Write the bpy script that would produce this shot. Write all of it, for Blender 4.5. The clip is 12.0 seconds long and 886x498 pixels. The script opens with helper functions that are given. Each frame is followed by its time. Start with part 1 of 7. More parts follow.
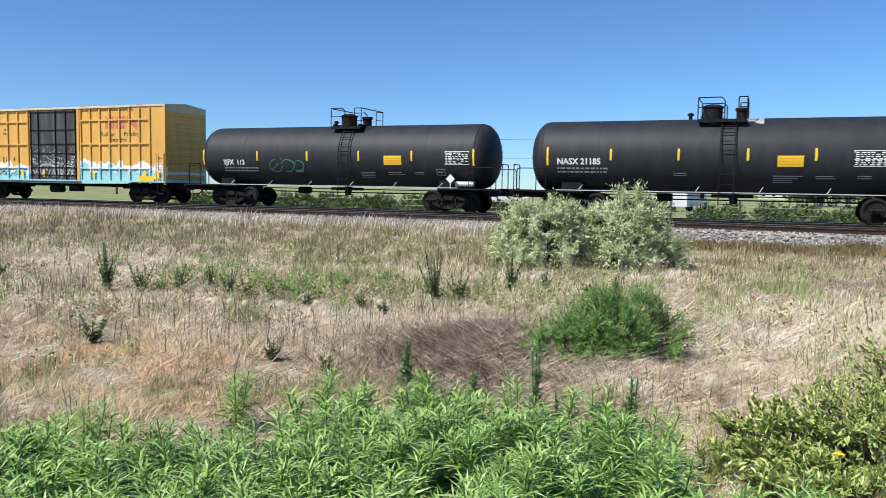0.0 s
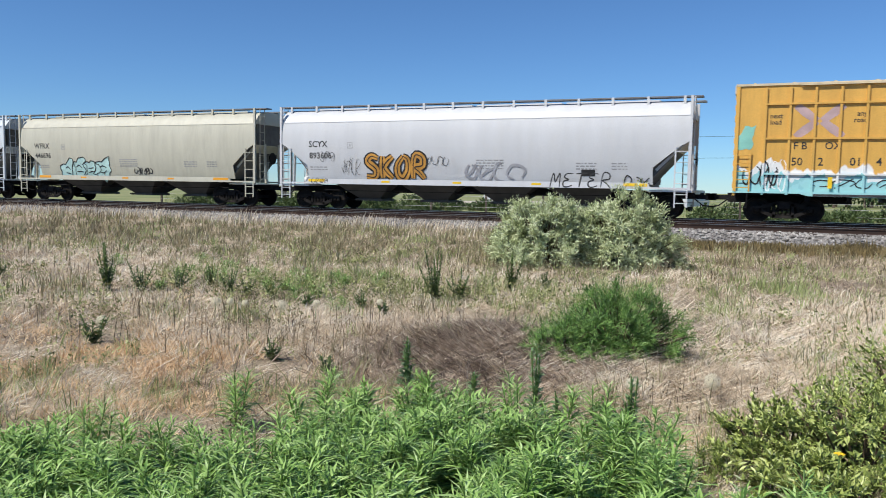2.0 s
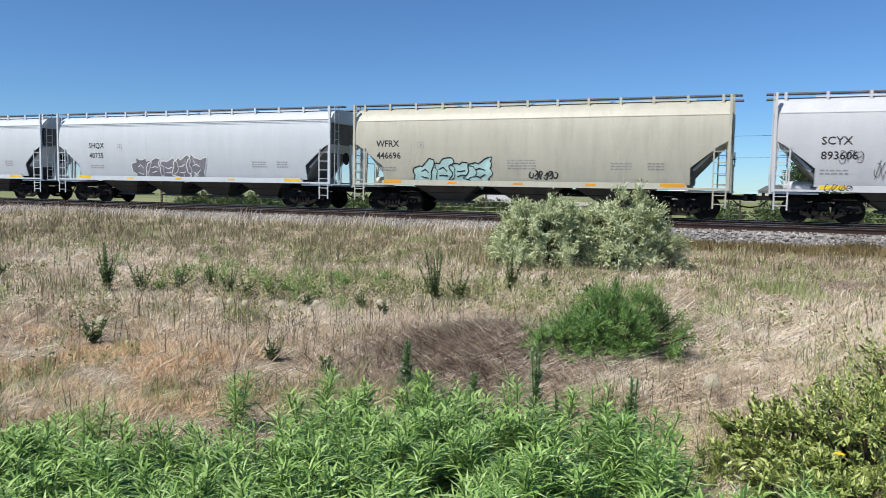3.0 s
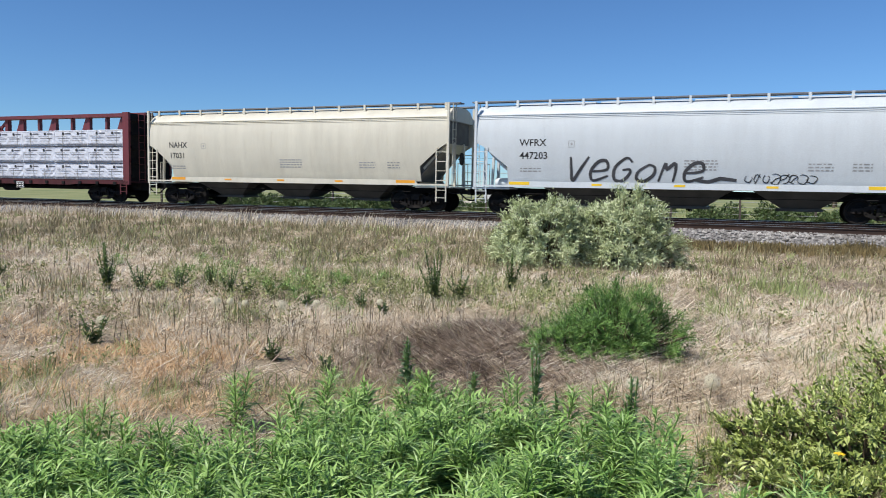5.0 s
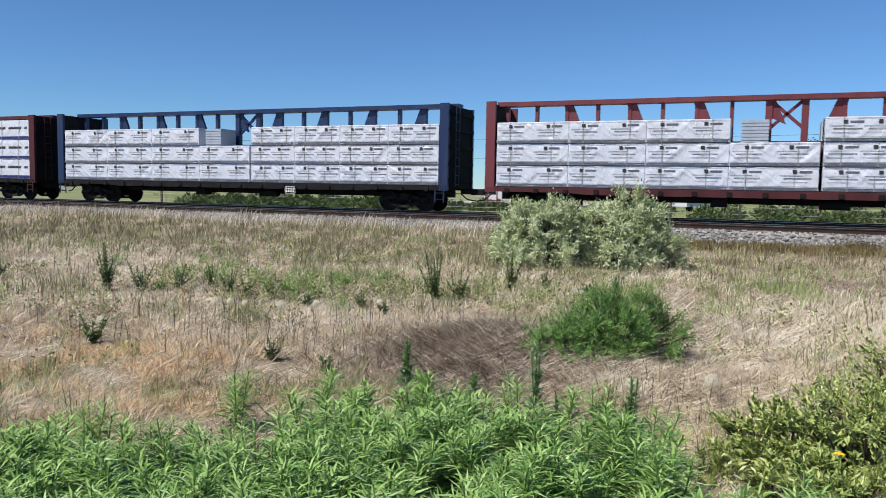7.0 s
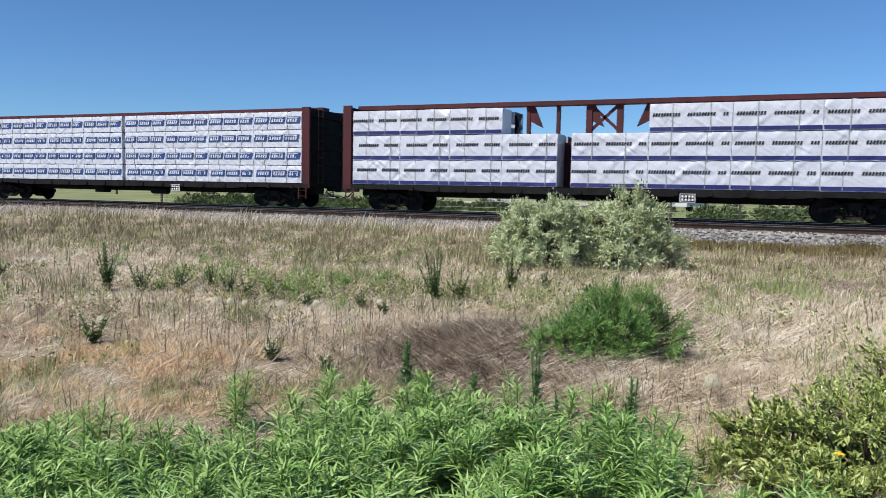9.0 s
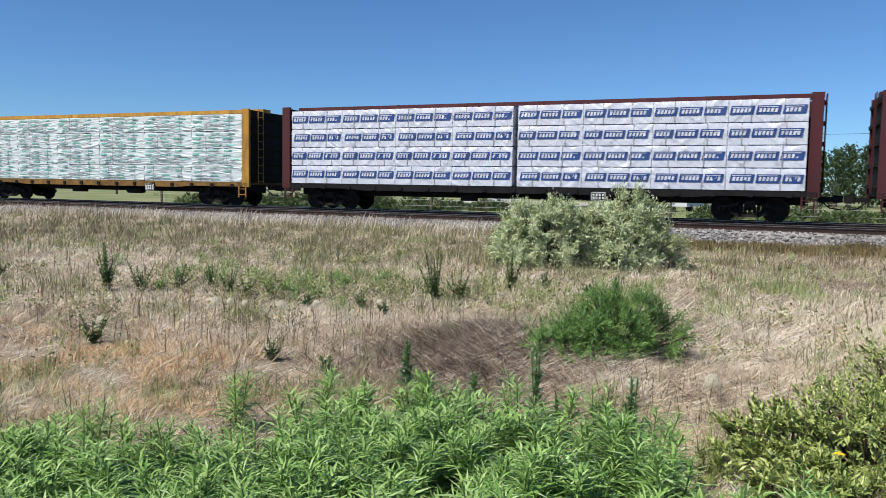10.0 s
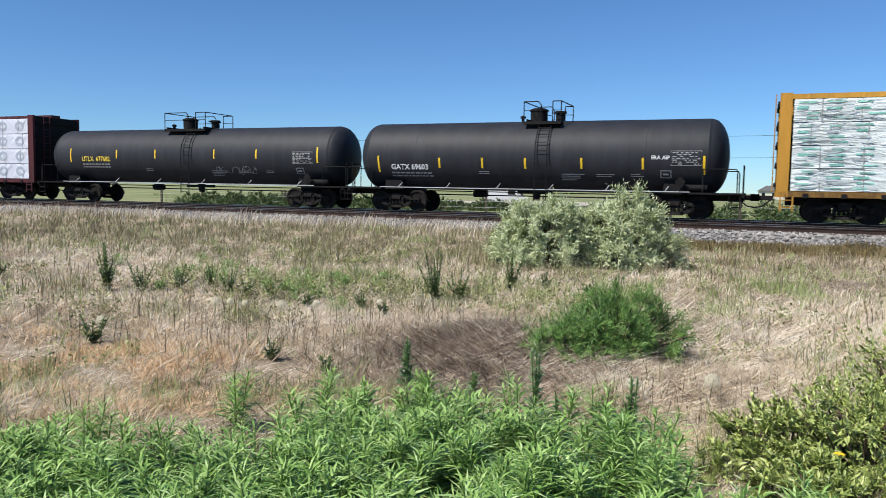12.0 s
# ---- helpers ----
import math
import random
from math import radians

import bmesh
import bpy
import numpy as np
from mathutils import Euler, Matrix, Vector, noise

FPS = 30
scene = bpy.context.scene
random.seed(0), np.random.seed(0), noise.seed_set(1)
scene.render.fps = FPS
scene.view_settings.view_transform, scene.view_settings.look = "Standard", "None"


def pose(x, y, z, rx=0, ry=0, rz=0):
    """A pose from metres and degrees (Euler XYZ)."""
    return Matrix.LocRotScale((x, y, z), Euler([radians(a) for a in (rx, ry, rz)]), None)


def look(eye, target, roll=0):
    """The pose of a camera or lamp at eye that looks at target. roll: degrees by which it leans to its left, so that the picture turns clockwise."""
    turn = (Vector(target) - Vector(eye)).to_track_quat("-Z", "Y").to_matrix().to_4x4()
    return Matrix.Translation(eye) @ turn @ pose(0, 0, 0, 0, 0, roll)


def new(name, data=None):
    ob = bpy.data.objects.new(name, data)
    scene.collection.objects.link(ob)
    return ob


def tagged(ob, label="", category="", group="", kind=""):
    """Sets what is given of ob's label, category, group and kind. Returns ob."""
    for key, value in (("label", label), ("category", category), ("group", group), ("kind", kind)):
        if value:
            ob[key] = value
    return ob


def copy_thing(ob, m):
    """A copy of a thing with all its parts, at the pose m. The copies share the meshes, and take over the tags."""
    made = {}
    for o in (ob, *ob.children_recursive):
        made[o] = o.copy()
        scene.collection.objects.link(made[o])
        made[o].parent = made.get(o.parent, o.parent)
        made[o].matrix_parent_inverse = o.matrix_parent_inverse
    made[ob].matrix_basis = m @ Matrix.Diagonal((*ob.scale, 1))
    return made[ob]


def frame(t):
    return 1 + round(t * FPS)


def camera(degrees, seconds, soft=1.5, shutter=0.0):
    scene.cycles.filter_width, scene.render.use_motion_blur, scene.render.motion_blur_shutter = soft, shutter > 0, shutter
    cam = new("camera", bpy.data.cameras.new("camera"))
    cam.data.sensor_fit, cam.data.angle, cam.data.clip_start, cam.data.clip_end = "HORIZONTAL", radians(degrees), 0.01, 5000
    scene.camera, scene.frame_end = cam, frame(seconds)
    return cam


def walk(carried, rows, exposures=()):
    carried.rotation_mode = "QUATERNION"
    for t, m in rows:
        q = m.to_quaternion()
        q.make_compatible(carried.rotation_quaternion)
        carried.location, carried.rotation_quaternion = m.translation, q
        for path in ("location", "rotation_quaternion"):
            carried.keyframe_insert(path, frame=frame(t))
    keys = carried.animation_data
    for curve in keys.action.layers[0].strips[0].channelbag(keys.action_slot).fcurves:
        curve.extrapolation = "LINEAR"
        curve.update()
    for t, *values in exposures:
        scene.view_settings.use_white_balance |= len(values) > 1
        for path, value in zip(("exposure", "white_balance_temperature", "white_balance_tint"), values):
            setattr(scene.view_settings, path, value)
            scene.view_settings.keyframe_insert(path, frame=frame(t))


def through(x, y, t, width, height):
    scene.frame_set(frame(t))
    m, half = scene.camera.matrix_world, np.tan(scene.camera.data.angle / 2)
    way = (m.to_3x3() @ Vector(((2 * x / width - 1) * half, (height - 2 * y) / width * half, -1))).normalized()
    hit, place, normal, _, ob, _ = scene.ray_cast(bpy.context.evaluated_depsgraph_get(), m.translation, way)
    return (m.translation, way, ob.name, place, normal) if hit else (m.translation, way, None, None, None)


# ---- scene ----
# The camera stands on a verge beside a railway line. x runs along the track in the
# train's direction, y from the camera towards the track, z = 0 is the rail head.
EYE = Vector((0.0, 0.0, 1.02))
YAW, PITCH = radians(-22.705), radians(-4.582)
AHEAD = Vector((math.sin(YAW) * math.cos(PITCH), math.cos(YAW) * math.cos(PITCH), math.sin(PITCH)))
cam = camera(60.65, 12.0, soft=0.75, shutter=0.06)
VIEW = look(EYE, EYE + AHEAD * 10, 1.025)
walk(cam, [(0.0, VIEW), (12.0, VIEW)],
     exposures=[(0.0, 0.16), (0.8, 0.08), (1.5, -0.08), (10.6, -0.1), (12.0, 0.02)])

SPEED = 20.961          # train, metres a second
SIDE = 29.664           # distance of the cars' near sides
HALF = 1.53             # half the width of a car
TRACK = SIDE + HALF     # centre line of the train's track
SIDING = TRACK - 4.05   # centre line of the empty track in front of it
GROUND = -0.68          # level of the meadow

# ---- light: a clear noon sky and one sun from the left behind the camera ----
SUN_ELEVATION, SUN_AZIMUTH = radians(49), radians(213)
sun_way = Vector((math.sin(SUN_AZIMUTH) * math.cos(SUN_ELEVATION), math.cos(SUN_AZIMUTH) * math.cos(SUN_ELEVATION), math.sin(SUN_ELEVATION)))
sun = new("sun", bpy.data.lights.new("sun", "SUN"))
sun.data.energy, sun.data.angle, sun.data.color = 5.4, radians(0.53), (1.0, 0.955, 0.88)
sun.matrix_basis = look(sun_way * 200, (0, 0, 0))

world = bpy.data.worlds.new("clear_sky")
scene.world = world
world.use_nodes = True
wn = world.node_tree
wn.nodes.clear()
w_out = wn.nodes.new("ShaderNodeOutputWorld")
w_bg = wn.nodes.new("ShaderNodeBackground")
w_sky = wn.nodes.new("ShaderNodeTexSky")
w_sky.sky_type, w_sky.sun_disc = "NISHITA", False
w_sky.sun_elevation, w_sky.sun_rotation = SUN_ELEVATION, SUN_AZIMUTH
w_sky.air_density, w_sky.dust_density, w_sky.ozone_density, w_sky.altitude = 1.0, 0.0, 5.0, 1200
w_bg.inputs["Strength"].default_value = 0.105
w_tint = wn.nodes.new("ShaderNodeVectorMath")
w_tint.operation = "MULTIPLY"
w_tint.inputs[1].default_value = (0.68, 0.93, 1.16)
wn.links.new(w_sky.outputs[0], w_tint.inputs[0])
wn.links.new(w_tint.outputs[0], w_bg.inputs[0])
wn.links.new(w_bg.outputs[0], w_out.inputs[0])

# ---- materials ----
def paint(name, colour, rough=0.5, metal=0.0, vary=0.18, grain=0.08, size=1.0, bump=0.1, dirt=None, dirt_amount=0.35, per_piece=0.0, streak=0.0, gloss=0.5):
    """A surface with colour variation at two scales, dirt with its own shape, and fine relief."""
    m = bpy.data.materials.new(name)
    m.use_nodes = True
    n, l = m.node_tree.nodes, m.node_tree.links
    bsdf = n["Principled BSDF"]
    co = n.new("ShaderNodeTexCoord")
    mp = n.new("ShaderNodeMapping")
    mp.inputs["Scale"].default_value = (size, size, size * (0.15 if streak else 1.0))
    l.new(co.outputs["Object"], mp.inputs[0])
    big = n.new("ShaderNodeTexNoise")
    big.inputs["Scale"].default_value, big.inputs["Detail"].default_value = 1.7, 5
    fine = n.new("ShaderNodeTexNoise")
    fine.inputs["Scale"].default_value, fine.inputs["Detail"].default_value = 38, 4
    l.new(mp.outputs[0], big.inputs[0])
    l.new(co.outputs["Object"], fine.inputs[0])
    ramp = n.new("ShaderNodeMapRange")
    ramp.inputs[1].default_value, ramp.inputs[2].default_value = 0.3, 0.7
    ramp.inputs[3].default_value, ramp.inputs[4].default_value = 1 - vary, 1 + vary
    l.new(big.outputs[0], ramp.inputs[0])
    r2 = n.new("ShaderNodeMapRange")
    r2.inputs[1].default_value, r2.inputs[2].default_value = 0.3, 0.7
    r2.inputs[3].default_value, r2.inputs[4].default_value = 1 - grain, 1 + grain
    l.new(fine.outputs[0], r2.inputs[0])
    mul = n.new("ShaderNodeMath")
    mul.operation = "MULTIPLY"
    l.new(ramp.outputs[0], mul.inputs[0])
    l.new(r2.outputs[0], mul.inputs[1])
    last = mul.outputs[0]
    if per_piece:
        info = n.new("ShaderNodeObjectInfo")
        r3 = n.new("ShaderNodeMapRange")
        r3.inputs[3].default_value, r3.inputs[4].default_value = 1 - per_piece, 1 + per_piece
        l.new(info.outputs["Random"], r3.inputs[0])
        mul2 = n.new("ShaderNodeMath")
        mul2.operation = "MULTIPLY"
        l.new(last, mul2.inputs[0])
        l.new(r3.outputs[0], mul2.inputs[1])
        last = mul2.outputs[0]
    col = n.new("ShaderNodeVectorMath")
    col.operation = "SCALE"
    col.inputs[0].default_value = colour
    l.new(last, col.inputs["Scale"])
    out = col.outputs[0]
    if dirt:
        spots = n.new("ShaderNodeTexNoise")
        spots.inputs["Scale"].default_value, spots.inputs["Detail"].default_value, spots.inputs["Roughness"].default_value = 3.1, 8, 0.7
        l.new(mp.outputs[0], spots.inputs[0])
        r4 = n.new("ShaderNodeMapRange")
        r4.inputs[1].default_value, r4.inputs[2].default_value = 0.48, 0.72
        r4.inputs[3].default_value, r4.inputs[4].default_value = 0.0, dirt_amount
        l.new(spots.outputs[0], r4.inputs[0])
        mix = n.new("ShaderNodeMix")
        mix.data_type = "RGBA"
        l.new(r4.outputs[0], mix.inputs["Factor"])
        l.new(out, mix.inputs["A"])
        mix.inputs["B"].default_value = (*dirt, 1)
        out = mix.outputs["Result"]
    l.new(out, bsdf.inputs["Base Color"])
    bsdf.inputs["Roughness"].default_value, bsdf.inputs["Metallic"].default_value = rough, metal
    bsdf.inputs["Specular IOR Level"].default_value = gloss
    if bump:
        b = n.new("ShaderNodeBump")
        b.inputs["Strength"].default_value, b.inputs["Distance"].default_value = bump, 0.02
        l.new(fine.outputs[0], b.inputs["Height"])
        l.new(b.outputs[0], bsdf.inputs["Normal"])
    return m


def leafy(name, stops, rough=0.6, through=0.25, size=0.6, tuft=7.0):
    """Foliage: each leaf or blade has its own shade, and large patches differ; light shines through a little."""
    m = bpy.data.materials.new(name)
    m.use_nodes = True
    n, l = m.node_tree.nodes, m.node_tree.links
    bsdf = n["Principled BSDF"]
    geo = n.new("ShaderNodeNewGeometry")
    co = n.new("ShaderNodeTexCoord")
    patch = n.new("ShaderNodeTexNoise")
    patch.inputs["Scale"].default_value, patch.inputs["Detail"].default_value = size, 3
    l.new(co.outputs["Object"], patch.inputs[0])
    add = n.new("ShaderNodeMath")
    add.operation = "MULTIPLY_ADD"
    l.new(geo.outputs["Random Per Island"], add.inputs[0])
    add.inputs[1].default_value = 0.5
    clump = n.new("ShaderNodeTexNoise")
    clump.inputs["Scale"].default_value, clump.inputs["Detail"].default_value = tuft, 2
    l.new(co.outputs["Object"], clump.inputs[0])
    first = n.new("ShaderNodeMath")
    first.operation = "MULTIPLY_ADD"
    l.new(clump.outputs[0], first.inputs[0])
    first.inputs[1].default_value, first.inputs[2].default_value = 1.1, -0.65
    half = n.new("ShaderNodeMath")
    half.operation = "MULTIPLY_ADD"
    l.new(patch.outputs[0], half.inputs[0])
    half.inputs[1].default_value = 0.7
    l.new(first.outputs[0], half.inputs[2])
    l.new(half.outputs[0], add.inputs[2])
    ramp = n.new("ShaderNodeValToRGB")
    e = ramp.color_ramp.elements
    while len(e) < len(stops):
        e.new(0.5)
    for i, c in enumerate(stops):
        e[i].position, e[i].color = i / (len(stops) - 1), (*c, 1)
    l.new(add.outputs[0], ramp.inputs[0])
    l.new(ramp.outputs[0], bsdf.inputs["Base Color"])
    bsdf.inputs["Roughness"].default_value = rough
    tr = n.new("ShaderNodeBsdfTranslucent")
    l.new(ramp.outputs[0], tr.inputs[0])
    mix = n.new("ShaderNodeMixShader")
    mix.inputs[0].default_value = through
    l.new(bsdf.outputs[0], mix.inputs[1])
    l.new(tr.outputs[0], mix.inputs[2])
    l.new(mix.outputs[0], n["Material Output"].inputs[0])
    return m


M_BLACK = paint("black_tank_paint", (0.017, 0.0185, 0.023), 0.6, vary=0.25, dirt=(0.045, 0.046, 0.05), dirt_amount=0.3, bump=0.03, streak=1, gloss=0.35)
M_DARK = paint("grimy_black_steel", (0.011, 0.0105, 0.011), 0.75, vary=0.3, dirt=(0.04, 0.034, 0.028), dirt_amount=0.35, gloss=0.15)
M_BOGIE = paint("rusty_cast_steel", (0.016, 0.0145, 0.0135), 0.8, vary=0.3, dirt=(0.07, 0.055, 0.045), dirt_amount=0.4, gloss=0.15)
M_WHEEL = paint("wheel_steel", (0.016, 0.0145, 0.013), 0.75, 0.0, vary=0.3, dirt=(0.06, 0.04, 0.028), dirt_amount=0.35, gloss=0.15)
M_RAILHEAD = paint("polished_rail_head", (0.55, 0.53, 0.5), 0.28, 1.0, vary=0.1)
M_RAIL = paint("rusty_rail", (0.042, 0.027, 0.022), 0.85, vary=0.25, dirt=(0.1, 0.055, 0.035), size=0.7, gloss=0.2)
M_TIE = paint("weathered_tie", (0.075, 0.06, 0.05), 0.85, vary=0.35, dirt=(0.15, 0.13, 0.11), per_piece=0.3)
M_YELLOW = paint("yellow_boxcar_paint", (0.64, 0.365, 0.075), 0.5, vary=0.1, dirt=(0.48, 0.25, 0.06), dirt_amount=0.45, streak=1)
M_STRIPE = paint("yellow_reflector", (0.8, 0.52, 0.02), 0.4, vary=0.08)
M_ORANGE = paint("orange_reflector", (0.75, 0.33, 0.02), 0.4, vary=0.1)
M_WHITE = paint("white_hopper_paint", (0.56, 0.57, 0.58), 0.5, vary=0.05, dirt=(0.55, 0.54, 0.51), dirt_amount=0.3, streak=1)
M_BEIGE = paint("grey_beige_hopper_paint", (0.5, 0.485, 0.39), 0.5, vary=0.06, dirt=(0.36, 0.34, 0.27), dirt_amount=0.5, streak=1)
M_CREAM = paint("cream_hopper_paint", (0.6, 0.57, 0.47), 0.5, vary=0.07, dirt=(0.45, 0.4, 0.31), dirt_amount=0.35, streak=1)
M_PALE = paint("pale_grey_hopper_paint", (0.56, 0.6, 0.62), 0.5, vary=0.04, dirt=(0.45, 0.46, 0.47), dirt_amount=0.25, streak=1)
M_RED = paint("oxide_red_paint", (0.13, 0.02, 0.027), 0.55, vary=0.2, dirt=(0.12, 0.04, 0.03), dirt_amount=0.5, streak=1)
M_MAROON = paint("dark_maroon_paint", (0.07, 0.017, 0.02), 0.65, vary=0.25, dirt=(0.045, 0.025, 0.02), dirt_amount=0.6, streak=1, gloss=0.25)
M_NAVY = paint("navy_blue_paint", (0.006, 0.018, 0.07), 0.42, vary=0.2, dirt=(0.06, 0.06, 0.06), streak=1)
M_MUSTARD = paint("mustard_yellow_paint", (0.45, 0.225, 0.03), 0.6, vary=0.2, dirt=(0.1, 0.055, 0.025), dirt_amount=0.85, streak=1, gloss=0.3)
M_RUSTDECK = paint("rusty_yellow_sill", (0.2, 0.11, 0.03), 0.75, vary=0.35, dirt=(0.05, 0.03, 0.02), dirt_amount=0.9, size=1.6, gloss=0.2)
M_LETTER_W = paint("white_lettering", (0.75, 0.75, 0.73), 0.6, vary=0.1)
M_LETTER_K = paint("black_lettering", (0.02, 0.02, 0.02), 0.6, vary=0.1)
M_LETTER_Y = paint("yellow_lettering", (0.75, 0.55, 0.05), 0.6, vary=0.1)
M_GREYMARK = paint("faded_grey_lettering", (0.3, 0.3, 0.3), 0.6, vary=0.2)
M_WALK = paint("dull_walkway_steel", (0.17, 0.175, 0.19), 0.6, 0.2, vary=0.25)
M_GALV = paint("galvanised_steel", (0.5, 0.5, 0.5), 0.5, 0.3, vary=0.15)
def film_wrap(name, colour, stretch, lean, depth):
    """Slack plastic film: a pale sheet with sharp diagonal or level folds and fine crinkles."""
    m = paint(name, colour, 0.38, vary=0.05, grain=0.04, bump=0.0, dirt=tuple(c * 0.8 for c in colour), dirt_amount=0.4)
    n, l = m.node_tree.nodes, m.node_tree.links
    co = n.new("ShaderNodeTexCoord")
    total = None
    for k, (sc, turn, weight) in enumerate(((1.0, lean, 1.0), (1.7, -lean * 0.8, 0.7), (6.0, lean * 2, 0.2))):
        mp = n.new("ShaderNodeMapping")
        tilt = n.new("ShaderNodeMapping")
        tilt.inputs["Rotation"].default_value = (0, turn, 0)
        l.new(co.outputs["Object"], tilt.inputs[0])
        mp.inputs["Scale"].default_value = (stretch[0] * sc, 1.0, stretch[1] * sc)
        mp.inputs["Location"].default_value = (k * 3.1, k * 1.7, 0)
        l.new(tilt.outputs[0], mp.inputs[0])
        info = n.new("ShaderNodeObjectInfo")
        add = n.new("ShaderNodeVectorMath")
        add.operation = "ADD"
        l.new(mp.outputs[0], add.inputs[0])
        big = n.new("ShaderNodeVectorMath")
        big.operation = "SCALE"
        big.inputs[0].default_value = (31.0, 17.0, 5.0)
        l.new(info.outputs["Random"], big.inputs["Scale"])
        l.new(big.outputs[0], add.inputs[1])
        tex = n.new("ShaderNodeTexNoise")
        tex.noise_type = "RIDGED_MULTIFRACTAL"
        tex.inputs["Scale"].default_value, tex.inputs["Detail"].default_value = 1.0, 3
        l.new(add.outputs[0], tex.inputs[0])
        w = n.new("ShaderNodeMath")
        w.operation = "MULTIPLY_ADD"
        l.new(tex.outputs[0], w.inputs[0])
        w.inputs[1].default_value = weight
        if total is not None:
            l.new(total, w.inputs[2])
        else:
            w.inputs[2].default_value = 0.0
        total = w.outputs[0]
    b = n.new("ShaderNodeBump")
    b.inputs["Strength"].default_value, b.inputs["Distance"].default_value = 1.0, depth
    l.new(total, b.inputs["Height"])
    l.new(b.outputs[0], n["Principled BSDF"].inputs["Normal"])
    return m


M_WRAP = film_wrap("white_lumber_wrap", (0.59, 0.61, 0.67), (0.7, 2.6), 0.75, 0.08)
M_WRAPRAGGED = film_wrap("torn_pale_green_wrap", (0.6, 0.655, 0.645), (0.6, 5.5), 0.12, 0.09)
M_WRAPBLUE = paint("blue_print", (0.018, 0.055, 0.19), 0.5, vary=0.15)
M_WRAPNAVY = paint("navy_print_band", (0.018, 0.022, 0.13), 0.5, vary=0.15)
M_WRAPGREEN = paint("green_print", (0.17, 0.44, 0.36), 0.5, vary=0.5, dirt=(0.6, 0.66, 0.64), dirt_amount=0.7)
M_CREASE = paint("shaded_film_edge", (0.36, 0.4, 0.4), 0.5, vary=0.5)
M_WRAPGREY = paint("grey_print", (0.11, 0.11, 0.125), 0.5, vary=0.4)
M_SHEET = paint("blue_grey_board_end", (0.36, 0.4, 0.46), 0.5, vary=0.12)
M_BALLAST = paint("ballast_stone", (0.17, 0.16, 0.15), 0.9, vary=0.3, grain=0.4, bump=0.6, dirt=(0.16, 0.14, 0.12))


# ---- mesh helpers ----
def box(bm, x0, x1, y0, y1, z0, z1):
    v = [bm.verts.new(c) for c in ((x0, y0, z0), (x1, y0, z0), (x1, y1, z0), (x0, y1, z0), (x0, y0, z1), (x1, y0, z1), (x1, y1, z1), (x0, y1, z1))]
    for f in ((3, 2, 1, 0), (4, 5, 6, 7), (0, 1, 5, 4), (1, 2, 6, 5), (2, 3, 7, 6), (3, 0, 4, 7)):
        bm.faces.new([v[i] for i in f])
    return bm


def rod(bm, a, b, r, seg=6):
    """A round bar from a to b."""
    a, b = Vector(a), Vector(b)
    q = (b - a).to_track_quat("Z", "Y")
    rings = []
    for p in (a, b):
        rings.append([bm.verts.new(p + q @ Vector((r * math.cos(i * math.tau / seg), r * math.sin(i * math.tau / seg), 0))) for i in range(seg)])
    for i in range(seg):
        j = (i + 1) % seg
        bm.faces.new((rings[0][i], rings[0][j], rings[1][j], rings[1][i]))
    bm.faces.new(rings[0][::-1])
    bm.faces.new(rings[1])
    return bm


def pipe(bm, points, r, seg=6):
    for a, b in zip(points, points[1:]):
        rod(bm, a, b, r, seg)
    return bm


def beam(bm, a, b, w, h):
    """A flat bar from a to b in a plane of constant y: w across in that plane, h along y."""
    a, b = Vector(a), Vector(b)
    d = (b - a).normalized()
    s = Vector((-d.z, 0, d.x)) * w / 2
    y = Vector((0, h / 2, 0))
    v = [bm.verts.new(p) for p in (a - s - y, b - s - y, b + s - y, a + s - y, a - s + y, b - s + y, b + s + y, a + s + y)]
    for f in ((0, 1, 2, 3), (7, 6, 5, 4), (1, 0, 4, 5), (2, 1, 5, 6), (3, 2, 6, 7), (0, 3, 7, 4)):
        bm.faces.new([v[i] for i in f])
    return bm


def prism(bm, outline, y0, y1):
    """An outline in x and z, made solid from y0 to y1."""
    a = [bm.verts.new((x, y0, z)) for x, z in outline]
    b = [bm.verts.new((x, y1, z)) for x, z in outline]
    n = len(a)
    bm.faces.new(a)
    bm.faces.new(b[::-1])
    for i in range(n):
        j = (i + 1) % n
        bm.faces.new((a[j], a[i], b[i], b[j]))
    return bm


def bar(bm, section, x0, x1):
    """A section in y and z, made solid from x0 to x1."""
    a = [bm.verts.new((x0, y, z)) for y, z in section]
    b = [bm.verts.new((x1, y, z)) for y, z in section]
    n = len(a)
    bm.faces.new(a[::-1])
    bm.faces.new(b)
    for i in range(n):
        j = (i + 1) % n
        bm.faces.new((a[i], a[j], b[j], b[i]))
    return bm


def lathe(bm, profile, seg=32, axis="x", centre=(0, 0, 0)):
    """A profile of (along, radius) turned about the x or y axis."""
    rings = []
    for s, r in profile:
        ring = []
        for i in range(seg):
            a = i * math.tau / seg
            p = (s, r * math.cos(a), r * math.sin(a)) if axis == "x" else (r * math.cos(a), s, r * math.sin(a))
            if axis == "z":
                p = (r * math.cos(a), r * math.sin(a), s)
            ring.append(bm.verts.new(Vector(p) + Vector(centre)))
        rings.append(ring)
    for p, q in zip(rings, rings[1:]):
        for i in range(seg):
            j = (i + 1) % seg
            bm.faces.new((p[i], p[j], q[j], q[i]))
    bm.faces.new(rings[0][::-1])
    bm.faces.new(rings[-1])
    return bm


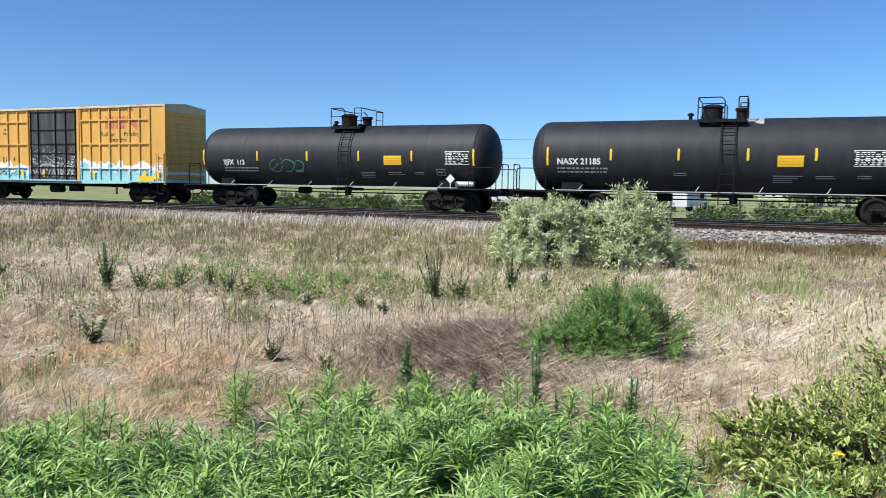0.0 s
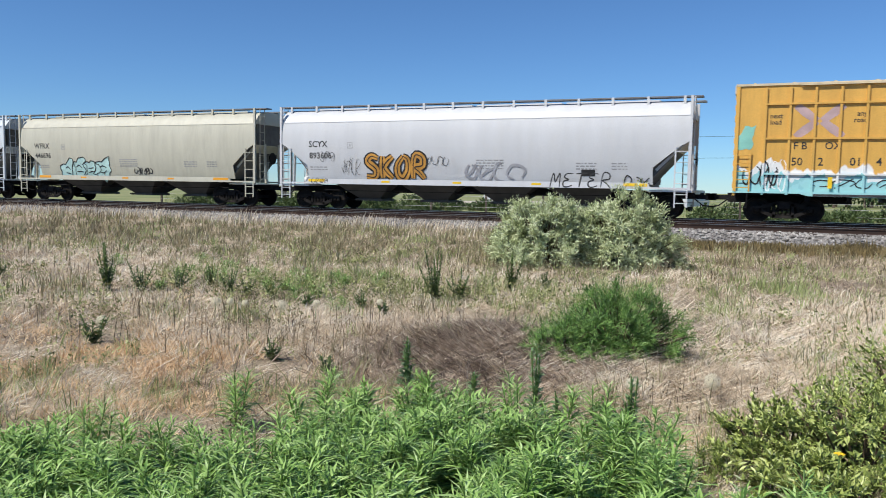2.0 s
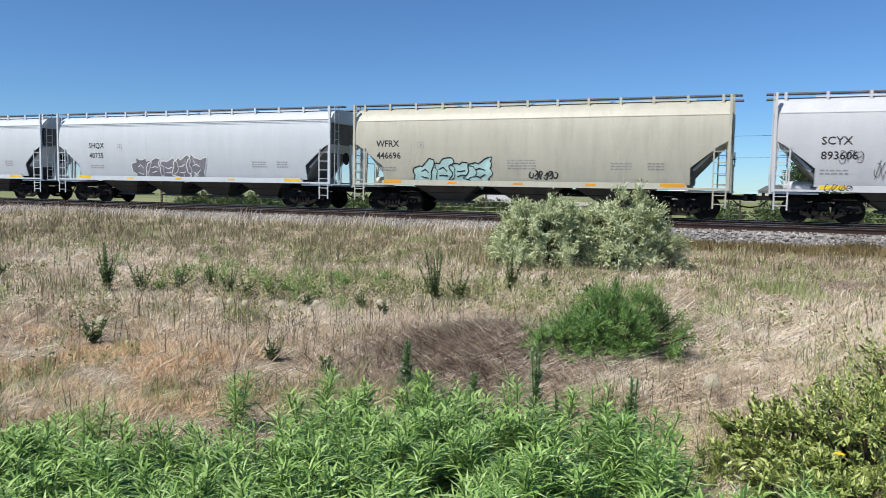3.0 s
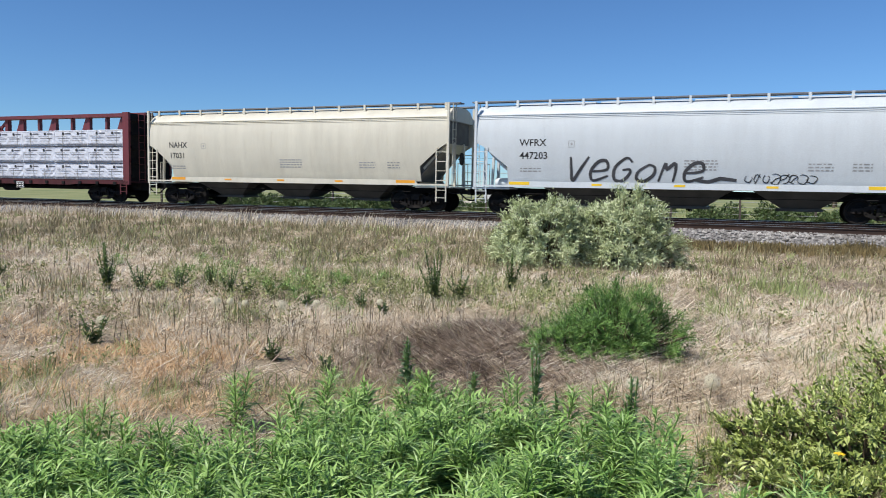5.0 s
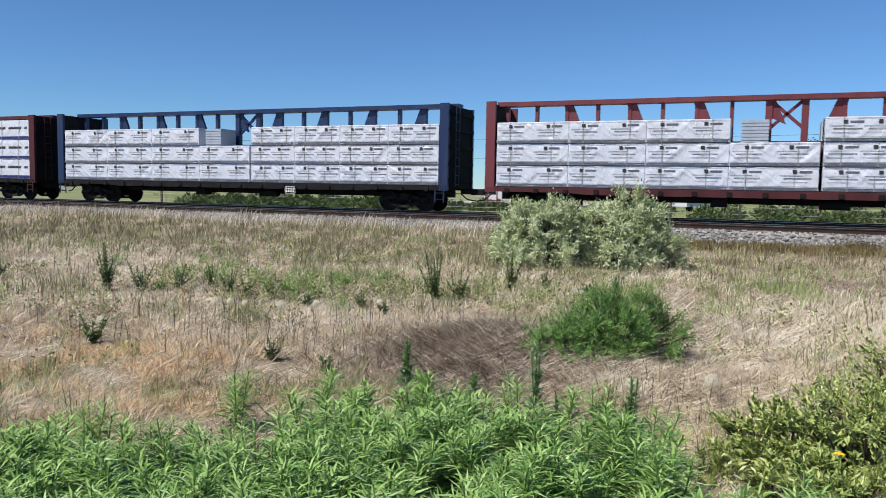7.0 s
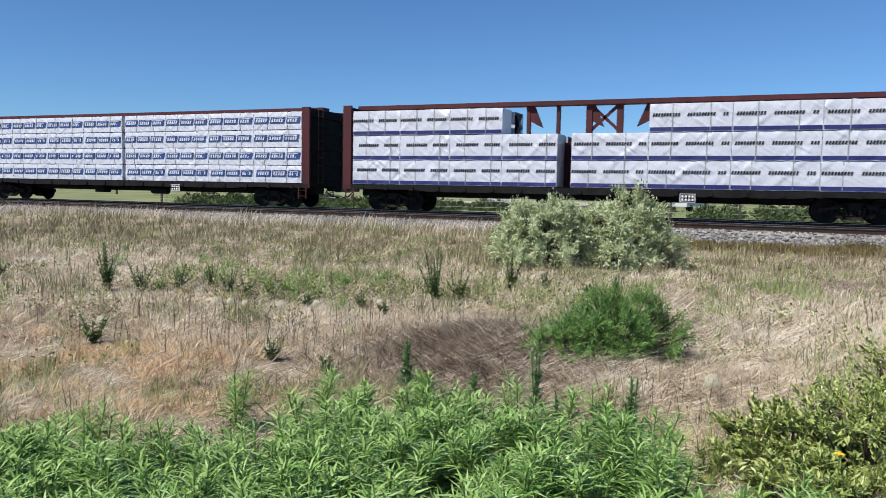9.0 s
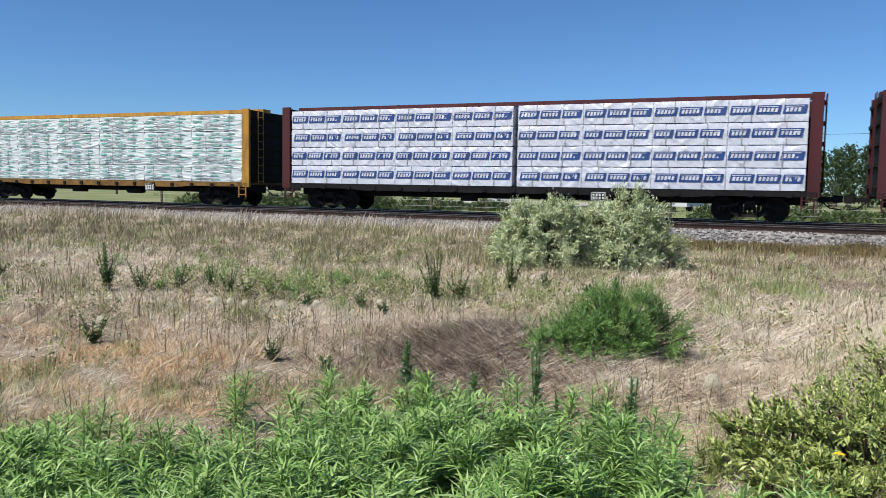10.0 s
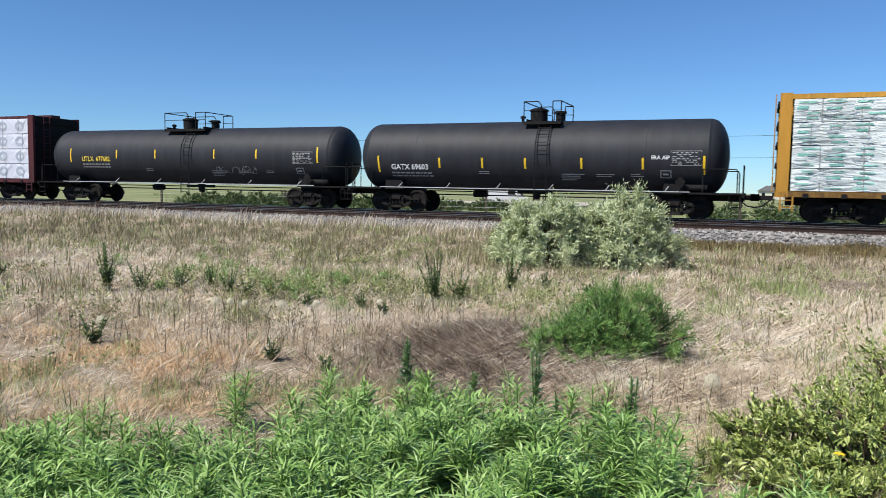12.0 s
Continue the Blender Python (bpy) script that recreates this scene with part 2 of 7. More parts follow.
def part(name, bm, material, parent=None, label="", smooth=None):
    """Links a bmesh as one mesh object under a thing or a part."""
    bmesh.ops.recalc_face_normals(bm, faces=bm.faces)
    me = bpy.data.meshes.new(name)
    bm.to_mesh(me)
    bm.free()
    me.materials.append(material)
    if smooth is not None:
        me.shade_smooth()
        me.set_sharp_from_angle(angle=radians(smooth))
    ob = new(name, me)
    ob.parent = parent
    return tagged(ob, label)


def again(ob, parent, m=None):
    """One more piece on the same mesh."""
    o = new(ob.name.split(".")[0], ob.data)
    o.parent = parent
    if m is not None:
        o.matrix_basis = m
    if "label" in ob:
        o["label"] = ob["label"]
    return o


def empty(name, label, category, group=""):
    e = new(name)
    return tagged(e, label, category, group)


def words(text, size, x, z, wide=1.0, thick=0.0):
    """A bmesh of flat lettering in x and z at y = 0, its left foot at (x, z)."""
    cu = bpy.data.curves.new("lettering", "FONT")
    cu.body, cu.size, cu.resolution_u, cu.offset = text, size, 2, thick
    ob = new("lettering_source", cu)
    me = ob.evaluated_get(bpy.context.evaluated_depsgraph_get()).to_mesh()
    bm = bmesh.new()
    bm.from_mesh(me)
    bpy.data.objects.remove(ob)
    bpy.data.curves.remove(cu)
    for v in bm.verts:
        v.co = Vector((x + v.co.x * wide, 0, z + v.co.y))
    return bm


def plates(bm, rects):
    """Flat bars (x0, x1, z0, z1) at y = 0."""
    for x0, x1, z0, z1 in rects:
        bm.faces.new([bm.verts.new(c) for c in ((x0, 0, z0), (x1, 0, z0), (x1, 0, z1), (x0, 0, z1))])
    return bm


def shift(bm, y):
    for v in bm.verts:
        v.co.y += y
    return bm


def sheet(name, verts, faces, material, kind="", label="", category="", parent=None):
    me = bpy.data.meshes.new(name)
    me.from_pydata(verts, [], faces)
    me.materials.append(material)
    ob = new(name, me)
    ob.parent = parent
    return tagged(ob, label, category, "", kind)


# ---- ground, track ----
def relief(x, y):
    """Height of the land: a flat meadow, a small mound in the dry grass, the low bank of the line."""
    z = GROUND + 0.10 * noise.noise((x * 0.18, y * 0.18, 3.0)) + 0.05 * noise.noise((x * 0.7, y * 0.7, 8.0))
    z += 0.24 * math.exp(-((x + 2.3) ** 2 / 1.6 + (y - 7.5) ** 2 / 0.9))
    gap = SIDING - y if y < SIDING else max(0.0, y - TRACK)
    if gap < 8:
        t = min(1.0, (8 - gap) / 4.5)
        z += 0.2 * t * t * (3 - 2 * t) * min(1.0, max(0.0, (-3 - x) / 6))
    if gap < 2.2:
        z -= 0.16
    return z


def axis_steps(lo, hi, near_lo, near_hi, fine, growth=1.35):
    out = list(np.arange(near_lo, near_hi + fine, fine))
    s, v = fine, out[-1]
    while v < hi:
        s *= growth
        v += s
        out.append(v)
    s, v = fine, out[0]
    while v > lo:
        s *= growth
        v -= s
        out.insert(0, v)
    return out


def build_ground():
    xs = axis_steps(-1800, 1800, -24, 14, 0.3)
    ys = axis_steps(-300, 2600, -2, 36, 0.3)
    verts = [(x, y, relief(x, y)) for y in ys for x in xs]
    w = len(xs)
    faces = [(j * w + i, j * w + i + 1, (j + 1) * w + i + 1, (j + 1) * w + i) for j in range(len(ys) - 1) for i in range(w - 1)]
    ob = sheet("ground", verts, faces, M_LAND, "structure", "dry meadow soil covered with straw and thatch", "ground")
    ob.data.shade_smooth()


def build_track():
    bed = new("railway_track")
    tagged(bed, "two parallel railway tracks on pale crushed stone ballast", "railway track", kind="structure")
    bm = bmesh.new()
    rng = random.Random(4)
    xs = list(np.arange(-90, 40.1, 0.25))
    cols = [(-6.75, -0.9), (-6.4, -0.74), (-6.05, -0.56), (-5.75, -0.38), (-5.5, -0.25), (-4.8, -0.22), (-3.3, -0.22), (-2.5, -0.25), (-1.6, -0.25), (1.5, -0.25), (2.3, -0.25), (3.6, -0.75)]
    grid = [[bm.verts.new((x, TRACK + y + rng.uniform(-0.05, 0.05), z + rng.uniform(-0.03, 0.03))) for y, z in cols] for x in [-500, *xs, 400]]
    for a, b in zip(grid, grid[1:]):
        for i in range(len(cols) - 1):
            bm.faces.new((a[i], b[i], b[i + 1], a[i + 1]))
    part("ballast_bed", bm, M_BALLAST, bed)
    section = [(-0.07, -0.172), (0.07, -0.172), (0.07, -0.16), (0.012, -0.14), (0.012, -0.045), (0.036, -0.038), (0.036, -0.006), (-0.036, -0.006), (-0.036, -0.038), (-0.012, -0.045), (-0.012, -0.14), (-0.07, -0.16)]
    for y in (-0.753, 0.753, SIDING - TRACK - 0.753, SIDING - TRACK + 0.753):
        bm = bar(bmesh.new(), [(TRACK + y + a, b) for a, b in section], -500, 400)
        rail = part("rail", bm, M_RAIL, bed, "rusty steel rail")
        bm = box(bmesh.new(), -500, 400, TRACK + y - 0.034, TRACK + y + 0.034, -0.006, 0)
        part("rail_head", bm, M_RAILHEAD, rail, "polished running surface")
    bm = box(bmesh.new(), -0.115, 0.115, -1.3, 1.3, -0.35, -0.172)
    tie = part("tie", bm, M_TIE, bed)
    tie.location = (-48, TRACK, 0)
    for i in range(1, 118):
        again(tie, bed, pose(-48 + i * 0.5 + rng.uniform(-0.03, 0.03), TRACK + rng.uniform(-0.04, 0.04), 0, 0, 0, rng.uniform(-1.5, 1.5)))
    for i in range(118):
        again(tie, bed, pose(-48 + i * 0.5 + rng.uniform(-0.03, 0.03), SIDING + rng.uniform(-0.04, 0.04), 0, 0, 0, rng.uniform(-1.5, 1.5)))
    # loose stones on the near shoulder and between the ties
    r = np.random.default_rng(7)
    n = 30000
    sx = r.uniform(-34, 12, n)
    sy = np.where(r.random(n) < 0.8, r.uniform(-6.6, -4.85, n), r.uniform(-4.75, 1.6, n))
    sz = np.interp(sy, [c[0] for c in cols], [c[1] for c in cols])
    size = r.uniform(0.022, 0.085, n)
    base = np.array([(1, 0, 0), (0, 1, 0), (-1, 0, 0), (0, -1, 0), (0, 0, 0.8), (0, 0, -0.8)], float)
    v = base[None] * size[:, None, None] * r.uniform(0.6, 1.35, (n, 6, 3))
    a = r.uniform(0, math.tau, n)
    c, s = np.cos(a)[:, None], np.sin(a)[:, None]
    vx, vy = v[..., 0] * c - v[..., 1] * s, v[..., 0] * s + v[..., 1] * c
    pts = np.stack([vx + sx[:, None], vy + sy[:, None] + TRACK, v[..., 2] + sz[:, None] + 0.02], -1).reshape(-1, 3)
    tri = np.array([(0, 1, 4), (1, 2, 4), (2, 3, 4), (3, 0, 4), (1, 0, 5), (2, 1, 5), (3, 2, 5), (0, 3, 5)])
    f = (tri[None] + (np.arange(n) * 6)[:, None, None]).reshape(-1, 3)
    sheet("stones", pts.tolist(), f.tolist(), M_STONE, "stuff", "loose pale grey crushed stones", "", bed)


def land():
    """Straw-strewn soil on the near side of the line, rough green pasture beyond it."""
    m = paint("meadow_soil", (0.37, 0.295, 0.2), 0.95, vary=0.3, grain=0.45, size=0.5, bump=0.8, dirt=(0.15, 0.115, 0.07), dirt_amount=0.8)
    n, l = m.node_tree.nodes, m.node_tree.links
    bsdf = n["Principled BSDF"]
    before = bsdf.inputs["Base Color"].links[0].from_socket
    co = n.new("ShaderNodeTexCoord")
    sep = n.new("ShaderNodeSeparateXYZ")
    l.new(co.outputs["Object"], sep.inputs[0])
    fac = n.new("ShaderNodeMapRange")
    fac.inputs[1].default_value, fac.inputs[2].default_value = TRACK + 2.5, TRACK + 5.0
    l.new(sep.outputs[1], fac.inputs[0])
    turf = n.new("ShaderNodeTexNoise")
    turf.inputs["Scale"].default_value, turf.inputs["Detail"].default_value = 0.12, 6
    l.new(co.outputs["Object"], turf.inputs[0])
    ramp = n.new("ShaderNodeValToRGB")
    ramp.color_ramp.elements[0].position, ramp.color_ramp.elements[0].color = 0.35, (0.15, 0.19, 0.06, 1)
    ramp.color_ramp.elements[1].position, ramp.color_ramp.elements[1].color = 0.65, (0.3, 0.29, 0.13, 1)
    l.new(turf.outputs[0], ramp.inputs[0])
    mix = n.new("ShaderNodeMix")
    mix.data_type = "RGBA"
    l.new(fac.outputs[0], mix.inputs["Factor"])
    l.new(before, mix.inputs["A"])
    l.new(ramp.outputs[0], mix.inputs["B"])
    l.new(mix.outputs["Result"], bsdf.inputs["Base Color"])
    return m


M_LAND = land()
M_STONE = leafy("pale_crushed_stone", [(0.05, 0.045, 0.04), (0.2, 0.185, 0.17), (0.33, 0.31, 0.285), (0.56, 0.53, 0.49)], 0.9, 0.0, 0.6, 9.0)
build_ground()
build_track()


# ---- railway cars: x along the car, y away from the camera, z from the rail head ----
def wheelset_mesh():
    bm = bmesh.new()
    for s in (-1, 1):
        prof = [(0.69, 0.11), (0.69, 0.40), (0.685, 0.46), (0.71, 0.485), (0.725, 0.455), (0.81, 0.448), (0.825, 0.44), (0.825, 0.385), (0.775, 0.365), (0.765, 0.19), (0.82, 0.165), (0.82, 0.11)]
        lathe(bm, [(s * a, b) for a, b in prof], 28, "y")
        # bearing end cap with three bolts
        lathe(bm, [(s * 0.86, 0.09), (s * 1.02, 0.09), (s * 1.05, 0.06)], 10, "y")
        for k in range(3):
            a = k * math.tau / 3
            rod(bm, (0.05 * math.cos(a), s * 1.04, 0.05 * math.sin(a)), (0.05 * math.cos(a), s * 1.075, 0.05 * math.sin(a)), 0.014, 5)
        # lightening marks chalked on the plate give the wheel a spoke of wear
        box(bm, 0.2, 0.34, s * 0.768, s * 0.778, -0.03, 0.03)
    rod(bm, (0, -0.86, 0), (0, 0.86, 0), 0.085, 10)
    return bm


def side_frame_mesh(s):
    """A cast truck side frame with its windows, springs and bearing adapters."""
    y0, y1 = (0.93, 1.06) if s > 0 else (-1.06, -0.93)
    bm = bmesh.new()
    ym = (y0 + y1) / 2
    for k in (-1, 1):
        prism(bm, [(k * 0.72, 0.58), (k * 1.12, 0.56), (k * 1.14, 0.40), (k * 1.03, 0.38), (k * 1.03, 0.5), (k * 0.75, 0.5), (k * 0.74, 0.34), (k * 0.64, 0.34)][::k], y0, y1)
        beam(bm, (k * 0.70, 0, 0.38), (k * 0.30, 0, 0.21), 0.13, 0.13)
        beam(bm, (k * 0.72, 0, 0.55), (k * 0.24, 0, 0.68), 0.13, 0.13)
        beam(bm, (k * 0.31, 0, 0.2), (k * 0.31, 0, 0.68), 0.1, 0.13)
        beam(bm, (k * 0.5, 0, 0.30), (k * 0.5, 0, 0.6), 0.05, 0.10)
    prism(bm, [(-0.3, 0.66), (0.3, 0.66), (0.25, 0.76), (-0.25, 0.76)], y0, y1)
    prism(bm, [(-0.36, 0.15), (0.36, 0.15), (0.36, 0.26), (-0.36, 0.26)], y0, y1)
    for v in bm.verts:
        if abs(v.co.y) < 0.2:
            v.co.y += ym
    for x in (-0.17, 0, 0.17):
        for k in range(5):
            z = 0.27 + k * 0.05
            lathe(bm, [(z, 0.05), (z + 0.012, 0.075), (z + 0.03, 0.075), (z + 0.042, 0.05)], 8, "z", (x, ym, 0))
    return bm


def bolster_mesh():
    bm = bmesh.new()
    box(bm, -0.2, 0.2, -1.09, 1.09, 0.5, 0.66)
    box(bm, -0.16, 0.16, -0.5, 0.5, 0.42, 0.74)
    lathe(bm, [(0.72, 0.2), (0.82, 0.2)], 14, "z")
    for k in (-1, 1):           # brake beams
        box(bm, k * 0.42 - 0.04, k * 0.42 + 0.04, -0.8, 0.8, 0.33, 0.41)
        for s in (-1, 1):
            box(bm, k * 0.44 - 0.035, k * 0.44 + 0.035, s * 0.77 - 0.06, s * 0.77 + 0.06, 0.28, 0.58)
    return bm


SHARED = {}
WHEELS = []          # wheelsets, to be turned
CARS = []            # (thing, x at the start)


def bogie(car, x):
    """bogie > side frames, wheelsets."""
    if "bolster" not in SHARED:
        b = part("bogie", bolster_mesh(), M_BOGIE, car, "rusty cast steel bogie")
        SHARED["bolster"] = b.data
        SHARED["frames"] = []
        for s in (-1, 1):
            f = part("side_frame", side_frame_mesh(s), M_BOGIE, b, smooth=30)
            SHARED["frames"].append(f.data)
            bpy.data.objects.remove(f)
        w = part("wheelset", wheelset_mesh(), M_WHEEL, b, smooth=35)
        SHARED["wheelset"] = w.data
        bpy.data.objects.remove(w)
        bpy.data.objects.remove(b)
    b = new("bogie", SHARED["bolster"])
    b.parent = car
    b.location = (x, 0, 0)
    for me in SHARED["frames"]:
        f = new("side_frame", me)
        f.parent = b
    for k in (-1, 1):
        w = new("wheelset", SHARED["wheelset"])
        w.parent = b
        w.location = (k * 0.889, 0, 0.457)
        WHEELS.append((w, k * 0.889))


def coupler(car, x, s):
    bm = bmesh.new()
    box(bm, min(x, x + s * 0.55), max(x, x + s * 0.55), -0.08, 0.08, 0.78, 0.96)
    prism(bm, [(x + s * 0.5, 0.74), (x + s * 0.82, 0.76), (x + s * 0.82, 1.0), (x + s * 0.5, 1.02)][::s], -0.15, 0.13)
    pipe(bm, [(x + s * 0.1, -0.3, 0.8), (x + s * 0.4, -0.28, 0.55), (x + s * 0.75, -0.2, 0.5)], 0.03)
    pipe(bm, [(x - s * 0.05, -1.3, 0.85), (x + s * 0.12, -1.25, 0.8), (x + s * 0.14, -0.3, 0.8)], 0.014)
    part("coupler", bm, M_DARK, car)


def ladder(car, x0, x1, y, z0, z1, steps, mat, name="ladder", r=0.016):
    bm = bmesh.new()
    for x in (x0, x1):
        box(bm, x - 0.025, x + 0.025, y - 0.012, y + 0.012, z0, z1)
    for k in range(steps):
        z = z0 + (k + 0.5) * (z1 - z0) / steps
        rod(bm, (x0, y, z), (x1, y, z), r, 5)
    return part(name, bm, mat, car)


def scrawl(bm, rng, x, z, w, h, strokes, thick, y=0.0, loops=True):
    """Unreadable sprayed strokes: loops and slashes."""
    for k in range(strokes):
        cx = x + w * (k + 0.5) / strokes
        a0, turn = rng.uniform(0, 6), rng.uniform(3.5, 6.0) * rng.choice((-1, 1))
        rx, rz = w / strokes * rng.uniform(0.35, 0.6), h * rng.uniform(0.3, 0.5)
        pts = []
        for i in range(13):
            a = a0 + turn * i / 12
            pts.append((cx + rx * math.cos(a) + 0.12 * rx * math.sin(3 * a), z + h / 2 + rz * math.sin(a)))
        ribbon(bm, pts, thick, y)
        if rng.random() < 0.6:
            ribbon(bm, [(cx - rx * 0.7, z + h * rng.uniform(0, 0.4)), (cx + rx * 0.2, z + h * 0.55), (cx + rx * 0.9, z + h * rng.uniform(0.6, 1.05))], thick, y)


def ribbon(bm, pts, w, y):
    left, right = [], []
    for i, p in enumerate(pts):
        a, b = pts[max(i - 1, 0)], pts[min(i + 1, len(pts) - 1)]
        d = Vector((b[0] - a[0], b[1] - a[1]))
        d = d.normalized() if d.length > 1e-6 else Vector((1, 0))
        s = Vector((-d.y, d.x)) * w / 2 * (0.55 + 0.45 * math.sin(math.pi * (i + 0.5) / len(pts)))
        left.append(bm.verts.new((p[0] + s.x, y, p[1] + s.y)))
        right.append(bm.verts.new((p[0] - s.x, y, p[1] - s.y)))
    for i in range(len(pts) - 1):
        bm.faces.new((left[i], left[i + 1], right[i + 1], right[i]))


STROKES = {"V": [[(0, 1), (0.2, 0.45), (0.4, 0), (0.7, 0.55), (0.95, 1)]], "E": [[(0.9, 0.95), (0.3, 0.95), (0.12, 0.7), (0.55, 0.52), (0.12, 0.4), (0.12, 0.1), (0.45, 0), (0.95, 0.12)]],
           "e": [[(0.1, 0.45), (0.85, 0.55), (0.7, 0.95), (0.3, 0.92), (0.05, 0.45), (0.3, 0.02), (1.0, 0.25)]], "n": [[(0.1, 0), (0.15, 0.9), (0.3, 0.6), (0.6, 0.9), (0.75, 0.55), (0.8, 0)]],
           "G": [[(0.9, 0.8), (0.55, 1), (0.1, 0.6), (0.2, 0.1), (0.6, 0), (0.9, 0.3), (0.85, 0.5), (0.5, 0.48)]], "O": [[(0.5, 1), (0.1, 0.6), (0.15, 0.15), (0.55, 0), (0.9, 0.4), (0.8, 0.85), (0.45, 1)]],
           "N": [[(0.1, 0), (0.15, 1), (0.45, 0.5), (0.75, 0.05), (0.85, 1)]], "M": [[(0.05, 0), (0.2, 1), (0.5, 0.35), (0.8, 1), (0.95, 0)]], "T": [[(0, 0.95), (0.5, 0.98), (1, 1)], [(0.5, 0.98), (0.48, 0.5), (0.45, 0)]],
           "R": [[(0.1, 0), (0.15, 1), (0.7, 0.95), (0.75, 0.6), (0.2, 0.5), (0.55, 0.3), (0.95, 0)]], "C": [[(0.9, 0.85), (0.5, 1), (0.1, 0.6), (0.15, 0.2), (0.5, 0), (0.9, 0.15)]],
           "S": [[(0.9, 0.9), (0.4, 1), (0.15, 0.75), (0.8, 0.4), (0.7, 0.05), (0.05, 0.08)]], "K": [[(0.1, 1), (0.12, 0.5), (0.15, 0)], [(0.85, 1), (0.2, 0.5), (0.9, 0)]]}


def sprayed_word(bm, text, x, z, w, h, thick, y=0.0, lean=0.15, rise=()):
    """A hand-sprayed word: each letter is one or two flowing strokes."""
    step = w / len(text)
    for k, letter in enumerate(text):
        up = rise[k] if k < len(rise) else 1.0
        for stroke in STROKES[letter]:
            pts = []
            for i in range(len(stroke) - 1):
                p0, p1, p2, p3 = (stroke[min(max(j, 0), len(stroke) - 1)] for j in (i - 1, i, i + 1, i + 2))
                for t in (0.0, 0.25, 0.5, 0.75):
                    pts.append(tuple(0.5 * (2 * b + (c - a) * t + (2 * a - 5 * b + 4 * c - d) * t * t + (3 * b - a - 3 * c + d) * t ** 3) for a, b, c, d in zip(p0, p1, p2, p3)))
            pts.append(stroke[-1])
            ribbon(bm, [(x + (k + 0.06 + px * 0.86) * step + lean * pz * h, z + pz * h * up) for px, pz in pts], thick, y)
    return bm


def blob(bm, rng, x, z, w, h, n, y=0.0):
    """A filled, slanted, spiky letter shape."""
    pts, m = [], n * 5
    ph = [rng.uniform(0, 6) for _ in range(3)]
    for i in range(m):
        a = i * math.tau / m
        r = 1 + 0.14 * math.sin(3 * a + ph[0]) + 0.12 * math.sin(5 * a + ph[1]) + 0.07 * math.sin(9 * a + ph[2])
        if rng.random() < 0.1:
            r *= 1.2
        px, pz = w / 2 * r * math.copysign(abs(math.cos(a)) ** 0.8, math.cos(a)), h / 2 * r * math.copysign(abs(math.sin(a)) ** 0.8, math.sin(a))
        pts.append((x + px + 0.18 * pz, z + pz))
    c = bm.verts.new((x, y, z))
    v = [bm.verts.new((p[0], y, p[1])) for p in pts]
    for i in range(len(v)):
        bm.faces.new((c, v[i], v[(i + 1) % len(v)]))
    return pts


def throwup(car, seed, x, z, w, h, letters, fill, line, y, name="graffiti", label="sprayed bubble graffiti"):
    """Bubble letters: filled shapes with thick outlines, a thing's paint, a few millimetres proud."""
    rng = random.Random(seed)
    bm, lines = bmesh.new(), bmesh.new()
    for k in range(letters):
        cx, hh = x + w * (k + 0.5) / letters, h * rng.uniform(0.8, 1.05)
        pts = blob(bm, rng, cx, z + hh / 2, w / letters * 1.3, hh, rng.randint(5, 7), 0.001 * k)
        ribbon(lines, pts + pts[:1], h * 0.05, -0.006)
        for q in range(2):
            zz = z + hh * (0.35 + 0.25 * q)
            ribbon(lines, [(cx - w / letters * 0.25, zz), (cx, zz + hh * rng.uniform(-0.1, 0.15)), (cx + w / letters * rng.uniform(0.1, 0.3), zz + hh * rng.uniform(-0.1, 0.1))], h * 0.05, -0.006)
    part(name, bulged(shift(bm, y)), fill, car, label)
    part("graffiti_outline", bulged(shift(lines, y - 0.002)), line, car)


def stain(radius, zc, x0, x1, a0, a1):
    """A patch laid on a tank's shoulder, with a ragged lower edge."""
    bm = bmesh.new()
    rows = []
    for i in range(13):
        x = x0 + (x1 - x0) * i / 12
        lo = a0 + 0.16 * noise.noise((x * 2.3, 4.0, 1.0))
        rows.append([bm.verts.new((x, -(radius + 0.007) * math.cos(lo + (a1 - lo) * k / 4), zc + (radius + 0.007) * math.sin(lo + (a1 - lo) * k / 4))) for k in range(5)])
    for p, q in zip(rows, rows[1:]):
        for k in range(4):
            bm.faces.new((p[k], q[k], q[k + 1], p[k + 1]))
    return bm


